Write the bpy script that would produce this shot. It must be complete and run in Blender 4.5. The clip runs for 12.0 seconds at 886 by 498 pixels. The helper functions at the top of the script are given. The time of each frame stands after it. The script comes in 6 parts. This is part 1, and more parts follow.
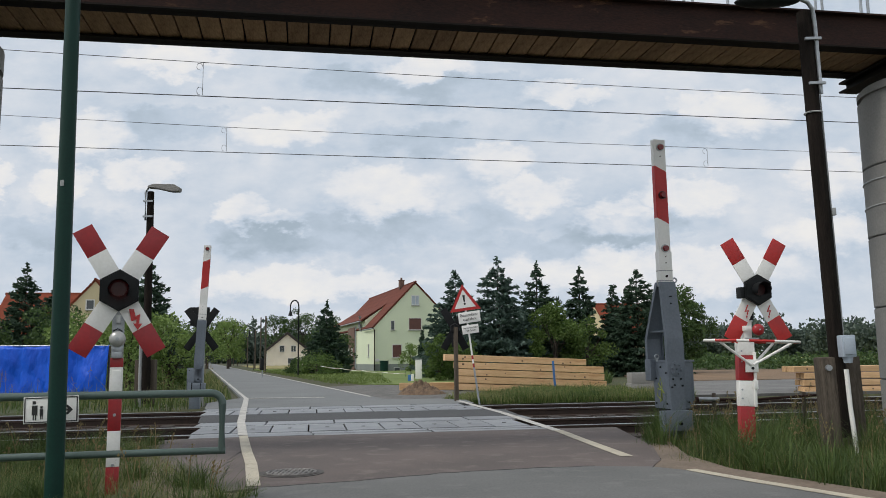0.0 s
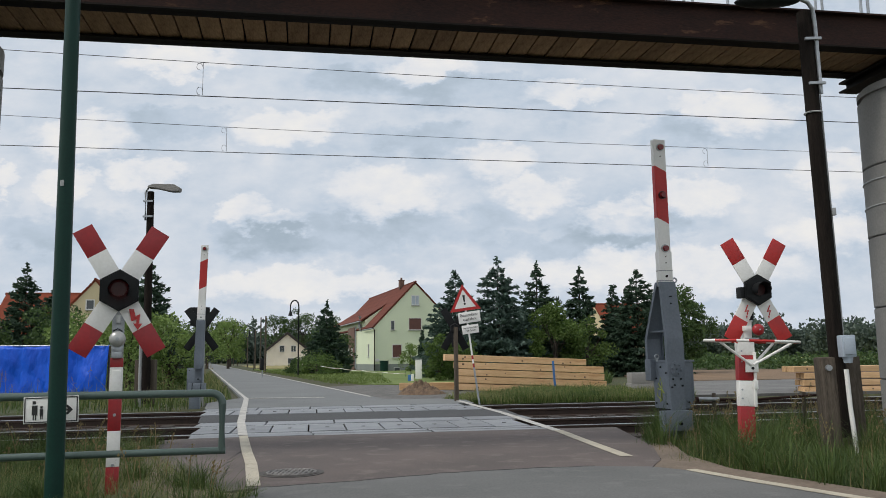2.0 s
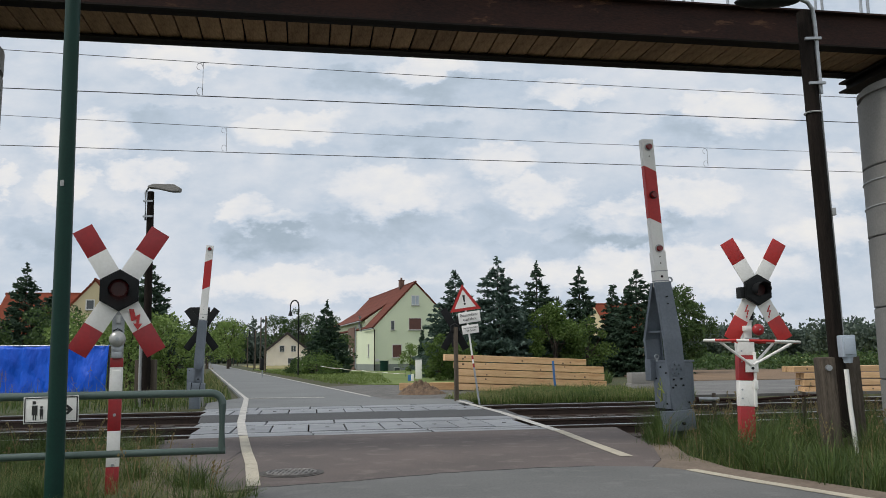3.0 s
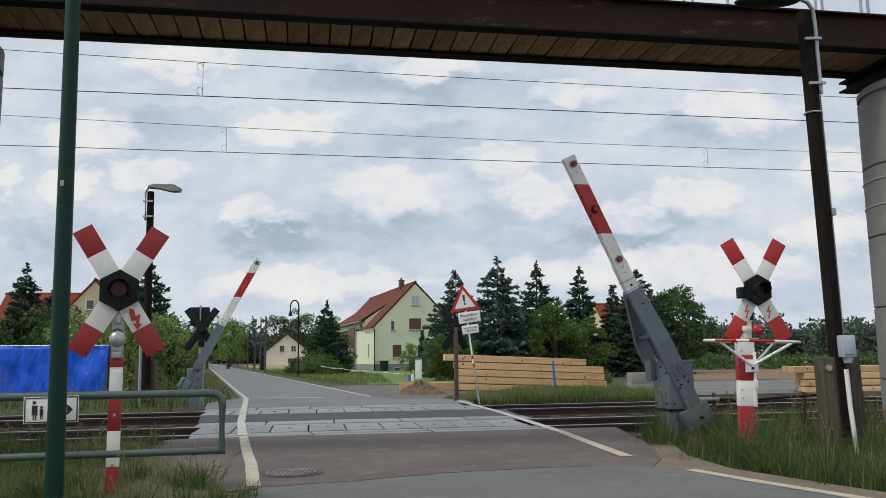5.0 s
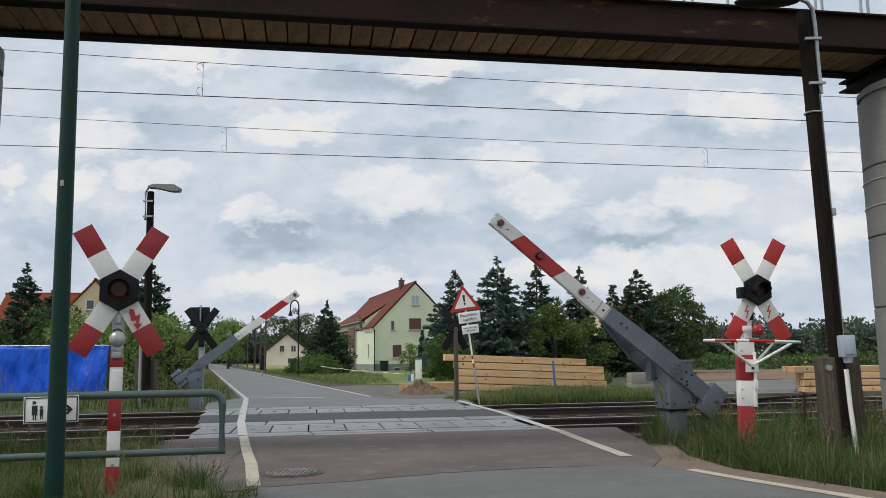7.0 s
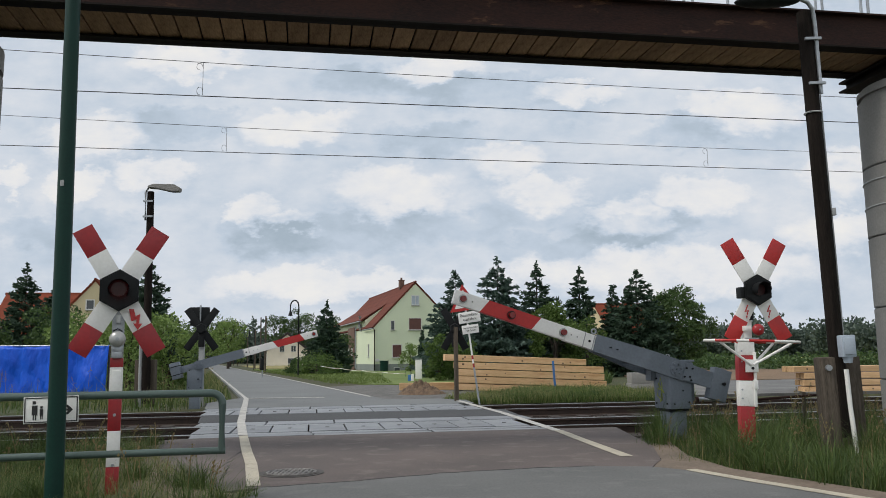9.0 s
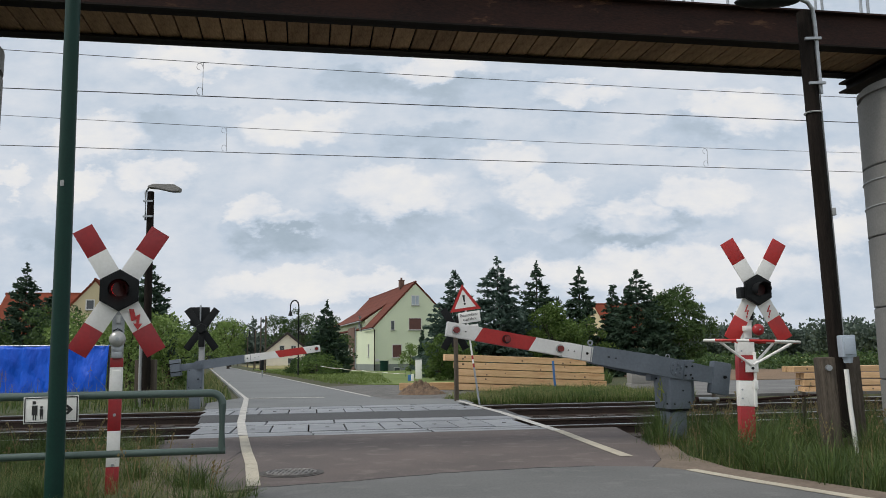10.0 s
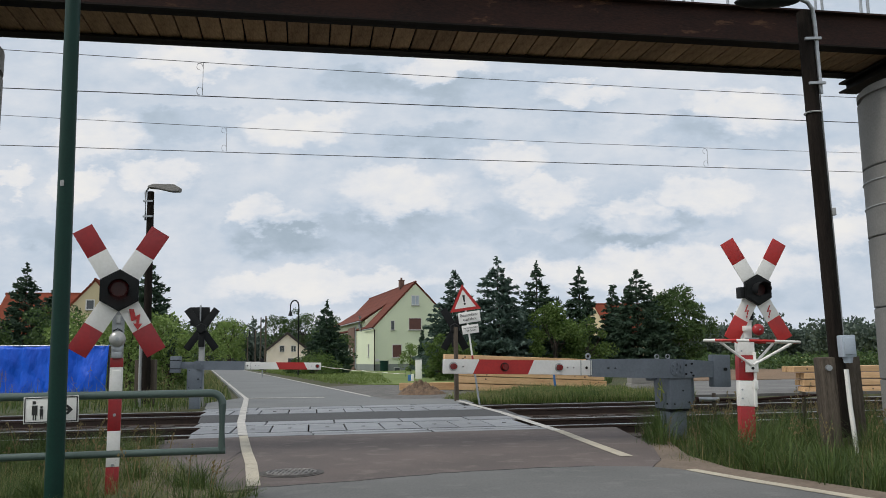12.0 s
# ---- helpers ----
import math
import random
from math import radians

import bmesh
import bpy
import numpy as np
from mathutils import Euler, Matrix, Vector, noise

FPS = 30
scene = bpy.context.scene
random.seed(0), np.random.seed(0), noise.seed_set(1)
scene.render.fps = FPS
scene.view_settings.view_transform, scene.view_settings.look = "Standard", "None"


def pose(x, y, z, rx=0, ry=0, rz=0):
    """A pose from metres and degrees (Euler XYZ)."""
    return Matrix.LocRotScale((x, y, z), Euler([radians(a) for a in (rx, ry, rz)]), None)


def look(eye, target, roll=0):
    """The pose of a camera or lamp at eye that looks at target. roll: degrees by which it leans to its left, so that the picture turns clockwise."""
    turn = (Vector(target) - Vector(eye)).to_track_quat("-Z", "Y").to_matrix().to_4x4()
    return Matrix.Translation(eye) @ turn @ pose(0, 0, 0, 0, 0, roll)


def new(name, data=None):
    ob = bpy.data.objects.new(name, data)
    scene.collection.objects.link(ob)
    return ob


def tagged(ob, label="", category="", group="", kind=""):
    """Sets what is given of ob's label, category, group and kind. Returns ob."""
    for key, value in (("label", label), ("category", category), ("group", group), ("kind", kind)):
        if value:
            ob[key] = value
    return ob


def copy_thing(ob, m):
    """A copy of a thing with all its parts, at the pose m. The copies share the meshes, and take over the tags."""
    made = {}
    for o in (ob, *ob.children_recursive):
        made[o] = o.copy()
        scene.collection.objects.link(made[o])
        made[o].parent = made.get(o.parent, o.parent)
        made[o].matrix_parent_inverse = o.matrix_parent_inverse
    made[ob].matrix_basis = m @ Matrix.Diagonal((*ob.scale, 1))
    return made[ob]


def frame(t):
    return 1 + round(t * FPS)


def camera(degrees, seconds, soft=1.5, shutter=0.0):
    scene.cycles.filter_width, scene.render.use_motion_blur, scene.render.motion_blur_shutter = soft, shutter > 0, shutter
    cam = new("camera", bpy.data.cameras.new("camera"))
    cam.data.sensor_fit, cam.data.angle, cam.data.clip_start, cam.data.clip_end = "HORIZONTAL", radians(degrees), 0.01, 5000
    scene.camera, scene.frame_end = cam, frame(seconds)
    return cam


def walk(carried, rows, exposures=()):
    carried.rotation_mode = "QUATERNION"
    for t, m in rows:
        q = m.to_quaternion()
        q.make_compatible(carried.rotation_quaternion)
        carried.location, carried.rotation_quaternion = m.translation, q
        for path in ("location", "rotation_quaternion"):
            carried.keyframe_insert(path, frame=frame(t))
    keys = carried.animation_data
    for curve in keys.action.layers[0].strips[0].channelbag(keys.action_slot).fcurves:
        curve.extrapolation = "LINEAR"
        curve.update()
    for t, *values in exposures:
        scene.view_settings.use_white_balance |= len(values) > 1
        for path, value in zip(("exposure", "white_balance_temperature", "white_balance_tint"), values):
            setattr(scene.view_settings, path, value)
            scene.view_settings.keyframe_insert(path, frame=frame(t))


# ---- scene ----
cam = camera(57.8, 12.0, soft=0.9)
EYE = (0.0, 0.0, 1.1)
AIM = look(EYE, (0.0, 10.0, 1.1 + 10.0 * math.tan(radians(7.76))), -0.73)
walk(cam, [(0.0, AIM), (12.0, AIM)], exposures=[(0.0, 0.0), (12.0, 0.0)])

# ---------------------------------------------------------------- light
SUN_EL, SUN_AZ = 52.0, -115.0  # height, and bearing from +Y towards +X
world = bpy.data.worlds.new("world")
scene.world = world
world.use_nodes = True
wn, wl = world.node_tree.nodes, world.node_tree.links
wn.clear()
w_out = wn.new("ShaderNodeOutputWorld")
w_sky = wn.new("ShaderNodeTexSky")
w_sky.sky_type, w_sky.sun_disc = "NISHITA", False
w_sky.sun_elevation, w_sky.sun_rotation = radians(SUN_EL), radians(SUN_AZ)
w_bg = wn.new("ShaderNodeBackground")
w_bg.inputs["Strength"].default_value = 0.09
wl.new(w_sky.outputs[0], w_bg.inputs["Color"])
w_cl = wn.new("ShaderNodeBackground")
w_no = wn.new("ShaderNodeTexNoise")
w_no.inputs["Scale"].default_value, w_no.inputs["Detail"].default_value = 3.0, 6.0
w_rp = wn.new("ShaderNodeValToRGB")
w_rp.color_ramp.elements[0].position, w_rp.color_ramp.elements[1].position = 0.35, 0.68
w_rp.color_ramp.elements[0].color = (0.56, 0.59, 0.63, 1)
w_rp.color_ramp.elements[1].color = (0.90, 0.91, 0.91, 1)
w_tc = wn.new("ShaderNodeTexCoord")
wl.new(w_tc.outputs["Generated"], w_no.inputs["Vector"])
wl.new(w_no.outputs["Fac"], w_rp.inputs["Fac"])
wl.new(w_rp.outputs["Color"], w_cl.inputs["Color"])
w_cl.inputs["Strength"].default_value = 1.2
w_mix = wn.new("ShaderNodeMixShader")
w_mix.inputs[0].default_value = 0.75
wl.new(w_bg.outputs[0], w_mix.inputs[1])
wl.new(w_cl.outputs[0], w_mix.inputs[2])
wl.new(w_mix.outputs[0], w_out.inputs["Surface"])

sun = new("sun", bpy.data.lights.new("sun", "SUN"))
sun.data.energy, sun.data.angle, sun.data.color = 1.9, radians(14), (1.0, 0.95, 0.88)
sun_dir = Vector((math.sin(radians(SUN_AZ)) * math.cos(radians(SUN_EL)), math.cos(radians(SUN_AZ)) * math.cos(radians(SUN_EL)), math.sin(radians(SUN_EL))))
sun.matrix_world = look(sun_dir * 50, (0, 0, 0))


# ---------------------------------------------------------------- materials
def mat(name, col, rough=0.6, metal=0.0, col2=None, scale=6.0, fine=60.0, bump=0.15, amount=0.5, per=0.0, spec=0.5, stretch=(1, 1, 1), dirt=None, dirt_scale=1.2, dirt_at=0.6, depth=0.01):
    """Two scales of noise in colour, bump from the finer one, optional stains, variation from piece to piece."""
    m = bpy.data.materials.new(name)
    m.use_nodes = True
    n, l = m.node_tree.nodes, m.node_tree.links
    b = n["Principled BSDF"]
    tc, mp = n.new("ShaderNodeTexCoord"), n.new("ShaderNodeMapping")
    mp.inputs["Scale"].default_value = stretch
    l.new(tc.outputs["Object"], mp.inputs["Vector"])
    n1, n2 = n.new("ShaderNodeTexNoise"), n.new("ShaderNodeTexNoise")
    for q, s in ((n1, scale), (n2, fine)):
        q.inputs["Scale"].default_value, q.inputs["Detail"].default_value = s, 5.0
        l.new(mp.outputs[0], q.inputs["Vector"])
    col2 = col2 or tuple(c * 0.7 for c in col)
    add = n.new("ShaderNodeMath")
    add.operation = "ADD"
    l.new(n1.outputs["Fac"], add.inputs[0])
    l.new(n2.outputs["Fac"], add.inputs[1])
    mr = n.new("ShaderNodeMapRange")
    mr.inputs[1].default_value, mr.inputs[2].default_value = 1.0 - 0.45 * amount - 0.05, 1.0 + 0.45 * amount + 0.05
    mr.inputs[3].default_value, mr.inputs[4].default_value = 0.5 - amount, 0.5 + amount
    mr.clamp = True
    l.new(add.outputs[0], mr.inputs[0])
    mix = n.new("ShaderNodeMix")
    mix.data_type = "RGBA"
    mix.inputs["A"].default_value, mix.inputs["B"].default_value = (*col, 1), (*col2, 1)
    l.new(mr.outputs[0], mix.inputs["Factor"])
    last = mix.outputs["Result"]
    if dirt:
        n3, r3, m3 = n.new("ShaderNodeTexNoise"), n.new("ShaderNodeMapRange"), n.new("ShaderNodeMix")
        n3.inputs["Scale"].default_value, n3.inputs["Detail"].default_value = dirt_scale, 7.0
        n3.inputs["Roughness"].default_value = 0.65
        l.new(mp.outputs[0], n3.inputs["Vector"])
        r3.inputs[1].default_value, r3.inputs[2].default_value = dirt_at, dirt_at + 0.12
        l.new(n3.outputs["Fac"], r3.inputs[0])
        m3.data_type = "RGBA"
        m3.inputs["B"].default_value = (*dirt, 1)
        l.new(r3.outputs[0], m3.inputs["Factor"])
        l.new(last, m3.inputs["A"])
        last = m3.outputs["Result"]
    if per:
        oi, hs, pr = n.new("ShaderNodeObjectInfo"), n.new("ShaderNodeHueSaturation"), n.new("ShaderNodeMapRange")
        pr.inputs[3].default_value, pr.inputs[4].default_value = 1 - per, 1 + per
        l.new(oi.outputs["Random"], pr.inputs[0])
        l.new(pr.outputs[0], hs.inputs["Value"])
        l.new(last, hs.inputs["Color"])
        last = hs.outputs["Color"]
    l.new(last, b.inputs["Base Color"])
    b.inputs["Roughness"].default_value, b.inputs["Metallic"].default_value = rough, metal
    b.inputs["Specular IOR Level"].default_value = spec
    if bump:
        bp = n.new("ShaderNodeBump")
        bp.inputs["Strength"].default_value, bp.inputs["Distance"].default_value = bump, depth
        l.new(n2.outputs["Fac"], bp.inputs["Height"])
        l.new(bp.outputs[0], b.inputs["Normal"])
    return m


def leaf_mat(name, col, col2, rough=0.55, glow=0.25):
    """Foliage, with each leaf or blade a little different."""
    m = bpy.data.materials.new(name)
    m.use_nodes = True
    n, l = m.node_tree.nodes, m.node_tree.links
    b = n["Principled BSDF"]
    g, mix, out = n.new("ShaderNodeNewGeometry"), n.new("ShaderNodeMix"), n["Material Output"]
    tc, no = n.new("ShaderNodeTexCoord"), n.new("ShaderNodeTexNoise")
    no.inputs["Scale"].default_value = 0.9
    l.new(tc.outputs["Object"], no.inputs["Vector"])
    av = n.new("ShaderNodeMath")
    av.operation = "MULTIPLY_ADD"
    av.inputs[1].default_value = 0.6
    l.new(g.outputs["Random Per Island"], av.inputs[0])
    mr = n.new("ShaderNodeMapRange")
    mr.inputs[1].default_value, mr.inputs[2].default_value = 0.3, 0.75
    mr.inputs[3].default_value, mr.inputs[4].default_value = 0.0, 0.4
    l.new(no.outputs["Fac"], mr.inputs[0])
    l.new(mr.outputs[0], av.inputs[2])
    mix.data_type = "RGBA"
    mix.inputs["A"].default_value, mix.inputs["B"].default_value = (*col, 1), (*col2, 1)
    l.new(av.outputs[0], mix.inputs["Factor"])
    l.new(mix.outputs["Result"], b.inputs["Base Color"])
    b.inputs["Roughness"].default_value = rough
    b.inputs["Specular IOR Level"].default_value = 0.25
    tr, ms = n.new("ShaderNodeBsdfTranslucent"), n.new("ShaderNodeMixShader")
    l.new(mix.outputs["Result"], tr.inputs["Color"])
    ms.inputs[0].default_value = glow
    l.new(b.outputs[0], ms.inputs[1])
    l.new(tr.outputs[0], ms.inputs[2])
    l.new(ms.outputs[0], out.inputs["Surface"])
    return m


def glow_mat(name, col, strength):
    m = bpy.data.materials.new(name)
    m.use_nodes = True
    b = m.node_tree.nodes["Principled BSDF"]
    b.inputs["Base Color"].default_value = (*[c * 0.5 for c in col], 1)
    b.inputs["Emission Color"].default_value = (*col, 1)
    b.inputs["Emission Strength"].default_value = strength
    return m


WHITE = mat("white_enamel", (0.84, 0.84, 0.81), 0.4, col2=(0.76, 0.76, 0.72), scale=5, fine=40, bump=0.04, amount=0.35, dirt=(0.58, 0.56, 0.50), dirt_scale=6, dirt_at=0.66)
RED = mat("red_enamel", (0.36, 0.018, 0.022), 0.4, col2=(0.27, 0.016, 0.02), scale=5, fine=40, bump=0.04, amount=0.4, dirt=(0.25, 0.06, 0.05), dirt_scale=6, dirt_at=0.68)
RED_BRIGHT = mat("red_paint", (0.50, 0.025, 0.022), 0.42, col2=(0.40, 0.02, 0.02), scale=5, fine=40, bump=0.05, amount=0.4)
BLACK = mat("black_housing", (0.008, 0.009, 0.010), 0.55, spec=0.2, col2=(0.014, 0.016, 0.017), scale=9, bump=0.08)
GREYPAINT = mat("grey_machine_paint", (0.165, 0.195, 0.23), 0.5, col2=(0.125, 0.15, 0.18), scale=3, fine=30, bump=0.08, amount=0.4, dirt=(0.10, 0.10, 0.10), dirt_scale=5, dirt_at=0.66)
SCRAWL = mat("yellow_green_spray", (0.32, 0.38, 0.06), 0.6, scale=9, bump=0.0)
STEEL = mat("galvanised_steel", (0.42, 0.45, 0.47), 0.45, 0.7, col2=(0.32, 0.34, 0.36), scale=14, bump=0.06)
GREEN = mat("green_pole_paint", (0.005, 0.036, 0.026), 0.45, spec=0.22, col2=(0.004, 0.027, 0.020), scale=3, bump=0.05, amount=0.4, dirt=(0.008, 0.045, 0.033), dirt_scale=9, dirt_at=0.68)
RAILGREEN = mat("grey_green_tube", (0.075, 0.115, 0.10), 0.38, col2=(0.06, 0.09, 0.08), scale=4, bump=0.06, amount=0.4, dirt=(0.12, 0.13, 0.11), dirt_scale=10, dirt_at=0.65)
POLEWOOD = mat("tarred_pole_wood", (0.007, 0.006, 0.005), 0.85, spec=0.12, col2=(0.022, 0.017, 0.014), scale=4, fine=40, stretch=(6, 6, 0.35), bump=0.6, amount=0.8)
OLDWOOD = mat("weathered_post_wood", (0.135, 0.112, 0.088), 0.9, spec=0.2, col2=(0.06, 0.05, 0.040), scale=5, fine=35, stretch=(5, 5, 0.4), bump=0.6, amount=0.8)
CONCRETE = mat("grey_concrete", (0.26, 0.255, 0.24), 0.85, col2=(0.20, 0.195, 0.185), scale=1.2, fine=35, bump=0.2, amount=0.6, dirt=(0.16, 0.155, 0.145), dirt_scale=1.0, dirt_at=0.58)
CONC_LIGHT = mat("light_concrete", (0.38, 0.39, 0.39), 0.85, col2=(0.30, 0.31, 0.31), scale=1.5, fine=40, bump=0.2, amount=0.6)
RUST = mat("rusted_brown_steel", (0.016, 0.009, 0.008), 0.72, spec=0.2, col2=(0.040, 0.017, 0.012), scale=1.6, fine=28, bump=0.3, amount=0.9, dirt=(0.14, 0.070, 0.036), dirt_scale=2.6, dirt_at=0.60, stretch=(0.7, 1, 2.2))
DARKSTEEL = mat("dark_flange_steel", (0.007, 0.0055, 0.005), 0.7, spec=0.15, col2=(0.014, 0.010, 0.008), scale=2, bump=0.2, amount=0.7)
# plank colour raised to stand in for light bounced up from below
PLANK = mat("bridge_plank_wood", (0.40, 0.265, 0.155), 0.85, spec=0.2, col2=(0.22, 0.14, 0.08), scale=3, fine=22, stretch=(3, 0.6, 3), bump=0.3, amount=0.8, per=0.22, dirt=(0.17, 0.09, 0.045), dirt_scale=3.2, dirt_at=0.62)
ASPHALT = mat("grey_asphalt", (0.145, 0.147, 0.142), 0.85, col2=(0.095, 0.098, 0.095), scale=0.7, fine=48, bump=0.6, amount=0.95, dirt=(0.160, 0.161, 0.154), dirt_scale=2.4, dirt_at=0.55, depth=0.004)
REDASPHALT = mat("reddish_asphalt", (0.128, 0.102, 0.093), 0.88, col2=(0.080, 0.067, 0.062), scale=0.9, fine=45, bump=0.7, amount=0.95, dirt=(0.150, 0.125, 0.113), dirt_scale=3.0, dirt_at=0.54, depth=0.004)
FARASPHALT = mat("worn_asphalt", (0.17, 0.178, 0.178), 0.85, col2=(0.13, 0.137, 0.138), scale=0.4, fine=140, bump=0.4, amount=0.7, depth=0.004)
DARKASPHALT = mat("dark_track_asphalt", (0.055, 0.056, 0.058), 0.8, col2=(0.04, 0.041, 0.043), scale=0.9, fine=140, bump=0.4, amount=0.7, depth=0.004)
PANEL = mat("rubber_concrete_panel", (0.235, 0.248, 0.262), 0.5, col2=(0.15, 0.16, 0.172), scale=1.6, fine=60, bump=0.15, amount=0.6, per=0.12, dirt=(0.12, 0.12, 0.12), dirt_scale=2.0, dirt_at=0.6)
LINE = mat("road_marking_white", (0.52, 0.51, 0.47), 0.75, col2=(0.33, 0.32, 0.30), scale=4, fine=50, bump=0.2, amount=0.6, dirt=(0.19, 0.18, 0.17), dirt_scale=4, dirt_at=0.56)
LINE_DIRTY = mat("road_marking_yellowed", (0.50, 0.46, 0.36), 0.75, col2=(0.36, 0.32, 0.25), scale=4, fine=50, bump=0.2, amount=0.6, dirt=(0.17, 0.15, 0.13), dirt_scale=5, dirt_at=0.60)
IRON = mat("cast_iron_cover", (0.075, 0.068, 0.062), 0.8, 0.0, col2=(0.05, 0.047, 0.045), scale=8, bump=0.2)
IRONWORN = mat("worn_iron", (0.27, 0.255, 0.24), 0.6, 0.3, col2=(0.11, 0.105, 0.10), scale=8, bump=0.1)
RAILTOP = mat("polished_rail_head", (0.55, 0.56, 0.57), 0.28, 0.9, col2=(0.42, 0.42, 0.42), scale=2, bump=0.03)
RAILSIDE = mat("rusty_rail_web", (0.030, 0.020, 0.016), 0.8, col2=(0.05, 0.03, 0.022), scale=6, bump=0.3)
BALLAST = mat("track_ballast", (0.060, 0.048, 0.040), 0.9, col2=(0.022, 0.018, 0.016), scale=9, fine=34, bump=1.0, amount=0.9, depth=0.04)
SLEEPER = mat("dark_sleeper", (0.055, 0.045, 0.038), 0.9, col2=(0.03, 0.025, 0.022), scale=5, bump=0.4)
SOIL = mat("meadow_ground", (0.045, 0.058, 0.020), 0.95, col2=(0.070, 0.058, 0.032), scale=0.35, fine=9, bump=0.8, amount=0.8, depth=0.05, dirt=(0.045, 0.062, 0.018), dirt_scale=0.12, dirt_at=0.5)
SAND = mat("bare_sandy_soil", (0.225, 0.145, 0.083), 0.95, col2=(0.14, 0.095, 0.058), scale=0.4, fine=8, bump=0.6, amount=0.7, depth=0.04)
YARD = mat("grey_yard_hardstand", (0.175, 0.17, 0.16), 0.7, col2=(0.075, 0.074, 0.070), scale=0.5, fine=5, bump=0.5, amount=0.95, depth=0.03, stretch=(0.5, 1.6, 1), dirt=(0.23, 0.21, 0.18), dirt_scale=0.8, dirt_at=0.60)
GRAVEL = mat("dark_gravel", (0.165, 0.16, 0.15), 0.95, col2=(0.07, 0.068, 0.064), scale=2, fine=16, bump=0.7, amount=0.8, depth=0.03)
CROP = mat("ripe_pale_field", (0.36, 0.34, 0.12), 0.95, col2=(0.26, 0.28, 0.09), scale=0.1, fine=3, bump=0.6, amount=0.7, depth=0.1)
STRAW = mat("dry_grass_field", (0.30, 0.25, 0.10), 0.95, col2=(0.20, 0.19, 0.07), scale=0.2, fine=3, bump=0.6, amount=0.7, depth=0.1)
LAWN = mat("mown_lawn", (0.15, 0.20, 0.05), 0.95, col2=(0.10, 0.145, 0.036), scale=0.3, fine=8, bump=0.6, amount=0.8, depth=0.03)
EARTH = mat("dug_brown_earth", (0.23, 0.155, 0.10), 0.95, col2=(0.085, 0.060, 0.042), scale=6, fine=22, bump=0.9, amount=0.8, depth=0.05)
DIRT = mat("trodden_dirt", (0.20, 0.155, 0.115), 0.95, col2=(0.12, 0.095, 0.072), scale=2, fine=25, bump=0.6, amount=0.9)
TIMBER = mat("fresh_sawn_timber", (0.68, 0.46, 0.26), 0.75, spec=0.25, col2=(0.50, 0.31, 0.155), scale=2, fine=14, stretch=(0.3, 3, 3), bump=0.2, amount=0.8, per=0.16, dirt=(0.36, 0.185, 0.07), dirt_scale=2.0, dirt_at=0.6)
TARP = mat("blue_tarpaulin", (0.006, 0.11, 0.70), 0.45, spec=0.3, col2=(0.005, 0.075, 0.54), scale=1.5, fine=2.2, bump=0.9, amount=0.6, depth=0.14, stretch=(1.6, 1, 0.7))
GREENWALL = mat("pale_green_render", (0.68, 0.74, 0.56), 0.9, col2=(0.62, 0.68, 0.51), scale=0.5, fine=20, bump=0.1, amount=0.5)
PLINTH = mat("grey_plinth_render", (0.26, 0.29, 0.28), 0.9, scale=1, bump=0.1)
BRICKBROWN = mat("brown_brick_wall", (0.17, 0.10, 0.075), 0.9, col2=(0.12, 0.075, 0.06), scale=3, fine=20, bump=0.3)
ROOFTILE = mat("red_clay_roof_tile", (0.17, 0.052, 0.033), 0.85, spec=0.2, col2=(0.105, 0.034, 0.024), scale=0.6, fine=7, bump=0.3, amount=0.8, per=0.12, dirt=(0.075, 0.032, 0.025), dirt_scale=0.9, dirt_at=0.58)
ORANGETILE = mat("orange_red_roof_tile", (0.23, 0.055, 0.028), 0.85, spec=0.2, col2=(0.15, 0.038, 0.02), scale=0.6, fine=7, bump=0.3, amount=0.7, per=0.1)
CREAM = mat("cream_render", (0.62, 0.54, 0.34), 0.9, col2=(0.56, 0.48, 0.30), scale=0.6, fine=18, bump=0.1)
PALEWALL = mat("pale_beige_render", (0.84, 0.78, 0.68), 0.9, scale=0.6, fine=18, bump=0.1, amount=0.2)
SHUTTER = mat("brown_roller_shutter", (0.13, 0.052, 0.042), 0.6, scale=3, bump=0.05)
FRAMEWHITE = mat("white_window_frame", (0.72, 0.72, 0.70), 0.5, scale=5, bump=0.02, amount=0.2)
GLASS = mat("dark_window_glass", (0.05, 0.06, 0.07), 0.08, col2=(0.07, 0.08, 0.09), scale=1, bump=0.0, amount=0.3)
BARK = mat("brown_bark", (0.055, 0.042, 0.032), 0.9, col2=(0.03, 0.024, 0.019), scale=4, fine=20, stretch=(3, 3, 0.6), bump=0.7, amount=0.8)
PLASTIC = mat("pale_grey_plastic_box", (0.42, 0.48, 0.55), 0.5, col2=(0.36, 0.42, 0.49), scale=4, bump=0.04, amount=0.4, dirt=(0.28, 0.30, 0.32), dirt_scale=6, dirt_at=0.64)
BLUE = mat("blue_paint", (0.05, 0.17, 0.42), 0.5, scale=4, bump=0.05)
BELLGREY = mat("grey_bell_metal", (0.48, 0.49, 0.48), 0.4, 0.4, col2=(0.38, 0.39, 0.38), scale=8, bump=0.05)
WIRE = mat("dark_copper_wire", (0.05, 0.048, 0.045), 0.6, 0.3, scale=3, bump=0.0)
LENS_DARK = mat("unlit_red_lens", (0.040, 0.008, 0.007), 0.35, spec=0.3, scale=20, bump=0.05)
LENS_RED = mat("red_glass_lens", (0.22, 0.012, 0.012), 0.15, col2=(0.14, 0.01, 0.01), scale=20, bump=0.03)
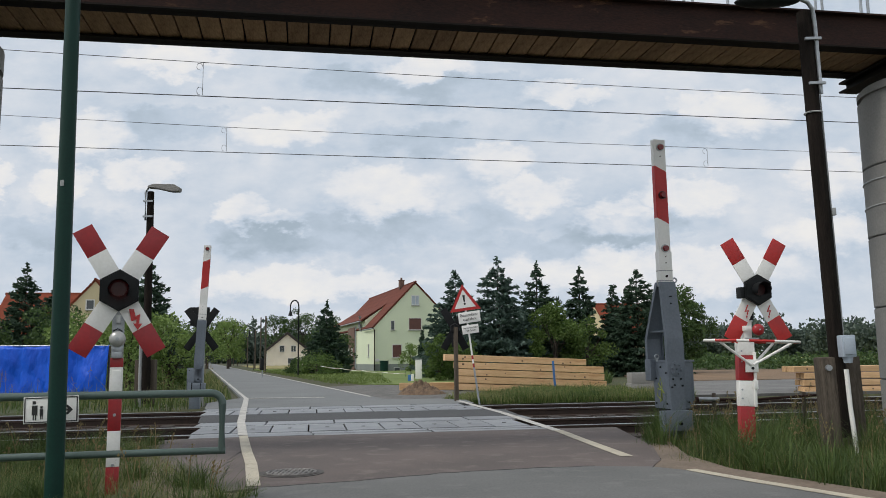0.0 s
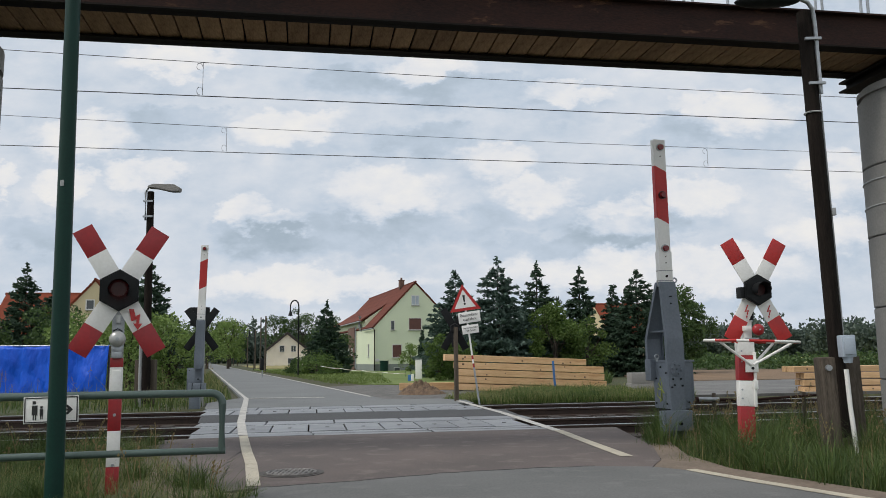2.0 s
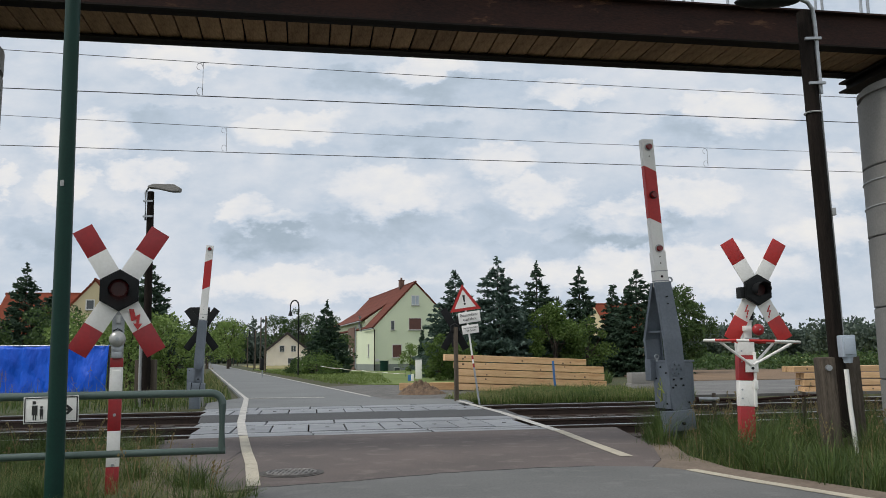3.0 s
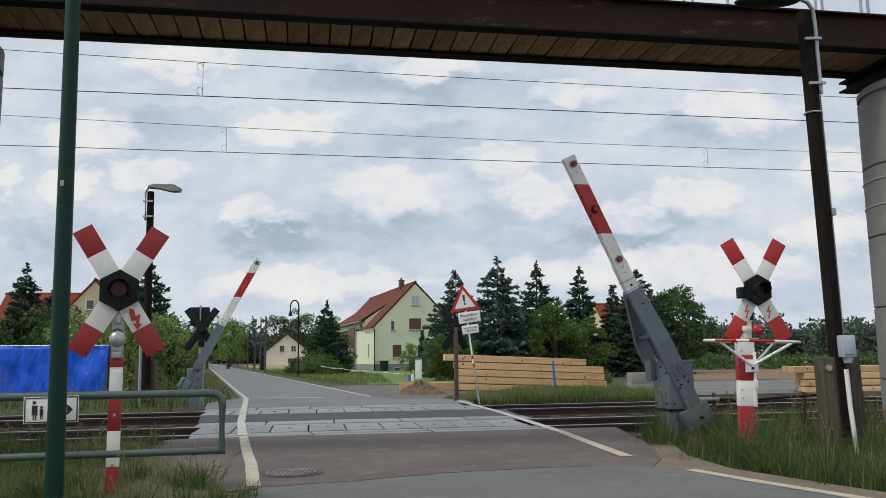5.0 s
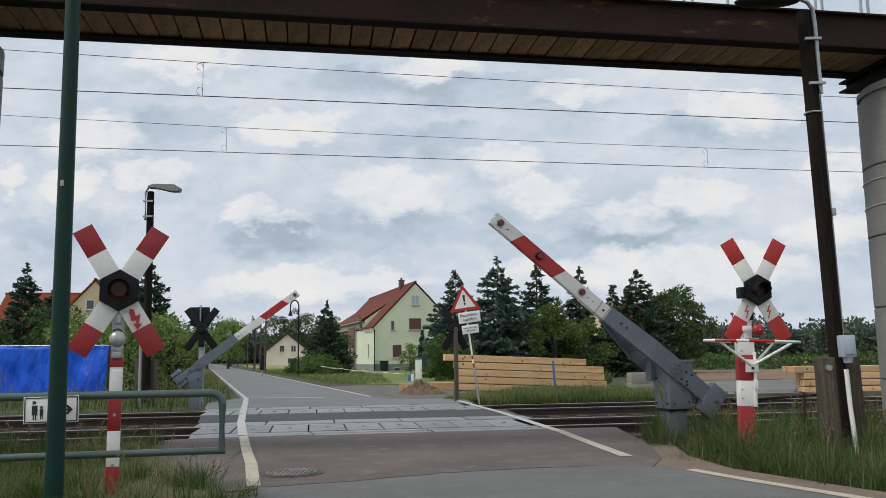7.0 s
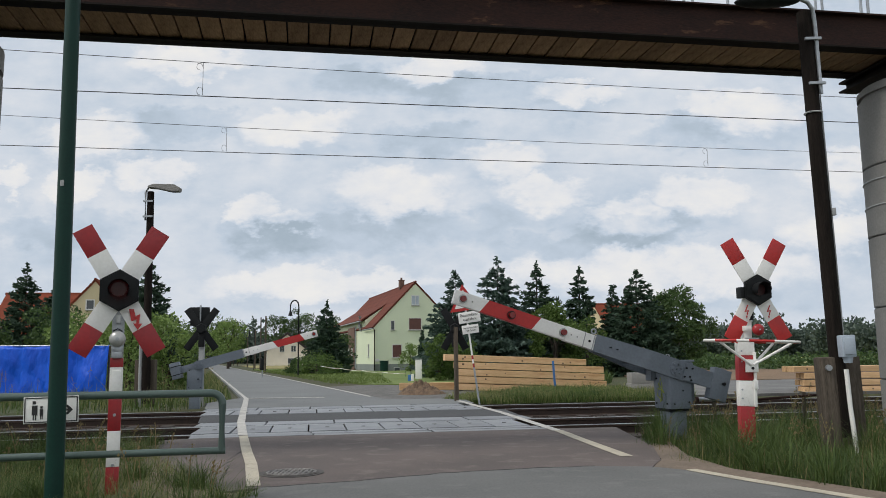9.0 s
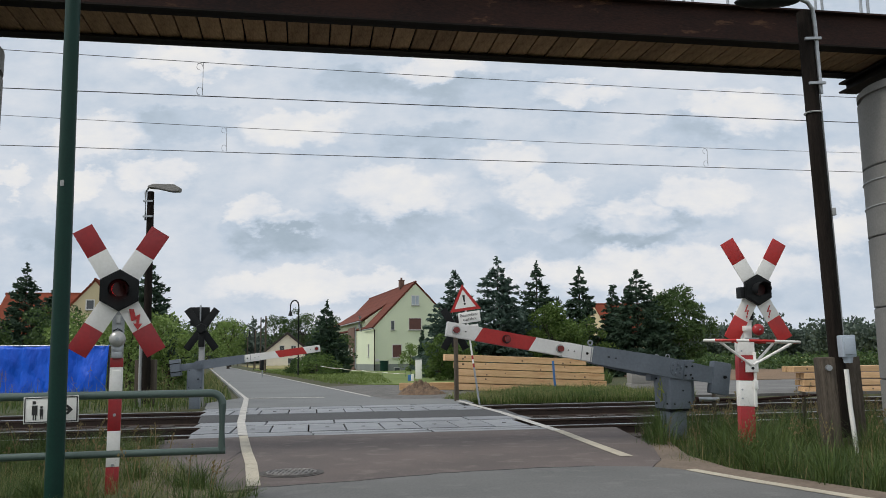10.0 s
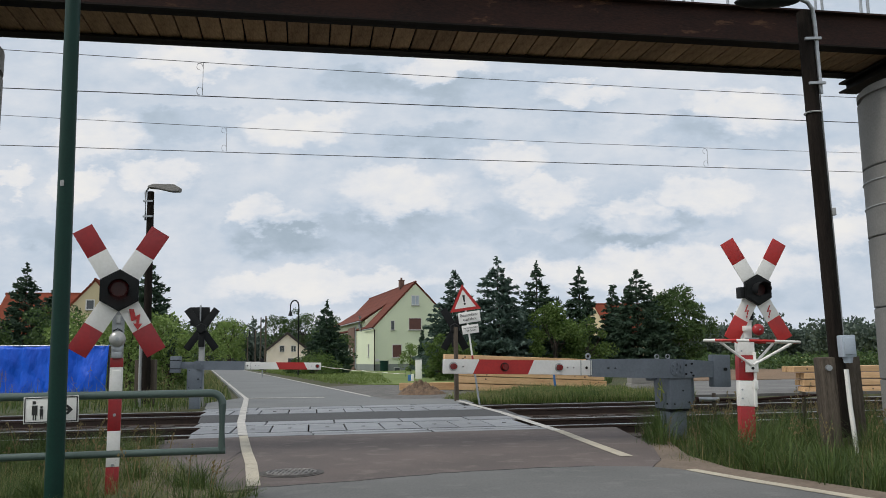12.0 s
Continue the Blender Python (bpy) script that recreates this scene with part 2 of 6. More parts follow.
LENS_LIT = glow_mat("lit_red_lens", (1.0, 0.025, 0.03), 1.0)
LENS_CORE = glow_mat("lit_red_lamp_core", (1.0, 0.16, 0.14), 1.6)
INK = mat("black_sign_ink", (0.02, 0.02, 0.02), 0.5, scale=9, bump=0.0)
SPRUCE = leaf_mat("spruce_needles", (0.033, 0.063, 0.052), (0.131, 0.193, 0.156))
SPRUCE_DARK = leaf_mat("dark_spruce_needles", (0.022, 0.046, 0.030), (0.070, 0.116, 0.069))
LEAF = leaf_mat("green_leaves", (0.048, 0.092, 0.022), (0.156, 0.231, 0.062), glow=0.35)
LEAF_LIGHT = leaf_mat("light_green_leaves", (0.097, 0.170, 0.042), (0.274, 0.368, 0.113), glow=0.3)
LEAF_DARK = leaf_mat("dark_green_leaves", (0.031, 0.066, 0.022), (0.101, 0.159, 0.050), glow=0.3)
# leaf colour paled towards blue to stand in for the haze of distance
HAZE_LEAF = leaf_mat("haze_tinted_wood_leaves", (0.057, 0.086, 0.071), (0.121, 0.155, 0.121))
GRASS = leaf_mat("green_grass_blades", (0.025, 0.055, 0.014), (0.126, 0.180, 0.051), glow=0.3)
GRASS_PALE = leaf_mat("pale_grass_blades", (0.14, 0.16, 0.055), (0.32, 0.31, 0.14), glow=0.4)
GRASS_BLUE = leaf_mat("dark_weed_leaves", (0.022, 0.046, 0.018), (0.075, 0.115, 0.045), glow=0.3)
GRASS_LAWN = leaf_mat("fresh_lawn_blades", (0.075, 0.115, 0.028), (0.20, 0.26, 0.075), glow=0.3)
STALK = leaf_mat("dry_grass_stalks", (0.15, 0.11, 0.05), (0.30, 0.24, 0.12), glow=0.3)


# ---------------------------------------------------------------- builders
def box(bm, size, at=(0, 0, 0), turn=None, bevel=0.0):
    m = Matrix.Translation(at) @ (turn.to_4x4() if turn else Matrix()) @ Matrix.Diagonal((*size, 1))
    r = bmesh.ops.create_cube(bm, size=1, matrix=m)
    if bevel:
        es = list({e for v in r["verts"] for e in v.link_edges})
        bmesh.ops.bevel(bm, geom=es, offset=bevel, segments=2, affect="EDGES", profile=0.6)
    return bm


def rod(bm, a, b, r, r2=None, seg=10, caps=True):
    a, b = Vector(a), Vector(b)
    d = b - a
    m = Matrix.Translation((a + b) / 2) @ d.to_track_quat("Z", "Y").to_matrix().to_4x4()
    bmesh.ops.create_cone(bm, cap_ends=caps, segments=seg, radius1=r, radius2=r if r2 is None else r2, depth=d.length, matrix=m)
    return bm


def tube(bm, pts, r, seg=8):
    """A round bar along a bent line."""
    pts = [Vector(p) for p in pts]
    rings = []
    for i, p in enumerate(pts):
        d = (pts[min(i + 1, len(pts) - 1)] - pts[max(i - 1, 0)]).normalized()
        q = d.to_track_quat("Z", "Y")
        rings.append([bm.verts.new(p + q @ Vector((r * math.cos(6.2832 * k / seg), r * math.sin(6.2832 * k / seg), 0))) for k in range(seg)])
    for a, b in zip(rings, rings[1:]):
        for k in range(seg):
            bm.faces.new((a[k], a[(k + 1) % seg], b[(k + 1) % seg], b[k]))
    bm.faces.new(rings[0][::-1])
    bm.faces.new(rings[-1])
    return bm


def slab(bm, outline, z0, z1):
    """A prism over an outline in the ground plan."""
    lo = [bm.verts.new((x, y, z0)) for x, y in outline]
    hi = [bm.verts.new((x, y, z1)) for x, y in outline]
    n = len(outline)
    bm.faces.new(hi)
    bm.faces.new(lo[::-1])
    for i in range(n):
        bm.faces.new((lo[i], lo[(i + 1) % n], hi[(i + 1) % n], hi[i]))
    bmesh.ops.recalc_face_normals(bm, faces=bm.faces[:])
    return bm


def plate(bm, outline, y0, y1):
    """A prism over an outline in the upright x-z plane."""
    a = [bm.verts.new((x, y0, z)) for x, z in outline]
    b = [bm.verts.new((x, y1, z)) for x, z in outline]
    n = len(outline)
    bm.faces.new(a)
    bm.faces.new(b[::-1])
    for i in range(n):
        bm.faces.new((a[(i + 1) % n], a[i], b[i], b[(i + 1) % n]))
    bmesh.ops.recalc_face_normals(bm, faces=bm.faces[:])
    return bm


def smooth(ob, angle=40):
    me = ob.data
    me.polygons.foreach_set("use_smooth", [True] * len(me.polygons))
    me.set_sharp_from_angle(angle=radians(angle))
    return ob


def part(name, bm, material, parent=None, label="", kind="", round_=True):
    me = bpy.data.meshes.new(name)
    bm.to_mesh(me)
    bm.free()
    ob = new(name, me)
    me.materials.append(material)
    if round_:
        smooth(ob)
    if parent is not None:
        ob.parent = parent
    return tagged(ob, label, kind=kind)


def sheet(name, verts, faces, material, parent=None, label="", kind="", category=""):
    me = bpy.data.meshes.new(name)
    me.from_pydata(verts, [], faces)
    me.materials.append(material)
    ob = new(name, me)
    if parent is not None:
        ob.parent = parent
    return tagged(ob, label, category, kind=kind)


def thing(name, m, label, category, group=""):
    ob = new(name)
    ob.empty_display_size = 0.2
    ob.matrix_basis = m
    return tagged(ob, label, category, group)


def B():
    return bmesh.new()


# the railway's own axes: u along the rails, v across them, away from the viewer
TURN = 9.3
CU, SU = math.cos(radians(TURN)), math.sin(radians(TURN))
V0 = 13.1


def tr(u, v):
    return (u * CU - v * SU, V0 + u * SU + v * CU)


# ---------------------------------------------------------------- ground, railway, road
def build_ground():
    us = [-3000, -400, -60, -20, -10, 0, 10, 20, 60, 400, 3000]
    vs = [(-3000, -0.08), (-60, -0.08), (-10, -0.08), (-1.7, -0.08), (-1.0, -0.30), (2.9, -0.30), (3.3, -0.30), (7.4, -0.30), (8.2, -0.08), (12, -0.08), (30, -0.08), (60, -0.08), (120, -0.08), (400, -0.08), (3000, -0.08)]
    verts = [(*tr(u, v), z) for v, z in vs for u in us]
    n = len(us)
    faces = [(j * n + i, j * n + i + 1, (j + 1) * n + i + 1, (j + 1) * n + i) for j in range(len(vs) - 1) for i in range(n - 1)]
    sheet("ground", verts, faces, SOIL, None, "green meadow ground with patches of bare soil", "structure", "ground")
    bed = B()
    for v0, v1 in ((-0.85, 2.5), (3.4, 7.0)):
        slab(bed, [tr(-120, v0), tr(120, v0), tr(120, v1), tr(-120, v1)], -0.296, -0.19)
    part("track_bed", bed, BALLAST, None, "dark brown ballast bed under the rails", "structure", False)["category"] = "ballast"


def build_stones():
    """Loose ballast stones along the rails."""
    rng = random.Random(4)
    verts, faces = [], []
    for _ in range(5200):
        u, v = rng.uniform(-14, 15), rng.choice((rng.uniform(-0.8, 2.45), rng.uniform(3.45, 6.9)))
        if -4.6 < u < 2.4:
            continue
        x, y = tr(u, v)
        r = rng.uniform(0.018, 0.042)
        k = len(verts)
        a = rng.uniform(0, 6.28)
        for i in range(4):
            verts.append((x + r * math.cos(a + i * 1.57) * rng.uniform(0.7, 1.2), y + r * math.sin(a + i * 1.57) * rng.uniform(0.7, 1.2), -0.19 + r * rng.uniform(0, 0.3)))
        verts.append((x, y, -0.19 + r * rng.uniform(0.9, 1.5)))
        faces += [(k + i, k + (i + 1) % 4, k + 4) for i in range(4)]
    sheet("ballast_stones", verts, faces, BALLAST, None, "loose brown ballast stones between the rails", "stuff", "ballast")


def build_track(v, label):
    t = thing("railway_track", pose(*tr(0, v + 0.75), -0.19, 0, 0, TURN), label, "railway track", "pair of railway tracks")
    for s in (-0.75, 0.75):
        b = B()
        plate(b, [(s - 0.075, 0), (s + 0.075, 0), (s + 0.075, 0.015), (s + 0.012, 0.035), (s + 0.010, 0.125), (s + 0.034, 0.140), (s + 0.034, 0.172), (s - 0.034, 0.172), (s - 0.034, 0.140), (s - 0.010, 0.125), (s - 0.012, 0.035), (s - 0.075, 0.015)], -160, 160)
        bmesh.ops.rotate(b, cent=(0, 0, 0), matrix=Euler((0, 0, radians(90))).to_matrix(), verts=b.verts[:])
        rail = part("rail", b, RAILSIDE, t, "rusty steel rail with a polished head", round_=False)
        b = B()
        box(b, (320, 0.060, 0.012), (0, s, 0.178), bevel=0.004)
        part("rail_head", b, RAILTOP, rail)
    me = None
    for i in range(-46, 47):
        u = i * 0.62
        if -4.4 < u < 2.2:
            continue
        if me is None:
            b = B()
            box(b, (0.25, 2.5, 0.12), (0, 0, -0.035), bevel=0.02)
            first = part("sleeper", b, SLEEPER, t, round_=False)
            me = first.data
            first.location = (u, 0, 0)
        else:
            o = new("sleeper", me)
            o.parent, o.location = t, (u, 0, 0)
    return t


def build_crossing():
    """Panels between and beside the rails, with asphalt between the two tracks."""
    for name, v0, v1, z in (("asphalt_strip", 2.36, 4.34, 0.0), ("asphalt_strip", 6.82, 9.4, 0.0)):
        b = B()
        slab(b, [tr(-3.9 - 0.1 * v0, v0), tr(1.85, v0), tr(2.0, v1), tr(-3.9 - 0.1 * v1, v1)], -0.28, z)
        part(name, b, DARKASPHALT if v0 < 5 else FARASPHALT, None, "dark asphalt strip of the level crossing", "structure", False)["category"] = "road"
    deck = thing("crossing_deck", pose(*tr(0, 0), 0, 0, 0, TURN), "grey panel deck of the level crossing between rails", "crossing deck")
    deck["kind"] = "structure"
    meshes = {}
    rng = random.Random(2)
    for v0, v1, step in ((-0.66, -0.36, 1.8), (-0.345, -0.06, 1.8), (0.09, 1.41, 0.6), (1.57, 2.34, 1.2), (4.49, 5.81, 0.6), (5.97, 6.80, 1.2)):
        u = -3.95 - 0.1 * v0
        while u < (1.0 if v0 < 3 else 1.3):
            key = (v0, v1, step)
            if key not in meshes:
                b = B()
                box(b, (step - 0.026, v1 - v0 - 0.02, 0.16), (0, 0, -0.08), bevel=0.007)
                o = part("panel", b, PANEL, deck, round_=False)
                meshes[key] = o.data
            else:
                o = new("panel", meshes[key])
                o.parent = deck
            o.matrix_basis = pose(u + step / 2, (v0 + v1) / 2, rng.uniform(-0.004, 0.003), rng.uniform(-0.2, 0.2), rng.uniform(-0.25, 0.25), 0)
            if step == 0.6:
                b2 = meshes.get("bolt")
                if b2 is None:
                    bb = B()
                    rod(bb, (0, 0, -0.02), (0, 0, 0.006), 0.035, seg=8)
                    q = part("lifting_bolt", bb, IRON, o)
                    meshes["bolt"] = q.data
                else:
                    q = new("lifting_bolt", b2)
                    q.parent = o
            u += step
    b = B()
    slab(b, [tr(-4.0, -0.66), tr(1.62, -0.66), tr(1.62, 2.36), tr(-4.2, 2.36)], -0.28, -0.175)
    slab(b, [tr(-4.4, 4.34), tr(1.95, 4.34), tr(1.95, 6.82), tr(-4.6, 6.82)], -0.28, -0.175)
    part("deck_bed", b, DARKASPHALT, None, "dark bed under the crossing panels", "structure", False)["category"] = "road"


RD = (-0.287, 0.958)  # the way the road runs beyond the railway


def far(x, y, d):
    return (x + RD[0] * d, y + RD[1] * d)


def strip(bm, pts, w, z, t=0.004):
    """A painted stripe along a line."""
    pts = [Vector((*p, 0)) for p in pts]
    le, ri = [], []
    for i, p in enumerate(pts):
        d = (pts[min(i + 1, len(pts) - 1)] - pts[max(i - 1, 0)]).normalized()
        s = Vector((-d.y, d.x, 0)) * w / 2
        le.append((p + s)[:2])
        ri.append((p - s)[:2])
    for i in range(len(pts) - 1):
        slab(bm, [ri[i], ri[i + 1], le[i + 1], le[i]], z, z + t)
    return bm


def build_road():
    f = [tr(-3.95, -0.67), tr(2.6, -0.67)]
    seam = [(-1.62, 7.22), (-0.8, 7.52), (-0.05, 7.95), (0.8, 8.22), (1.5, 8.32), (2.06, 8.24)]
    b = B()
    slab(b, [f[1], f[0], (-4.0, 11.6), (-3.7, 10.6), (-3.2, 9.3), (-2.5, 7.95), (-1.9, 7.05), *seam, (2.3, 8.8), (2.55, 10.1)], -0.25, 0.0)
    part("road_apron", b, REDASPHALT, None, "worn reddish asphalt apron before the railway crossing", "structure", False)["category"] = "road"
    b = B()
    slab(b, [*seam[::-1], (-1.72, 6.0), (-2.6, 3.0), (-5, -8), (-9, -40), (26, -40), (14, -8), (4.9, 3.2), (3.1, 6.5), (2.5, 7.75)], -0.25, 0.004)
    part("road_asphalt", b, ASPHALT, None, "smooth grey asphalt road with a patched seam", "structure", False)["category"] = "road"
    b = B()
    slab(b, [tr(-4.9, 9.41), tr(0.3, 9.41), (-1.75, 23.0), far(-1.75, 23.0, 15), far(-1.75, 23.0, 420), far(-6.1, 24.4, 420), far(-6.1, 24.4, 0)], -0.2, 0.0)
    part("road_village", b, FARASPHALT, None, "straight worn grey village road beyond the railway", "structure", False)["category"] = "road"
    lines = thing("edge_marking", pose(0, 0, 0), "worn white painted edge lines on the road", "road marking")
    lines["kind"] = "structure"
    b = B()
    strip(b, [(-1.70, 7.3), (-2.09, 8.85), (-2.36, 9.8), (-2.62, 10.75), (-2.98, 12.1)], 0.125, 0.004)
    part("edge_line", b, LINE_DIRTY, lines, "yellowed worn line", round_=False)
    b = B()
    strip(b, [(-3.0, 12.15), (-3.68, 14.75), (-4.35, 17.6), (-5.42, 22.2), (-5.9, 24.2)], 0.14, 0.006)
    part("edge_line", b, LINE, lines, round_=False)
    b = B()
    strip(b, [(-5.93, 24.25), far(-5.93, 24.25, 20), far(-5.93, 24.25, 60), far(-5.93, 24.25, 300)], 0.10, 0.004)
    part("edge_line", b, LINE, lines, round_=False)
    b = B()
    strip(b, [far(-1.9, 23.2, 1), far(-1.9, 23.2, 60), far(-1.9, 23.2, 300)], 0.12, 0.004)
    part("edge_line", b, LINE, lines, round_=False)
    b = B()
    strip(b, [(2.0, 9.1), (1.92, 9.9), (1.80, 11.1), (1.70, 12.3)], 0.14, 0.004)
    part("edge_line", b, LINE_DIRTY, lines, "yellowed worn line", round_=False)
    b = B()
    strip(b, [(1.68, 12.3), (1.42, 14.3), (1.15, 16.4), (0.75, 18.7), (0.35, 21.2)], 0.14, 0.006)
    part("edge_line", b, LINE, lines, round_=False)
    b = B()
    strip(b, [(2.36, 7.95), (2.62, 7.35), (3.05, 6.5), (4.85, 3.2)], 0.12, 0.008)
    part("edge_line", b, LINE_DIRTY, lines, round_=False)
    b = B()
    strip(b, [(-5.75, 24.0), (-3.55, 24.0)], 0.26, 0.006)
    part("stop_line", b, LINE, lines, round_=False)
    rng = random.Random(12)
    for name, pts, w in (("tar_seam", seam[:5], 0.012), ("crack", [(-2.75, 11.2), (-2.5, 10.1), (-2.42, 9.2), (-2.2, 8.3), (-2.1, 7.7)], 0.004)):
        fine = []
        for (ax, ay), (bx, by) in zip(pts, pts[1:]):
            for k in range(6):
                fine.append((ax + (bx - ax) * k / 6 + rng.uniform(-0.02, 0.02), ay + (by - ay) * k / 6 + rng.uniform(-0.02, 0.02)))
        b = B()
        strip(b, fine + [pts[-1]], w, 0.0045, 0.003)
        part(name, b, DARKASPHALT, lines, "dark tar-filled " + ("seam" if "seam" in name else "crack"), round_=False)
    m = thing("manhole_cover", pose(-1.52, 8.12, 0.0), "round ribbed cast iron manhole cover in the asphalt", "manhole cover")
    b = B()
    rod(b, (0, 0, -0.05), (0, 0, 0.006), 0.32, seg=40)
    rim = part("rim", b, IRON, m)
    b = B()
    rod(b, (0, 0, -0.04), (0, 0, 0.010), 0.275, seg=40)
    lid = part("lid", b, IRON, m)
    for ring in (0.24, 0.16, 0.07):
        b = B()
        tube(b, [(ring * math.cos(a * 0.2618), ring * math.sin(a * 0.2618), 0.011) for a in range(25)], 0.008, 5)
        part("ring_rib", b, IRONWORN, lid)
    b = B()
    for k in range(-5, 6):
        x = k * 0.045
        h = math.sqrt(max(0.0, 0.235 ** 2 - x * x))
        box(b, (0.016, 2 * h, 0.008), (x, 0, 0.013))
    part("rib", b, IRONWORN, lid)


def build_fields():
    for name, pts, m, z, lab in (
        ("sandy_track", [(8.6, 35.2), (24, 36.2), (60, 44), (60, 60), (26, 60), (12, 58)], SAND, 0.02, "bare sandy earth of the building yard"),
        ("hardstand", [(6.5, 22.7), (20, 24.9), (40, 29), (24, 36.1), (8.5, 35.1)], YARD, 0.0, "grey wet hardstand of the building yard"),
        ("pale_field", [(20, 95), (260, 95), (420, 330), (40, 330)], CROP, 0.03, "pale ripening crop field before the wood"),
        ("dry_field", [far(1.5, 23, 90), far(40, 23, 90), far(60, 23, 170), far(2.0, 23, 170)], STRAW, 0.03, "dry straw-coloured meadow beside the road"),
        ("lawn", [far(0.6, 23, 13), far(6, 23, 12), (8, 62), (2, 76), far(0.0, 23, 90)], LAWN, 0.02, "mown green lawn in front of the house"),
        ("gravel_drive", [(-1.20, 21.4), (0.9, 21.9), (1.6, 25.2), (0.2, 31.5), (-3.0, 36.0), far(-1.78, 23.2, 11), (-1.76, 23.0)], GRAVEL, -0.006, "dark gravel drive beside the road"),
        ("verge_dirt", [(2.08, 8.26), (2.48, 7.80), (3.06, 6.6), (4.85, 3.3), (5.3, 3.4), (3.45, 6.75), (2.8, 8.1), (2.7, 9.2), (2.9, 10.6), (2.58, 10.4), (2.33, 8.9)], DIRT, -0.005, "bare trodden dirt at the edge of the asphalt"),
        ("verge_dirt", [(-1.72, 6.0), (-1.60, 7.18), (-1.86, 7.02), (-2.46, 7.93), (-3.16, 9.28), (-3.66, 10.58), (-3.96, 11.58), tr(-3.97, -0.69), tr(-5.0, -0.95), (-4.6, 10.6), (-3.9, 9.0), (-3.2, 7.6), (-2.6, 6.2)], DIRT, -0.012, "bare trodden dirt beside the asphalt apron"),
    ):
        b = B()
        slab(b, pts, -0.075, z)
        part(name, b, m, None, lab, "structure", False)["category"] = "ground"


# ---------------------------------------------------------------- footbridge
def build_bridge():
    """Steel footbridge over the road: two girders, plank deck seen from below, railing posts, round concrete piers."""
    deg = math.degrees(math.atan2(11.55 - 9.96, 5.91 + 3.52))
    m = pose(0.0, 10.55, 5.2, 0, 0, deg)
    t = thing("footbridge", m, "rusty brown steel footbridge with plank deck", "footbridge")
    for y, name in ((-0.98, "girder"), (-0.02, "girder")):
        b = B()
        box(b, (16.4, 0.018, 0.50), (-0.3, y, 0.25))
        g = part(name, b, RUST, t, "rusted brown steel girder", round_=False)
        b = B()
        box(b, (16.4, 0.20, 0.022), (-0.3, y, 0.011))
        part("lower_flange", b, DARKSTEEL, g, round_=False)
        b = B()
        box(b, (16.4, 0.20, 0.022), (-0.3, y, 0.49))
        part("upper_flange", b, RUST, g, round_=False)
    me = None
    rng = random.Random(9)
    x = -8.4
    while x < 7.7:
        w = 0.27
        if me is None:
            b = B()
            box(b, (w - 0.022, 0.93, 0.05), (0, 0, 0), bevel=0.006)
            o = part("plank", b, PLANK, t, "weathered wooden deck plank", round_=False)
            me = o.data
        else:
            o = new("plank", me)
            o.parent = t
        o.matrix_basis = pose(x, -0.5, 0.075 + rng.uniform(-0.006, 0.006), rng.uniform(-0.8, 0.8), rng.uniform(-1.5, 1.5), rng.uniform(-0.9, 0.9))
        x += w
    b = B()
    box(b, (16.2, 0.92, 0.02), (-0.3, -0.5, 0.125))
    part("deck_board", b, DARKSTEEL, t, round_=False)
    for y in (-0.98, -0.02):
        for px in (1.51, 3.13, 3.76, 5.75, 5.86, -0.5, -4.0, -7.0):
            b = B()
            rod(b, (px, y + 0.03, 0.50), (px, y + 0.03, 1.55), 0.02, seg=8)
            part("railing_post", b, STEEL, t)
        b = B()
        tube(b, [(-8.4, y + 0.03, 1.55), (7.6, y + 0.03, 1.55)], 0.022)
        part("handrail", b, STEEL, t)
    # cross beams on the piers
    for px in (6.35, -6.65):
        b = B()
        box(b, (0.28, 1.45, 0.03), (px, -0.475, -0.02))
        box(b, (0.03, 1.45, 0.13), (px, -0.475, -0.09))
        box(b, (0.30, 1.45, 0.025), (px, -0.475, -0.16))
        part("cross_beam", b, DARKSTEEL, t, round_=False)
    for (px, py), top in (((6.84, 10.98), 4.85), ((-6.28, 9.35), 5.05)):
        p = thing("bridge_pier", pose(px, py, -0.1), "round grey concrete bridge pier with ring joints", "bridge pier", "bridge piers")
        z = 0.0
        r = 0.85
        while z < top + 0.05:
            h = min(0.84 if z == 0.0 else 0.98, top + 0.1 - z)
            if h < 0.1:
                break
            b = B()
            bmesh.ops.create_cone(b, cap_ends=True, segments=48, radius1=r, radius2=r, depth=h - 0.012, matrix=Matrix.Translation((0, 0, z + h / 2)))
            es = [e for e in b.edges if abs(e.verts[0].co.z - e.verts[1].co.z) < 1e-4]
            bmesh.ops.bevel(b, geom=es, offset=0.012 if z + h < top else 0.05, segments=2, affect="EDGES")
            part("pier_ring", b, CONCRETE, p)
            z += h
        for zz in (3.12, 3.48):
            b = B()
            tube(b, [((r + 0.003) * math.cos(a * 0.131), (r + 0.003) * math.sin(a * 0.131), zz + 0.1) for a in range(49)], 0.012, 6)
            part("strap", b, CONC_LIGHT, p)


# ---------------------------------------------------------------- signals
def bolt_flash(t, x, z, s, name="lightning_arrow", turn=0.0, y=-0.02):
    b = B()
    pts = [(-0.34, 0.52), (-0.10, 0.52), (-0.03, 0.16), (0.20, 0.27), (0.16, -0.20), (0.32, -0.20), (0.10, -0.52), (-0.12, -0.20), (0.02, -0.20), (0.04, 0.02), (-0.20, -0.10)]
    c, q = math.cos(radians(turn)), math.sin(radians(turn))
    plate(b, [(x + s * (px * c - pz * q), z + s * (px * q + pz * c)) for px, pz in pts], y - 0.002, y)
    part(name, b, RED_BRIGHT, t, "red lightning arrow", round_=False)


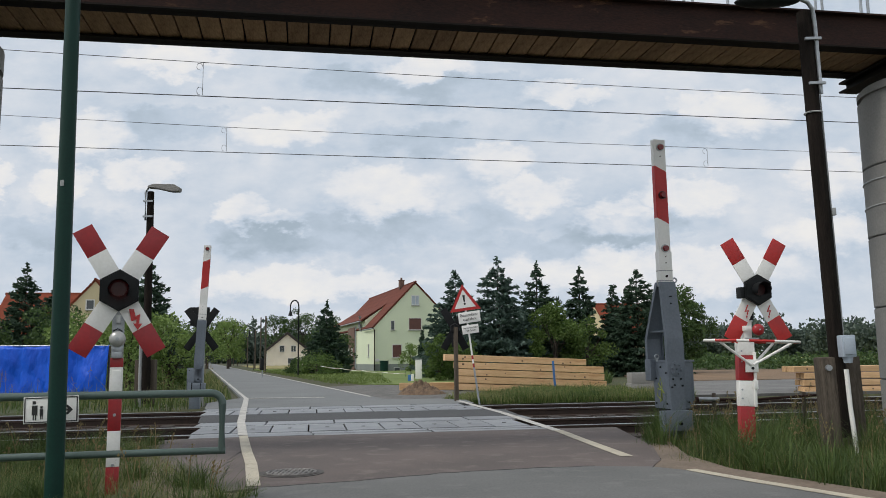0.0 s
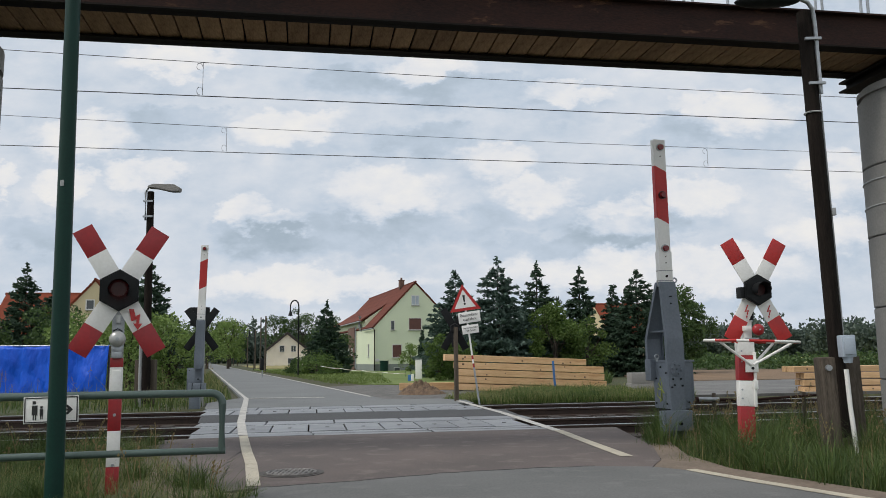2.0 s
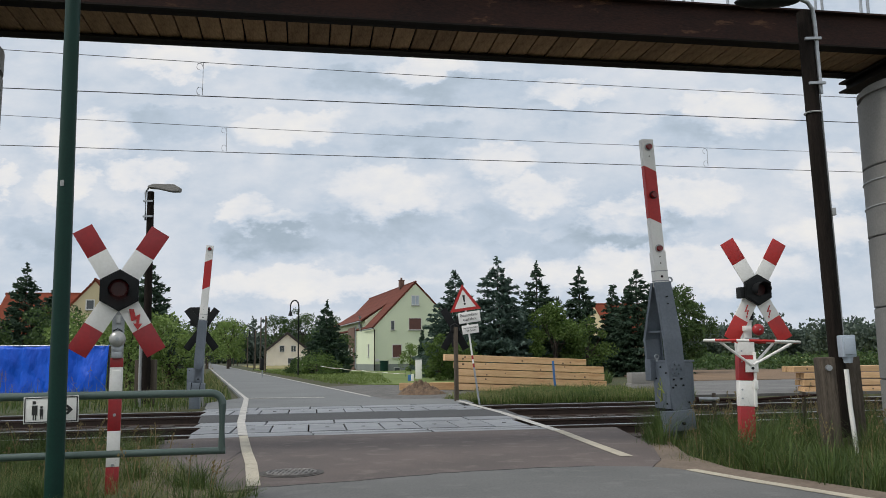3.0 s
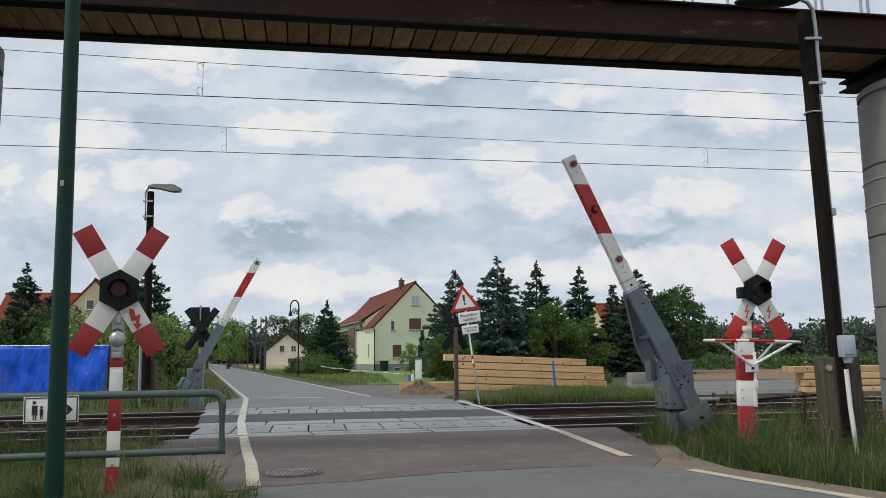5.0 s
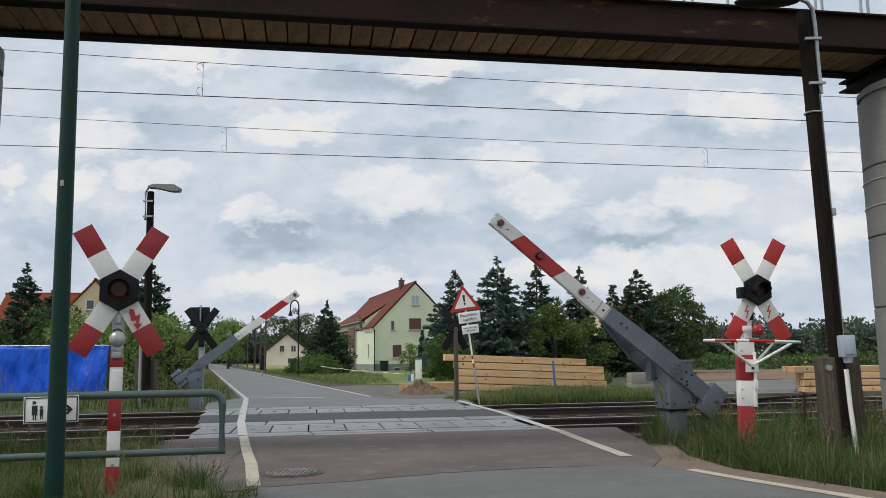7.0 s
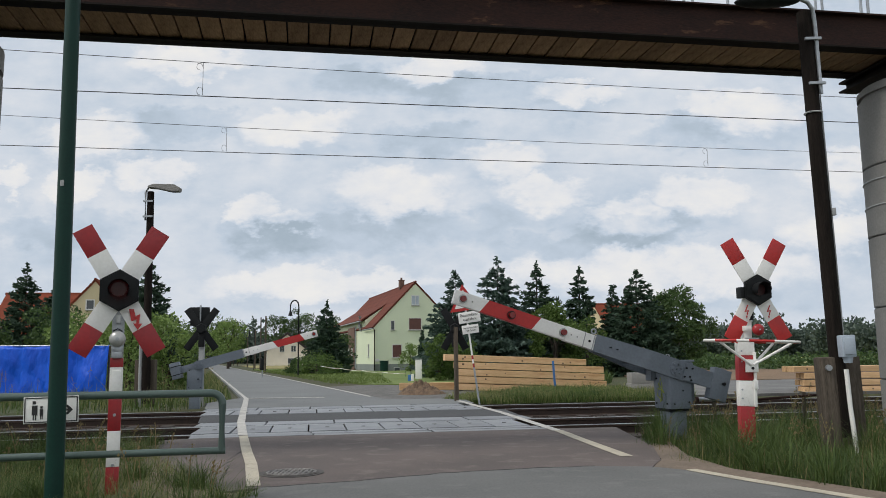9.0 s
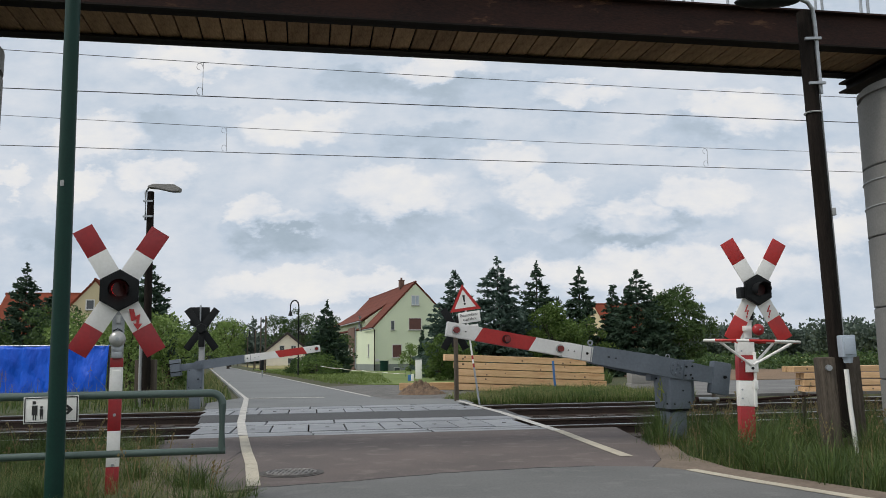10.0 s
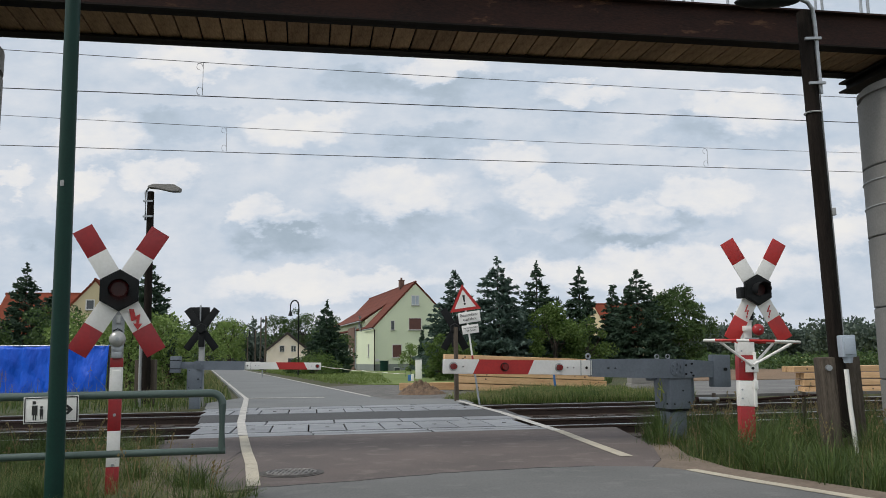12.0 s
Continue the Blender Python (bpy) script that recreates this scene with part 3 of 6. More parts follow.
def hex_lamp(t, r, depth, z=0.0):
    b = B()
    plate(b, [(r * math.sin(k * math.pi / 3), z + r * math.cos(k * math.pi / 3)) for k in range(6)], -depth / 2 - 0.01, depth / 2)
    es = [e for e in b.edges if abs(e.verts[0].co.y - e.verts[1].co.y) < 1e-5 and e.verts[0].co.y < 0]
    bmesh.ops.bevel(b, geom=es, offset=0.012, segments=2, affect="EDGES")
    body = part("lamp_housing", b, BLACK, t, "black hexagonal lamp housing")
    return body


def hood(body, r, y0, y1, z=0.0):
    b = B()
    n = 28
    for ri, flip in ((r, False), (r - 0.006, True)):
        ring = []
        for k in range(n + 1):
            a = radians(-35 + 250 * k / n)
            ring.append((b.verts.new((ri * math.cos(a), y0, z + ri * math.sin(a))), b.verts.new((ri * math.cos(a), y1 + 0.5 * (y0 - y1) * max(0, -math.sin(a)), z + ri * math.sin(a)))))
        for p, q in zip(ring, ring[1:]):
            b.faces.new((p[0], q[0], q[1], p[1]) if not flip else (p[1], q[1], q[0], p[0]))
    part("hood", b, BLACK, body)


def build_signal_left():
    t = thing("crossing_signal", pose(-2.815, 6.95, -0.1, 0, 0, 20), "red and white crossbuck signal with a red flashing lamp", "crossing signal", "level crossing signals")
    Z = 1.82
    for z0, z1, m in ((0.0, 0.32, RED), (0.32, 0.62, WHITE), (0.62, 0.90, RED), (0.90, 1.16, WHITE), (1.16, 1.24, RED)):
        b = B()
        box(b, (0.105, 0.09, z1 - z0 - 0.001), (0.0, 0.1, (z0 + z1) / 2), bevel=0.005)
        part("post_band", b, m, t)
    b = B()
    box(b, (0.075, 0.02, 0.20), (0, 0.048, 1.03), bevel=0.008)
    part("access_panel", b, WHITE, t)
    for zz in (0.92, 0.755, 0.335):
        part("bolt", rod(B(), (0, 0.058, zz), (0, 0.045, zz), 0.013, seg=10), STEEL, t)
    b = B()
    box(b, (0.10, 0.05, 0.72), (0, 0.105, 1.58), bevel=0.01)
    part("sign_bracket", b, STEEL, t)
    build_blades(t, 1.25, 0.175, Z, WHITE, RED)
    bolt_flash(t, 0.142, Z - 0.250, 0.175, turn=0, y=0.022)
    body = hex_lamp(t, 0.182, 0.05, 0)
    body.location = (0, -0.012, Z)
    hood(body, 0.085, -0.03, -0.17)
    b = B()
    rod(b, (0, -0.034, 0), (0, -0.042, 0), 0.088, seg=32)
    part("lamp_ring", b, BLACK, body)
    # the lamp insert turns over: a dark face and a glowing face
    b = B()
    rod(b, (0, 0.0, 0), (0, -0.006, 0), 0.062, seg=32)
    insert = part("lamp_insert", b, LENS_DARK, body, "red signal lens that flashes")
    insert.location = (0, -0.112, 0)
    b = B()
    rod(b, (0, 0.0005, 0), (0, 0.008, 0), 0.060, seg=32)
    face = part("lit_face", b, LENS_LIT, insert)
    b = B()
    box(b, (0.030, 0.004, 0.055), (0, 0.0105, -0.008), bevel=0.001)
    part("lit_core", b, LENS_CORE, insert)
    # bell
    b = B()
    bmesh.ops.create_uvsphere(b, u_segments=24, v_segments=12, radius=0.068, matrix=Matrix.Translation((0, 0.0, 1.40)) @ Matrix.Diagonal((1, 0.75, 1, 1)))
    bell = part("bell", b, BELLGREY, t, "round grey warning bell")
    b = B()
    rod(b, (0, -0.045, 1.40), (0, -0.058, 1.40), 0.014, seg=12)
    part("bell_nut", b, STEEL, bell)
    b = B()
    box(b, (0.09, 0.08, 0.05), (0, 0.05, 1.315), bevel=0.01)
    box(b, (0.075, 0.07, 0.06), (0, 0.045, 1.265), bevel=0.01)
    part("bell_bracket", b, STEEL, t)
    b = B()
    box(b, (0.04, 0.05, 0.075), (0.0, 0.06, 1.575), bevel=0.008)
    part("terminal_box", b, BELLGREY, t)
    b = B()
    tube(b, [(0.035, 0.06, 1.47), (0.0, 0.02, 1.49), (-0.04, 0.05, 1.47)], 0.006, 6)
    part("cable", b, BLACK, t)
    return insert


def build_blades(t, L, w, Z, wm, rm):
    for i, a in enumerate((31.0, -31.0)):
        rot = Euler((0, radians(a), 0)).to_matrix()
        y = 0.030 + 0.016 * i
        for s in (1, -1):
            b = B()
            box(b, (w, 0.012, L * 0.295), (0, 0, s * L * 0.1525), bevel=0.002)
            bmesh.ops.rotate(b, cent=(0, 0, 0), matrix=rot, verts=b.verts[:])
            arm = part("blade", b, wm, t)
            arm.location = (0, y, Z)
            b = B()
            box(b, (w, 0.012, L * 0.20), (0, 0, s * L * 0.40), bevel=0.002)
            bmesh.ops.rotate(b, cent=(0, 0, 0), matrix=rot, verts=b.verts[:])
            part("red_end", b, rm, arm)


def build_signal_right():
    t = thing("crossing_signal", pose(3.445, 9.3, -0.1, 0, 2.0, 0), "crossbuck signal with red bell and guard ring", "crossing signal", "level crossing signals")
    for z0, z1, w, m in ((0.0, 0.612, 0.165, RED), (0.612, 0.904, 0.175, WHITE), (0.904, 1.192, 0.186, RED), (1.192, 1.37, 0.190, WHITE)):
        b = B()
        box(b, (w, 0.12, z1 - z0 - 0.001), (0, 0.105, (z0 + z1) / 2), bevel=0.008)
        part("post_band", b, m, t)
    part("side_rail", box(B(), (0.03, 0.03, 0.62), (0.088, 0.035, 0.92), bevel=0.006), WHITE, t)
    part("lock_plate", box(B(), (0.055, 0.02, 0.10), (0.085, 0.018, 0.86), bevel=0.006), WHITE, t)
    part("ring_plate", box(B(), (0.145, 0.025, 0.145), (0.045, 0.015, 1.072), bevel=0.006), WHITE, t)
    part("plate_bolt", rod(B(), (0.05, 0.004, 1.045), (0.05, -0.012, 1.045), 0.016, seg=8), BLACK, t)
    for dz in (0.70, 0.80, 1.12, 1.24):
        part("bolt", rod(B(), (-0.06, 0.05, dz), (-0.06, 0.035, dz), 0.010, seg=8), STEEL, t)
    b = B()
    box(b, (0.085, 0.09, 0.60), (0.055, 0.16, 1.62), bevel=0.01)
    box(b, (0.10, 0.11, 0.17), (0.03, 0.12, 1.45), bevel=0.015)
    box(b, (0.05, 0.13, 0.06), (-0.01, 0.07, 1.50), bevel=0.012)
    part("sign_bracket", b, WHITE, t)
    part("bracket_clip", box(B(), (0.16, 0.10, 0.02), (0.07, 0.08, 1.385), bevel=0.004), STEEL, t)
    # guard ring
    R, cx = 0.545, 0.10
    for k in range(24):
        b = B()
        tube(b, [(cx + R * math.cos(radians(15 * k + q * 3)), 0.14 + 0.55 * R * math.sin(radians(15 * k + q * 3)), 1.355) for q in range(6)], 0.016, 8)
        part("guard_ring", b, RED_BRIGHT if k in (0, 4, 5, 6, 14, 15, 17, 18, 23) else WHITE, t)
    for x, y in ((-0.42, -0.02), (0.31, 0.30), (0.40, 0.0)):
        b = B()
        tube(b, [(0.03 if x < 0 else 0.06, 0.0, 1.085), (cx + x, y, 1.335)], 0.016, 8)
        part("ring_strut", b, WHITE, t)
    part("head_pole", rod(B(), (0.085, 0.13, 1.60), (0.085, 0.13, 2.05), 0.04, seg=12), BLACK, t)
    h = part("head_plate", box(B(), (0.12, 0.03, 0.3), (0, 0.05, 0)), BLACK, t)
    h.matrix_basis = pose(0.143, 0.06, 1.950, 0, -1.6, 6.0)
    L, w = 1.325, 0.178
    for i, a in enumerate((30.0, -30.0)):
        rot = Euler((0, radians(a), 0)).to_matrix()
        for s in (1, -1):
            b = B()
            box(b, (w, 0.014, L * 0.29), (0, 0.030 - 0.017 * i, s * L * 0.145), bevel=0.002)
            bmesh.ops.rotate(b, cent=(0, 0, 0), matrix=rot, verts=b.verts[:])
            part("blade", b, WHITE, h)
            b = B()
            box(b, (w, 0.014, L * 0.21), (0, 0.030 - 0.017 * i, s * L * 0.395), bevel=0.002)
            bmesh.ops.rotate(b, cent=(0, 0, 0), matrix=rot, verts=b.verts[:])
            part("red_end", b, RED_BRIGHT, h)
    for x in (-0.135, 0.135):
        thin_flash(h, x, -0.255, 0.16)
    b = B()
    plate(b, [(0.182 * math.sin(k * math.pi / 3), 0.182 * math.cos(k * math.pi / 3)) for k in range(6)], -0.06, -0.005)
    es = [e for e in b.edges if e.verts[0].co.y < -0.05 and e.verts[1].co.y < -0.05]
    bmesh.ops.bevel(b, geom=es, offset=0.012, segments=2, affect="EDGES")
    part("lamp_housing", b, BLACK, h, "black hexagonal lamp housing")
    hood(h, 0.085, -0.06, -0.20)
    part("lens", rod(B(), (0, -0.061, 0), (0, -0.075, 0), 0.068, seg=28), LENS_DARK, h, "unlit red lens")
    part("junction_box", box(B(), (0.06, 0.12, 0.13), (-0.18, 0.03, -0.03), bevel=0.01), BLACK, h)
    b = B()
    bmesh.ops.create_uvsphere(b, u_segments=20, v_segments=12, radius=0.068, matrix=Matrix.Translation((0.125, 0.0, 1.487)) @ Matrix.Diagonal((1, 0.7, 1, 1)))
    bell = part("bell", b, RED, t, "round red warning bell")
    part("bell_nut", rod(B(), (0.125, -0.045, 1.487), (0.125, -0.056, 1.487), 0.010, seg=8), STEEL, bell)


def thin_flash(parent, x, z, s):
    """A thin red lightning arrow on a blade."""
    b = B()
    pts = [(0.10, 0.50), (0.20, 0.50), (-0.02, 0.10), (0.24, 0.14), (0.02, -0.34), (0.12, -0.30), (-0.02, -0.50), (-0.08, -0.24), (-0.02, -0.30), (0.08, 0.04), (-0.20, 0.00)]
    plate(b, [(x + s * 0.8 * px, z + s * pz) for px, pz in pts], 0.002, 0.004)
    part("lightning_arrow", b, RED_BRIGHT, parent, "thin red lightning arrow", round_=False)


def build_signal_back(x, y, rz, L, hz, box_on, label, spread=31.0):
    """A crossbuck on the far side, seen from its black back."""
    t = thing("crossing_signal", pose(x, y, -0.1, 0, 0, rz), label, "crossing signal", "level crossing signals")
    z = hz + 0.1
    for i, a in enumerate((spread, -spread)):
        rot = Euler((0, radians(a), 0)).to_matrix()
        b = B()
        box(b, (0.19, 0.012, L), (0, 0.02 - 0.02 * i, 0), bevel=0.002)
        bmesh.ops.rotate(b, cent=(0, 0, 0), matrix=rot, verts=b.verts[:])
        part("blade", b, BLACK, t, "black back of a blade").location = (0, 0.0, z)
    if box_on:
        b = B()
        box(b, (0.50, 0.10, 0.50), (-0.07, 0.13, z + 0.34), bevel=0.02)
        part("lamp_box", b, BLACK, t)
        b = B()
        rod(b, (-0.05, 0.06, z + 0.1), (-0.05, 0.06, z + 0.64), 0.022, seg=8)
        part("back_tube", b, STEEL, t)
        b = B()
        box(b, (0.14, 0.12, z - 0.1), (0, 0.1, (z - 0.1) / 2), bevel=0.01)
        part("post", b, CONC_LIGHT, t)
    else:
        b = B()
        box(b, (0.11, 0.11, z + 0.05), (0.02, -0.06, (z + 0.05) / 2), bevel=0.015)
        part("post", b, OLDWOOD, t, "weathered wooden post")
    b = B()
    rod(b, (0, -0.02, z + 0.02), (0, -0.10, z + 0.02), 0.15, 0.12, seg=6)
    box(b, (0.16, 0.10, 0.46), (0, 0.03, z - 0.24), bevel=0.03)
    part("lamp_back", b, BLACK, t)


# ---------------------------------------------------------------- barriers
def build_barrier(m, side, dims, label):
    """Half barrier: foot, drive box, forked arm that turns, beam with red band and lamps. side -1: the beam points to -x when closed."""
    t = thing("level_crossing_barrier", m, label, "crossing barrier", "level crossing barriers")
    s, P, near = side, dims["pivot"], side < 0
    # foot and drive box
    fx, fy = (0.06, -0.06) if near else (-0.085, -0.05)
    part("foot", box(B(), (0.26, 0.26, 0.50), (fx, fy, 0.25), bevel=0.012), GREYPAINT, t)
    part("foot_gasket", box(B(), (0.31, 0.33, 0.05), (fx, fy, 0.48), bevel=0.006), BLACK, t)
    if near:
        drive = part("drive_box", box(B(), (0.345, 0.42, 0.64), (0.07, -0.06, 0.81), bevel=0.020), GREYPAINT, t)
        part("motor_cover", box(B(), (0.16, 0.30, 0.60), (0.30, 0.02, 0.83), bevel=0.035), GREYPAINT, drive)
        part("cover_lid", box(B(), (0.18, 0.32, 0.03), (0.30, 0.02, 1.14), bevel=0.008), GREYPAINT, drive)
        part("bearing_block", box(B(), (0.10, 0.16, 0.30), (-0.13, 0.16, 1.02), bevel=0.014), GREYPAINT, drive)
        for dy, dz in ((-0.20, 0.56), (0.08, 0.56), (-0.20, 0.98), (0.06, 0.90), (-0.06, 1.06)):
            part("bolt", rod(B(), (-0.10, dy, dz), (-0.115, dy, dz), 0.013, seg=6), BLACK, drive)
        for dx, dz in ((-0.04, 0.56), (0.19, 0.58), (0.10, 0.74)):
            part("bolt", rod(B(), (dx, -0.268, dz), (dx, -0.285, dz), 0.011, seg=6), BLACK, drive)
        scr = [(-0.02, 0.58), (-0.08, 0.80), (-0.04, 0.92), (0.00, 0.76), (-0.13, 0.70), (0.02, 0.84), (0.05, 0.66), (-0.06, 0.60), (-0.10, 0.74), (0.04, 0.76)]
        part("paint_scrawl", tube(B(), [(-0.103, y, z) for y, z in scr], 0.009, 5), SCRAWL, drive, "yellow-green sprayed scrawl")
        part("lid", box(B(), (0.36, 0.44, 0.04), (0.07, -0.06, 1.135), bevel=0.012), GREYPAINT, drive)
        for ex in (-0.19, -0.02):
            b = B()
            rod(b, (ex, -0.12, 1.14), (ex, -0.12, 1.18), 0.014, seg=8)
            tube(b, [(ex + 0.030 * math.sin(q * 0.5236), -0.12, 1.205 - 0.030 * math.cos(q * 0.5236)) for q in range(13)], 0.010, 6)
            part("lifting_eye", b, STEEL, drive)
    else:
        drive = part("drive_box", box(B(), (0.38, 0.32, 0.54), (-0.085, -0.05, 0.77), bevel=0.02), GREYPAINT, t)
        part("shaft_cap", rod(B(), (0.00, -0.20, 0.76), (0.00, -0.225, 0.76), 0.06, seg=16), GREYPAINT, drive)
        part("cap_bolt", rod(B(), (0.00, -0.22, 0.76), (0.00, -0.24, 0.76), 0.022, seg=6), BLACK, drive)
        for dx, dz in ((-0.22, 0.55), (0.06, 0.55), (-0.22, 0.98)):
            part("bolt", rod(B(), (dx, -0.205, dz), (dx, -0.222, dz), 0.013, seg=6), BLACK, drive)
    # forked arm: two plates that come together where the beam is clamped
    yb, yh, x1, tail = dims["beam_y"], dims["hub_y"], dims["arm"], dims["tail"]
    h0, h1 = dims["hub_h"], dims["end_h"]

    def cheek(y_end, y_hub, outer, tail=tail):
        b = B()
        rows = ((x1, y_end, h1), (0.42, y_hub, h0), (-0.02, y_hub, h0), (tail, y_hub, h1 * 0.92))
        rings = []
        for x, y, h in rows:
            rings.append([b.verts.new((s * x, y + dy, z)) for dy, z in ((-0.009, -h), (-0.009, h), (0.009, h), (0.009, -h))])
        for p, q in zip(rings, rings[1:]):
            for k in range(4):
                b.faces.new((p[k], p[(k + 1) % 4], q[(k + 1) % 4], q[k]))
        b.faces.new(rings[0])
        b.faces.new(rings[-1][::-1])
        for z in (-1, 1):
            for (xa, ya, ha), (xb, y2, hb) in zip(rows, rows[1:3]):
                w = 0.05 * outer
                q = [b.verts.new((s * xa, ya, z * ha)), b.verts.new((s * xb, y2, z * hb)), b.verts.new((s * xb, y2 + w, z * hb)), b.verts.new((s * xa, ya + w, z * ha))]
                r = [b.verts.new((v.co.x, v.co.y, v.co.z - z * 0.010)) for v in q]
                b.faces.new(q)
                b.faces.new(r[::-1])
                for k in range(4):
                    b.faces.new((q[k], r[k], r[(k + 1) % 4], q[(k + 1) % 4]))
        bmesh.ops.recalc_face_normals(b, faces=b.faces[:])
        return b

    arm = part("arm", cheek(yb - 0.065, yh, 1), GREYPAINT, t, "grey forked steel arm", round_=False)
    arm.matrix_basis = pose(0, 0, P)
    if near:
        yr = 0.28
        part("arm_plate", cheek(yb + 0.065, yr, -1, -0.12), GREYPAINT, arm, round_=False)
        for xx in (1.19, 0.52):
            f = max(0.0, (xx - 0.42) / (x1 - 0.42))
            ya, yz = yh + (yb - 0.065 - yh) * f, yr + (yb + 0.065 - yr) * f
            part("cross_bar", box(B(), (0.025, yz - ya - 0.02, 0.17), (s * xx, (ya + yz) / 2, 0.0), bevel=0.004), GREYPAINT, arm, round_=False)
        b = B()
        rod(b, (s * 1.13, yb + 0.04, 0.03), (s * 0.56, yh + 0.05, 0.03), 0.016, seg=6)
        part("diagonal_bar", b, GREYPAINT, arm)
    else:
        part("arm_plate", cheek(yb + 0.06, yh + 0.13, -1), GREYPAINT, arm, round_=False)
        part("tail_bar", box(B(), (0.46, 0.04, 0.17), (s * -0.33, yh + 0.05, 0), bevel=0.004), GREYPAINT, arm)
    hub = part("hub", rod(B(), (0, yh - 0.009, 0), (0, yh - 0.022, 0), 0.10, seg=28), GREYPAINT, arm)
    for k in range(7):
        a, rr = radians(60 * k + 20), 0.068 if k < 6 else 0.0
        part("hub_bolt", rod(B(), (rr * math.cos(a), yh - 0.02, rr * math.sin(a)), (rr * math.cos(a), yh - 0.045, rr * math.sin(a)), 0.017, seg=6), GREYPAINT, hub)
    if near:
        part("tail_plate", box(B(), (0.46, 0.012, 0.225), (s * -0.345, yh - 0.013, 0), bevel=0.003), GREYPAINT, arm, round_=False)
        for xx, zz in ((-0.14, 0.05), (-0.14, -0.07), (-0.23, 0.07), (-0.22, -0.05), (-0.25, -0.09), (1.00, 0.0), (0.90, 0.0)):
            part("arm_bolt", rod(B(), (s * xx, yh - 0.015 if xx < 0 else yh + 0.10, zz), (s * xx, yh - 0.035 if xx < 0 else yh + 0.02, zz), 0.014 if xx < 0 else 0.008, seg=6), BLACK, arm)
    wx0, wx1, wz0, wz1, wy = dims["weight"]
    cw = part("counterweight", box(B(), (wx1 - wx0, wy, wz1 - wz0), (s * -(wx0 + wx1) / 2, yh + wy / 2 - 0.04, (wz0 + wz1) / 2), bevel=0.012), GREYPAINT, arm)
    if near:
        part("weight_bolt", rod(B(), (s * -0.74, yh - 0.035, 0.0), (s * -0.74, yh - 0.075, 0.0), 0.022, seg=6), BLACK, cw)
        part("clamp_eye", tube(B(), [(s * (x1 + 0.03) + 0.032 * math.cos(q * 0.5236), yb, 0.155 + 0.032 * math.sin(q * 0.5236)) for q in range(13)], 0.012, 6), STEEL, arm)
    else:
        part("weight_groove", box(B(), (wx1 - wx0 + 0.01, wy + 0.01, 0.02), (s * -(wx0 + wx1) / 2, yh + wy / 2 - 0.04, 0.12)), BLACK, cw)
        part("weight_groove", box(B(), (wx1 - wx0 + 0.01, wy + 0.01, 0.02), (s * -(wx0 + wx1) / 2, yh + wy / 2 - 0.04, -0.09)), BLACK, cw)
    # beam
    c0, c1, r0, r1, tip = dims["beam"]
    hb = dims["beam_h"]
    part_beam = part("beam", box(B(), (c1 - c0 + 0.06, 0.105, 2 * hb + 0.014), (s * (c0 + c1 - 0.06) / 2, yb, 0), bevel=0.006), WHITE, arm, "white square barrier beam")
    for xx in (c0 + 0.02, c0 + 0.16):
        part("seam_plate", box(B(), (0.012, 0.110, 2 * hb + 0.02), (s * xx, yb, 0)), CONC_LIGHT, part_beam, round_=False)
    for xa, xb, mt, nm in ((c1, r0, WHITE, "white_band"), (r0, r1, RED_BRIGHT, "red_band"), (r1, tip, WHITE, "white_band")):
        a0 = 0.0 if xa == c1 else 0.045
        a1 = 0.0 if xb == tip else 0.045
        b = B()
        plate(b, [(s * (xa + a0), -hb), (s * (xb + a1), -hb), (s * (xb - a1), hb), (s * (xa - a0), hb)], yb - 0.045, yb + 0.045)
        es = [e for e in b.edges if abs(e.verts[0].co.z - e.verts[1].co.z) < 1e-4 and abs(e.verts[0].co.y - e.verts[1].co.y) < 1e-4]
        bmesh.ops.bevel(b, geom=es, offset=0.008, segments=2, affect="EDGES")
        part(nm, b, mt, part_beam)
    for i, xx in enumerate(dims["lamps"]):
        lamp = part("beam_lamp", rod(B(), (s * xx, yb - 0.045, 0), (s * xx, yb - 0.062, 0), 0.058, seg=24), BELLGREY if i != 1 else LENS_DARK, part_beam, "round lamp on the beam")
        b = B()
        rod(b, (s * xx, yb - 0.06, 0), (s * xx, yb - 0.10, 0), 0.044, 0.038, seg=18)
        part("lens", b, LENS_RED, lamp)
    for xx in (c0 + 0.08, c0 + 0.27, c0 + 0.36, tip - 0.25):
        part("beam_bolt", rod(B(), (s * xx, yb - 0.04, 0), (s * xx, yb - 0.062, 0), 0.008 if xx > c0 + 0.1 else 0.018, seg=8), DARKSTEEL, part_beam)
    return arm


NEAR_DIMS = {"pivot": 1.0386, "beam_y": -0.12, "hub_y": -0.29, "arm": 1.21, "tail": -0.59, "hub_h": 0.132, "end_h": 0.118, "weight": (0.565, 0.835, -0.245, 0.20, 0.13), "beam": (1.21, 1.645, 2.085, 2.845, 3.275), "beam_h": 0.094, "lamps": (1.687, 2.458, 3.158)}
FAR_DIMS = {"pivot": 1.1046, "beam_y": -0.20, "hub_y": -0.24, "arm": 1.13, "tail": -0.10, "hub_h": 0.112, "end_h": 0.108, "weight": (0.44, 0.68, -0.19, 0.22, 0.34), "beam": (1.124, 1.50, 1.952, 2.656, 3.05), "beam_h": 0.09, "lamps": (2.957,)}


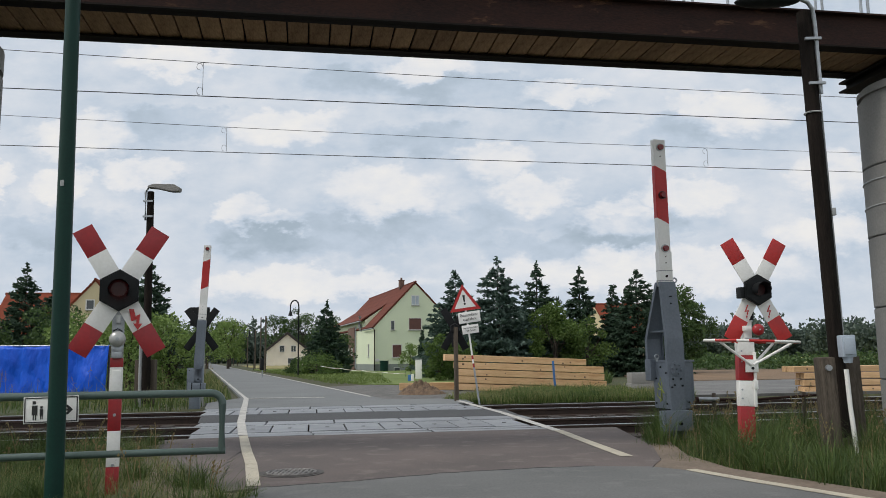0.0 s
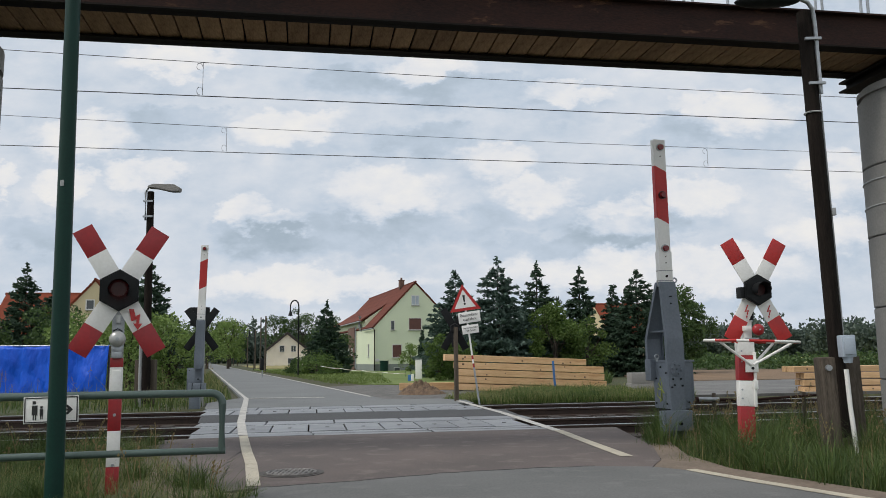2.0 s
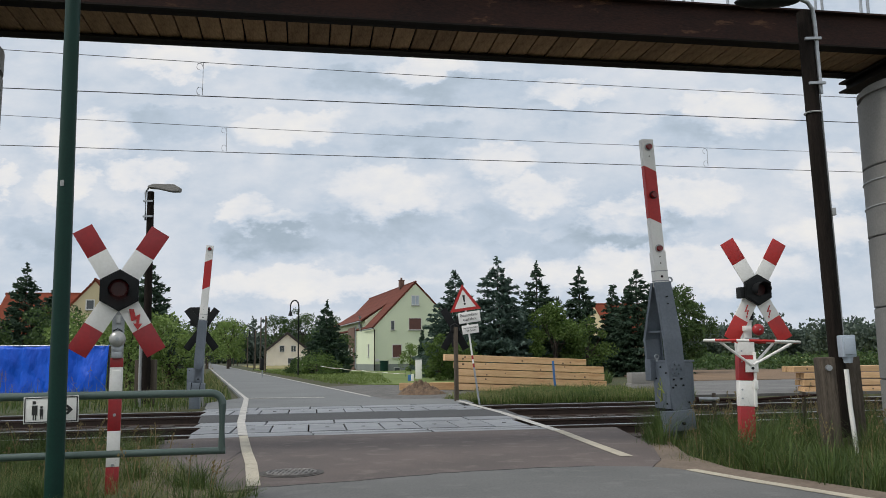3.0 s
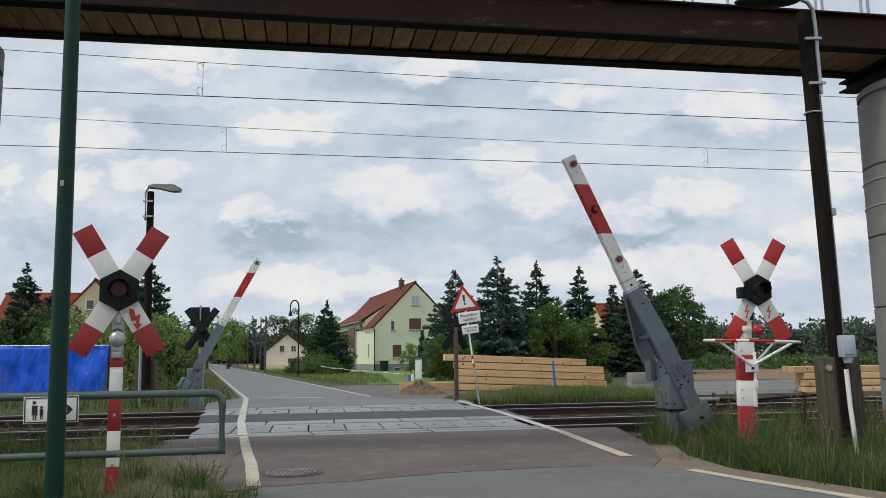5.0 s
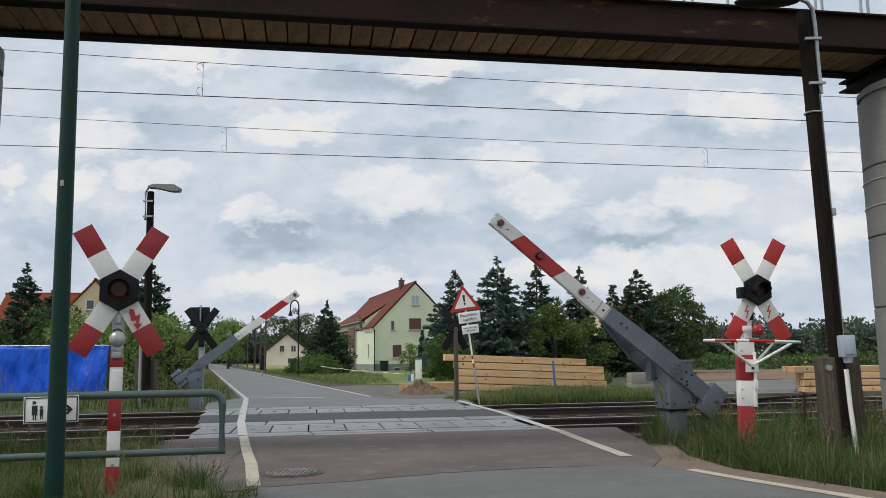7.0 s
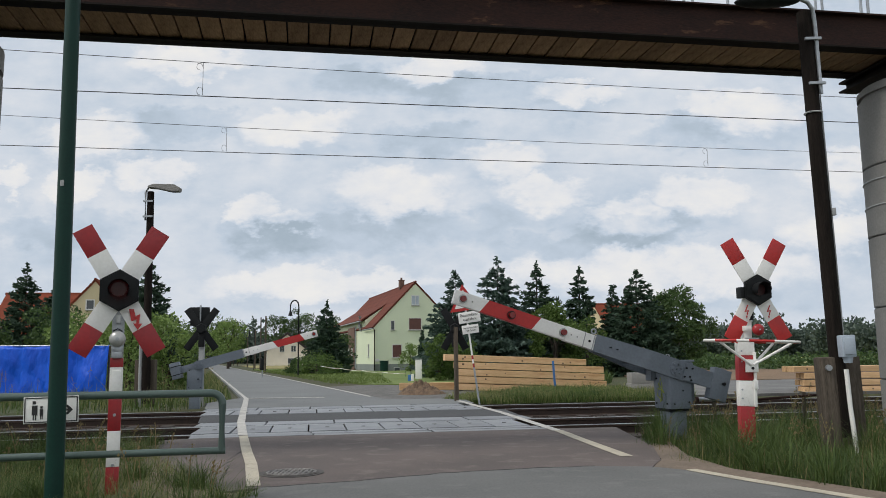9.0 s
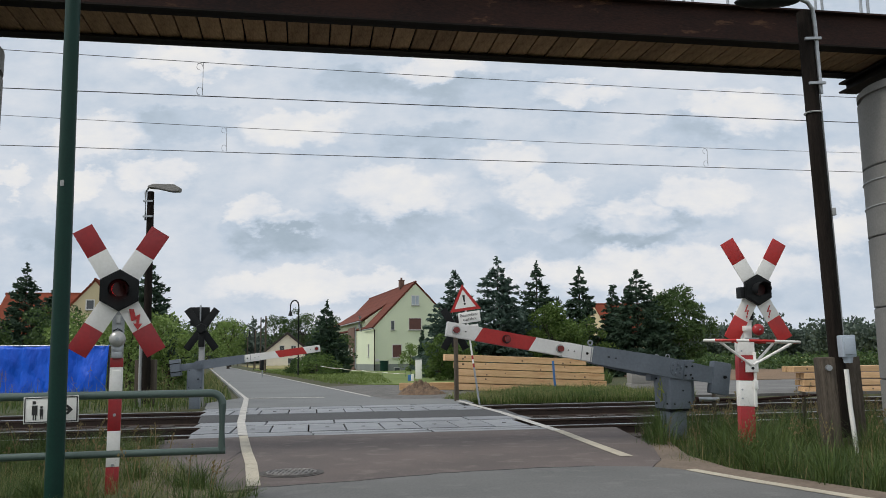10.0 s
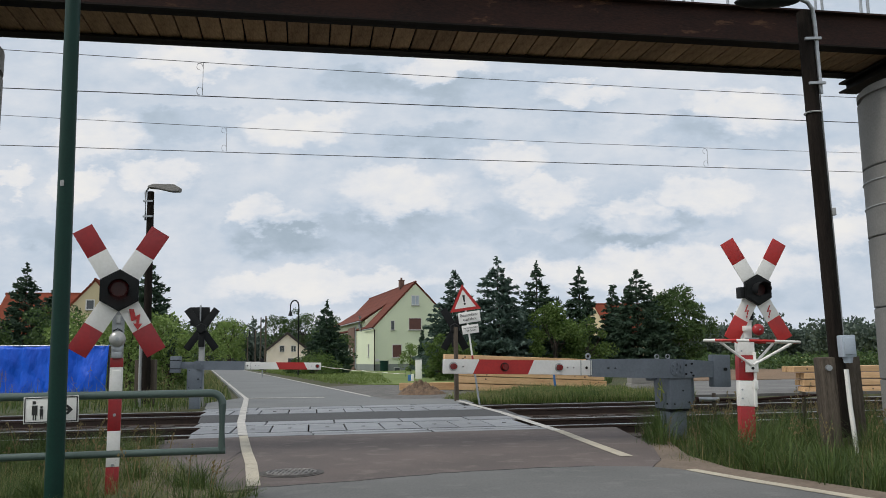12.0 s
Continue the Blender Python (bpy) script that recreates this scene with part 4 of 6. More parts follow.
NEAR_ARM_ROWS = ((0, 89.8), (2.5, 89.8), (2.7, 89.2), (3.0, 86.5), (3.2, 84.4), (4.8, 66.2), (5.0, 64.1), (5.5, 58.4), (6.0, 51.5), (6.5, 43.8), (7.0, 38.6), (7.2, 36.5), (8.8, 19.4), (9.0, 17.5), (9.5, 13.6), (10.0, 9.9), (10.5, 6.9), (11.0, 4.4), (11.5, 2.7), (12.0, 1.4))
FAR_ARM_ROWS = ((0, 87.2), (1.0, 87.2), (1.5, 88.3), (2.5, 88.6), (3.0, 86.2), (3.2, 84.8), (4.8, 64.8), (5.0, 62.0), (5.5, 56.2), (6.0, 50.9), (6.5, 43.1), (7.0, 37.0), (7.2, 35.1), (8.8, 17.2), (9.0, 15.0), (9.5, 11.1), (10.0, 7.5), (10.5, 4.3), (11.0, 2.1), (11.5, 0.1), (12.0, -1.2))


def motions():
    walk(near_arm, [(t, pose(0, 0, NEAR_DIMS["pivot"], 0, a, 0)) for t, a in NEAR_ARM_ROWS])
    walk(far_arm, [(t, pose(0, 0, FAR_DIMS["pivot"], 0, -a, 0)) for t, a in FAR_ARM_ROWS])
    rows = [(0.0, 0)]
    for k in range(12):
        on, off = 0.300 + 0.989 * k, 0.930 + 0.989 * k
        for dt, a in ((on - 0.04, 0), (on - 0.0133, 60), (on + 0.0133, 120), (on + 0.04, 180), (off - 0.04, 180), (off - 0.0133, 240), (off + 0.0133, 300), (off + 0.04, 360)):
            rows.append((dt, a))
    rows.append((12.0, 360))
    walk(lamp_insert, [(t, pose(0, -0.112, 0, 0, 0, a)) for t, a in rows])
    walk(clouds, [(0.0, pose(0, 0, 0, 0, 0, 0.50)), (12.0, pose(0, 0, 0, 0, 0, -0.50))])


# ---------------------------------------------------------------- sky
def build_clouds():
    """The part of the sky before the viewer, far away, with drifting clouds."""
    verts, faces = [], []
    na, ne = 40, 20
    for j in range(ne + 1):
        el = radians(-1.5 + 66.0 * j / ne)
        for i in range(na + 1):
            az = radians(-70 + 140 * i / na)
            verts.append((2400 * math.cos(el) * math.sin(az), 2400 * math.cos(el) * math.cos(az), 2400 * math.sin(el)))
    for j in range(ne):
        for i in range(na):
            a = j * (na + 1) + i
            faces.append((a, a + 1, a + na + 2, a + na + 1))
    m = bpy.data.materials.new("cloudy_sky")
    m.use_nodes = True
    n, l = m.node_tree.nodes, m.node_tree.links
    n.clear()

    def math_(op, a, b=None, c=None):
        q = n.new("ShaderNodeMath")
        q.operation = op
        for k, v in enumerate((a, b, c)):
            if v is None:
                continue
            if isinstance(v, (int, float)):
                q.inputs[k].default_value = v
            else:
                l.new(v, q.inputs[k])
        return q.outputs[0]

    def noise_(vec, scale, detail, rough=0.55):
        q = n.new("ShaderNodeTexNoise")
        q.inputs["Scale"].default_value, q.inputs["Detail"].default_value, q.inputs["Roughness"].default_value = scale, detail, rough
        l.new(vec, q.inputs["Vector"])
        return q

    tc, sx = n.new("ShaderNodeTexCoord"), n.new("ShaderNodeSeparateXYZ")
    l.new(tc.outputs["Object"], sx.inputs[0])
    ny = math_("MAXIMUM", sx.outputs["Y"], 50.0)
    u, w = math_("DIVIDE", sx.outputs["X"], ny), math_("DIVIDE", sx.outputs["Z"], ny)
    cv = n.new("ShaderNodeCombineXYZ")
    l.new(u, cv.inputs[0])
    l.new(math_("MULTIPLY", w, 1.7), cv.inputs[1])
    warp = noise_(cv.outputs[0], 17.0, 9.0, 0.62)
    ws = n.new("ShaderNodeSeparateColor")
    l.new(warp.outputs["Color"], ws.inputs[0])
    uu = math_("MULTIPLY_ADD", math_("SUBTRACT", ws.outputs[0], 0.5), 0.11, u)
    ww = math_("MULTIPLY_ADD", math_("SUBTRACT", ws.outputs[1], 0.5), 0.085, w)

    def blobs(rows, soft):
        total = None
        for cu, cw, ru, rw in rows:
            a = math_("MULTIPLY", math_("SUBTRACT", uu, cu), 0.98 / ru)
            b = math_("MULTIPLY", math_("SUBTRACT", ww, cw), 1 / rw)
            b = math_("MULTIPLY_ADD", math_("MAXIMUM", b, 0.0), 0.6, math_("MULTIPLY", b, 1.0))
            d = math_("ADD", math_("MULTIPLY", a, a), math_("MULTIPLY", b, b))
            r = n.new("ShaderNodeMapRange")
            r.interpolation_type = "SMOOTHSTEP"
            r.inputs[1].default_value, r.inputs[2].default_value = soft, soft * 0.14
            l.new(d, r.inputs[0])
            total = r.outputs[0] if total is None else math_("MAXIMUM", total, r.outputs[0])
        return total

    bright, dark = blobs(BRIGHT, 1.25), blobs(DARK, 1.7)
    under = math_("SUBTRACT", blobs([(a, b - 0.022, c, d) for a, b, c, d in BRIGHT], 1.5), bright)
    under = math_("MAXIMUM", under, 0.0)
    base = noise_(cv.outputs[0], 5.0, 9.0, 0.58)
    fine = noise_(cv.outputs[0], 24.0, 8.0, 0.6)
    f = math_("MULTIPLY_ADD", base.outputs["Fac"], 0.80, 0.045)
    f = math_("MULTIPLY_ADD", math_("SUBTRACT", fine.outputs["Fac"], 0.5), 0.32, f)
    f = math_("MULTIPLY_ADD", math_("MULTIPLY", bright, math_("MULTIPLY_ADD", fine.outputs["Fac"], 1.5, 0.2)), 0.29, f)
    f = math_("MULTIPLY_ADD", dark, -0.17, f)
    f = math_("MULTIPLY_ADD", under, -0.09, f)
    ramp = n.new("ShaderNodeValToRGB")
    el = ramp.color_ramp.elements
    el[0].position, el[0].color = 0.10, (0.38, 0.46, 0.54, 1)
    el[1].position, el[1].color = 0.88, (0.84, 0.83, 0.815, 1)
    for p, c in ((0.32, (0.52, 0.60, 0.70)), (0.48, (0.64, 0.69, 0.76)), (0.64, (0.755, 0.77, 0.80))):
        e = el.new(p)
        e.color = (*c, 1)
    l.new(f, ramp.inputs["Fac"])
    em, out = n.new("ShaderNodeEmission"), n.new("ShaderNodeOutputMaterial")
    l.new(ramp.outputs["Color"], em.inputs["Color"])
    em.inputs["Strength"].default_value = 1.0
    l.new(em.outputs[0], out.inputs["Surface"])
    ob = sheet("backdrop", verts, faces, m, None, "pale blue sky with drifting white and grey clouds", "structure", "sky")
    return ob


BRIGHT = ((-0.451, 0.293, 0.077, 0.039), (-0.19, 0.304, 0.077, 0.028), (-0.553, 0.235, 0.025, 0.021), (-0.47, 0.23, 0.032, 0.028), (-0.369, 0.244, 0.06, 0.032), (-0.253, 0.194, 0.032, 0.028), (-0.21, 0.177, 0.053, 0.02), (-0.067, 0.218, 0.077, 0.042), (0.078, 0.253, 0.049, 0.039), (0.12, 0.215, 0.063, 0.035), (0.234, 0.181, 0.063, 0.032), (0.321, 0.209, 0.063, 0.035), (0.385, 0.316, 0.092, 0.039), (0.168, 0.341, 0.063, 0.021), (0.509, 0.232, 0.056, 0.049), (0.497, 0.159, 0.077, 0.042), (-0.015, 0.378, 0.063, 0.025), (-0.331, 0.394, 0.077, 0.028), (-0.159, 0.103, 0.155, 0.028), (0.259, 0.112, 0.211, 0.042))
DARK = ((-0.11, 0.364, 0.053, 0.035), (0.051, 0.343, 0.092, 0.028), (-0.328, 0.306, 0.092, 0.028), (-0.159, 0.161, 0.113, 0.032), (-0.002, 0.166, 0.085, 0.028), (0.247, 0.163, 0.077, 0.021), (0.304, 0.287, 0.063, 0.025), (-0.502, 0.172, 0.113, 0.028), (0.154, 0.142, 0.113, 0.025), (-0.016, 0.284, 0.063, 0.025))


# ---------------------------------------------------------------- poles, fence, wires
def build_green_pole():
    t = thing("sign_pole", pose(-2.842, 6.0, -0.1, 0, -0.7, 0), "tall dark green painted steel pole", "pole")
    b = B()
    rod(b, (0, 0, 0), (0, 0, 5.6), 0.066, 0.050, seg=28)
    part("shaft", b, GREEN, t)
    b = B()
    box(b, (0.028, 0.004, 0.045), (0.0, -0.0615, 2.55), bevel=0.001)
    part("sticker", b, CONC_LIGHT, t, "small pale torn sticker")


def build_tube_fence():
    t = thing("tube_barrier", pose(-1.80, 6.6, -0.105, 0, 0, 11.5), "low grey-green tubular steel pedestrian barrier", "barrier fence")
    b = B()
    arc = [(-0.09 + 0.09 * math.sin(radians(a)), 0, 0.86 + 0.09 * math.cos(radians(a))) for a in range(0, 91, 15)]
    tube(b, [(-3.6, 0, 0.95), *arc, (0, 0, 0.495)], 0.031, 12)
    part("top_rail", b, RAILGREEN, t)
    b = B()
    tube(b, [(-3.6, 0, 0.495), (0.031, 0, 0.495)], 0.028, 12)
    part("lower_rail", b, RAILGREEN, t)
    b = B()
    rod(b, (-2.9, 0, 0), (-2.9, 0, 0.95), 0.031, seg=12)
    part("post", b, RAILGREEN, t)
    s = thing("pedestrian_sign", pose(-3.03, 6.285, 0.648, 0, -1.5, 8) @ Matrix.Scale(0.82, 4), "white walkers sign plate with black arrow", "road sign")
    b = B()
    box(b, (0.49, 0.006, 0.245), (0, 0, 0.12), bevel=0.002)
    p = part("plate", b, WHITE, s)
    for size, at in (((0.46, 0.004, 0.010), (0, -0.004, 0.232)), ((0.46, 0.004, 0.010), (0, -0.004, 0.010)), ((0.010, 0.004, 0.23), (-0.232, -0.004, 0.121)), ((0.010, 0.004, 0.23), (0.232, -0.004, 0.121))):
        b = B()
        box(b, size, at)
        part("border", b, INK, p, round_=False)
    b = B()
    plate(b, [(0.085, 0.105), (0.085, 0.125), (0.15, 0.125), (0.125, 0.16), (0.15, 0.16), (0.195, 0.115), (0.15, 0.07), (0.125, 0.07), (0.15, 0.105)], -0.006, -0.003)
    part("arrow", b, INK, p, round_=False)
    for x, z, w, h in ((-0.145, 0.12, 0.05, 0.09), (-0.15, 0.19, 0.03, 0.03), (-0.155, 0.055, 0.012, 0.05), (-0.135, 0.055, 0.012, 0.05), (-0.085, 0.10, 0.03, 0.06), (-0.085, 0.145, 0.022, 0.022), (-0.092, 0.055, 0.009, 0.04), (-0.077, 0.055, 0.009, 0.04)):
        b = B()
        box(b, (w, 0.003, h), (x, -0.0045, z), bevel=0.001)
        part("bar", b, INK, p, round_=False)


def build_lamp_pole_near():
    t = thing("street_lamp", pose(4.575, 9.4, -0.1, 0, -1.1, 0), "old dark wooden lamp pole on two wooden stub posts", "street lamp", "street lamps")
    b = B()
    rod(b, (0, 0, 0.25), (0, 0, 5.36), 0.088, 0.084, seg=18)
    part("shaft", b, POLEWOOD, t)
    for x, top in ((-0.14, 1.16), (0.25, 1.16)):
        b = B()
        box(b, (0.19 if x < 0 else 0.17, 0.18, top), (x, 0.02 if x < 0 else 0.22, top / 2), bevel=0.025)
        part("stub_post", b, OLDWOOD, t, "weathered stub post")
    b = B()
    rod(b, (-0.15, -0.06, 1.04), (-0.15, -0.11, 1.04), 0.035, seg=14)
    part("bolt_head", b, STEEL, t)
    b = B()
    tube(b, [(0.09, -0.06, 4.30), (0.09, -0.07, 5.2), (0.07, -0.09, 5.36), (0.0, -0.12, 5.44), (-0.10, -0.16, 5.46), (-0.20, -0.2, 5.45)], 0.024, 10)
    arm = part("lamp_arm", b, STEEL, t)
    for z in (4.42, 4.98):
        b = B()
        box(b, (0.20, 0.03, 0.035), (0.03, -0.115, z), bevel=0.006)
        part("clamp", b, STEEL, arm)
    b = B()
    tube(b, [(0.100 * math.cos(q * 0.5236), 0.100 * math.sin(q * 0.5236), 4.08) for q in range(13)], 0.010, 6)
    part("wire_band", b, CONC_LIGHT, t)
    b = B()
    bmesh.ops.create_uvsphere(b, u_segments=24, v_segments=10, radius=1.0, matrix=Matrix.Translation((-0.52, -0.2, 5.43)) @ Matrix.Diagonal((0.40, 0.13, 0.07, 1)))
    part("luminaire", b, BLACK, t, "dark flat lamp head")
    b = B()
    tube(b, [(0.085, -0.03, 1.4), (0.088, -0.03, 2.4), (0.09, -0.03, 3.3), (0.09, -0.03, 4.3)], 0.009, 6)
    part("cable", b, CONC_LIGHT, t)
    b = B()
    box(b, (0.05, 0.05, 0.09), (0.105, -0.04, 2.86), bevel=0.008)
    part("small_box", b, CONC_LIGHT, t)
    b = B()
    box(b, (0.16, 0.12, 0.25), (0.04, -0.17, 1.28), bevel=0.015)
    jb = part("junction_box", b, PLASTIC, t, "pale grey cable junction box")
    b = B()
    box(b, (0.12, 0.02, 0.19), (0.04, -0.235, 1.28), bevel=0.006)
    part("box_lid", b, PLASTIC, jb)
    b = B()
    rod(b, (0.04, -0.17, 1.09), (0.04, -0.17, 1.16), 0.045, 0.06, seg=12)
    part("gland", b, PLASTIC, jb)
    b = B()
    tube(b, [(0.0, -0.19, 1.02), (0.0, -0.2, 0.6), (0.02, -0.22, 0.0)], 0.026, 10)
    part("conduit", b, WHITE, t, "white plastic cable conduit")


def build_lamp_pole_far():
    t = thing("street_lamp", pose(-7.9, 21.5, -0.19, 0, -0.6, 0), "dark wooden pole with a flat street lamp", "street lamp", "street lamps")
    b = B()
    rod(b, (0, 0, 0.2), (0, 0, 5.9), 0.115, 0.09, seg=14)
    part("shaft", b, POLEWOOD, t)
    for x in (-0.24, 0.10):
        b = B()
        box(b, (0.20, 0.2, 1.35), (x, 0.18, 0.68), bevel=0.02)
        part("stub_post", b, OLDWOOD, t)
    b = B()
    tube(b, [(-0.13, -0.06, 0.1), (-0.13, -0.06, 2.0)], 0.05, 8)
    part("conduit", b, CONC_LIGHT, t)
    b = B()
    tube(b, [(-0.10, -0.08, 5.1), (-0.11, -0.08, 5.88), (-0.02, -0.10, 6.0), (0.22, -0.12, 6.0)], 0.03, 8)
    part("lamp_arm", b, STEEL, t)
    b = B()
    plate(b, [(-0.02, 0.04), (0.14, 0.085), (0.70, 0.06), (0.84, -0.03), (0.83, -0.13), (0.60, -0.13), (0.20, -0.03), (-0.02, -0.01)], -0.26, -0.02)
    bmesh.ops.bevel(b, geom=b.edges[:], offset=0.012, segments=2, affect="EDGES")
    bmesh.ops.translate(b, vec=(0.02, 0, 5.98), verts=b.verts[:])
    part("luminaire", b, CONCRETE, t, "grey flat lamp head")
    for z in (5.2, 5.62):
        part("clamp", box(B(), (0.26, 0.03, 0.05), (-0.03, -0.115, z)), STEEL, t)


def build_wires():
    """Overhead line of each track: carrying cable, contact wire and droppers."""
    for (p, q, sag), (d0, zt), label in (
        ((((-3.6, 12.96), (6.61, 14.71)), ((-3.6, 12.96), (6.61, 14.71)), 0.0), (5.5, 5.977), "overhead contact line above the rails"),
        ((((-4.56, 16.54), (6.34, 18.49)), ((-4.56, 16.54), (6.34, 18.49)), 0.0), (5.5, 5.945), "overhead contact line above the rails")):
        (ax, ay), (bx, by) = p
        t = thing("overhead_line", pose(ax, ay, 5.5), "thin dark " + label + " with droppers", "overhead line", "overhead lines")
        ux, uy = (bx - ax), (by - ay)
        L = math.hypot(ux, uy)
        ux, uy = ux / L, uy / L
        b = B()
        tube(b, [(ux * s, uy * s, -0.02) for s in (-60, 60)], 0.0075, 6)
        part("contact_wire", b, WIRE, t)
        top = zt - d0
        b = B()
        tube(b, [(ux * s, uy * s, top + 0.0007 * (s - 10.7) ** 2) for s in range(-60, 61, 4)], 0.0052, 6)
        part("carrying_cable", b, WIRE, t)
        for s in ((0.0 - 0.38, 9.0, -9.0) if ay < 15 else (0.0, 11.0, -11.0)):
            if ay < 15 and s > 5:
                continue
            b = B()
            zt2 = top + 0.0007 * (s - 10.7) ** 2
            tube(b, [(ux * s, uy * s, 0), (ux * s, uy * s, zt2)], 0.004, 5)
            tube(b, [(ux * s + 0.05 * math.cos(q * 0.7) - 0.05, uy * s, 0.07 + 0.07 * math.sin(q * 0.7)) for q in range(8)], 0.004, 4)
            tube(b, [(ux * s + 0.05 * math.cos(q * 0.7) - 0.06, uy * s, zt2 - 0.07 + 0.06 * math.sin(q * 0.7)) for q in range(8)], 0.004, 4)
            part("dropper", b, WIRE, t)


def text(parent, words, size, at, material):
    c = bpy.data.curves.new("lettering", "FONT")
    c.body, c.size, c.align_x, c.extrude = words, size, "CENTER", 0.001
    c.materials.append(material)
    o = new("lettering", c)
    o.parent = parent
    o.matrix_basis = pose(*at, 90, 0, 0)
    return o


def build_warning_sign():
    t = thing("warning_sign", pose(0.86, 20.6, 0.02, 0, -7.5, 0) @ Matrix.Scale(0.85, 4), "leaning triangular warning sign on a thin striped pole", "road sign")
    for z0, z1, m in ((-0.2, 1.0, STEEL), (1.0, 1.12, RED), (1.12, 1.24, WHITE), (1.24, 1.36, RED), (1.36, 3.0, WHITE)):
        b = B()
        rod(b, (0, 0, z0), (0, 0, z1), 0.03, seg=10)
        part("pole_section", b, m, t)
    tri = lambda s: [(-s * 0.5, 2.72 + (0.9 - s) * 0.289), (s * 0.5, 2.72 + (0.9 - s) * 0.289), (0, 2.72 + (0.9 - s) * 0.289 + s * 0.866)]
    b = B()
    plate(b, tri(0.93), -0.05, -0.04)
    p = part("red_triangle", b, RED_BRIGHT, t, round_=False)
    b = B()
    plate(b, tri(0.64), -0.056, -0.0505)
    part("white_field", b, WHITE, p, round_=False)
    b = B()
    plate(b, [(-0.035, 3.18), (0.035, 3.18), (0.02, 2.97), (-0.02, 2.97)], -0.060, -0.057)
    rod(b, (0, -0.057, 2.915), (0, -0.061, 2.915), 0.033, seg=14)
    part("exclamation_mark", b, INK, p, round_=False)
    b = B()
    box(b, (0.66, 0.01, 0.33), (0.08, -0.045, 2.50), bevel=0.003)
    q = part("plate", b, WHITE, t)
    text(q, "Baustellen-\nausfahrt", 0.125, (0.08, -0.053, 2.53), INK)
    b = B()
    box(b, (0.50, 0.01, 0.26), (0.06, -0.045, 2.14), bevel=0.003)
    q = part("plate", b, WHITE, t)
    text(q, "verschmutzte\nFahrbahn", 0.082, (0.06, -0.053, 2.16), INK)


def build_timber():
    """Stacks of squared timbers."""
    g = "stack of squared timbers"
    rng = random.Random(5)
    cache = {}

    def beam(x, y, z, rz, ry, L, w, h, front=False):
        key = (round(L, 2), w, h)
        if key not in cache:
            b = B()
            box(b, (L, w, h - 0.022), (0, 0, 0), bevel=0.016)
            o = part("squared_timber", b, TIMBER, None, round_=False)
            cache[key] = o.data
        else:
            o = new("squared_timber", cache[key])
        o.matrix_basis = pose(x, y, z, 0, ry, rz)
        if front:
            for _ in range(5):
                q = part("knot", rod(B(), (0, 0.01, 0), (0, -0.004, 0), rng.uniform(0.018, 0.034), seg=9), EARTH, o)
                q.location = (rng.uniform(-0.46, 0.46) * L, -w / 2, rng.uniform(-0.3, 0.3) * h)
        return tagged(o, "fresh yellow squared timber beam in a stack", "timber beam", g)

    rz, ry = 8.0, 2.7
    for row, (x0, x1) in enumerate(((0.35, 5.55), (0.35, 5.65), (0.4, 5.6), (0.32, 5.62), (-0.05, 5.0))):
        for k in range(4):
            L = x1 - x0
            xm = (x0 + x1) / 2
            z = 0.14 + row * 0.245
            beam(xm + rng.uniform(-0.04, 0.04), 28.2 + k * 0.26 + (xm - 2.8) * math.tan(radians(rz)), z - 0.10 - (xm - 2.4) * math.tan(radians(ry)), rz, ry, round(L, 1), 0.24, 0.24, k == 0)
    for row in range(4):
        for k in range(3):
            beam(14.6 + rng.uniform(-0.1, 0.1) - (0.4 if row == 3 else 0), 24.2 + k * 0.26, 0.05 + row * 0.2, 3, 0, 8.0, 0.24, 0.19, k == 0)
    beam(-0.62, 29.0, 0.12, 4, 0, 2.0, 0.3, 0.28)
    b = B()
    box(b, (0.075, 0.05, 1.15), (0, 0, 0.5), bevel=0.01)
    o = part("blue_stake", b, BLUE, None, "blue painted stake before the timber stack")
    o.matrix_basis = pose(3.75, 27.6, -0.1, 0, -3, 0)
    o["category"] = "stake"
    t = thing("concrete_block", pose(6.45, 26.0, -0.1), "two stacked pale concrete blocks in the yard", "concrete block")
    for z, w in ((0.20, 1.15), (0.53, 1.1)):
        b = B()
        box(b, (w, 0.7, 0.335), (0, 0, z - 0.03), bevel=0.02)
        part("block", b, CONCRETE, t)
    # heap of dug earth
    verts, faces = [], []
    n = 40
    for j in range(n + 1):
        for i in range(n + 1):
            x, y = -1.4 + 2.8 * i / n, -0.9 + 1.8 * j / n
            r = math.hypot(x / 1.35, y / 0.85)
            z = 0.62 * max(0.0, 1 - r) ** 0.8 + (0.24 * noise.noise((x * 3, y * 3, 1)) + 0.16 * noise.noise((x * 8, y * 8, 4))) * max(0, 1.1 - r)
            verts.append((x, y, z - 0.02))
    for j in range(n):
        for i in range(n):
            a = j * (n + 1) + i
            faces.append((a, a + 1, a + n + 2, a + n + 1))
    h = sheet("earth_mound", verts, faces, EARTH, None, "heap of dug brown earth beside the road", "", "earth heap")
    h.matrix_basis = pose(-0.72, 25.6, -0.06) @ Matrix.Diagonal((0.62, 0.7, 0.80, 1))


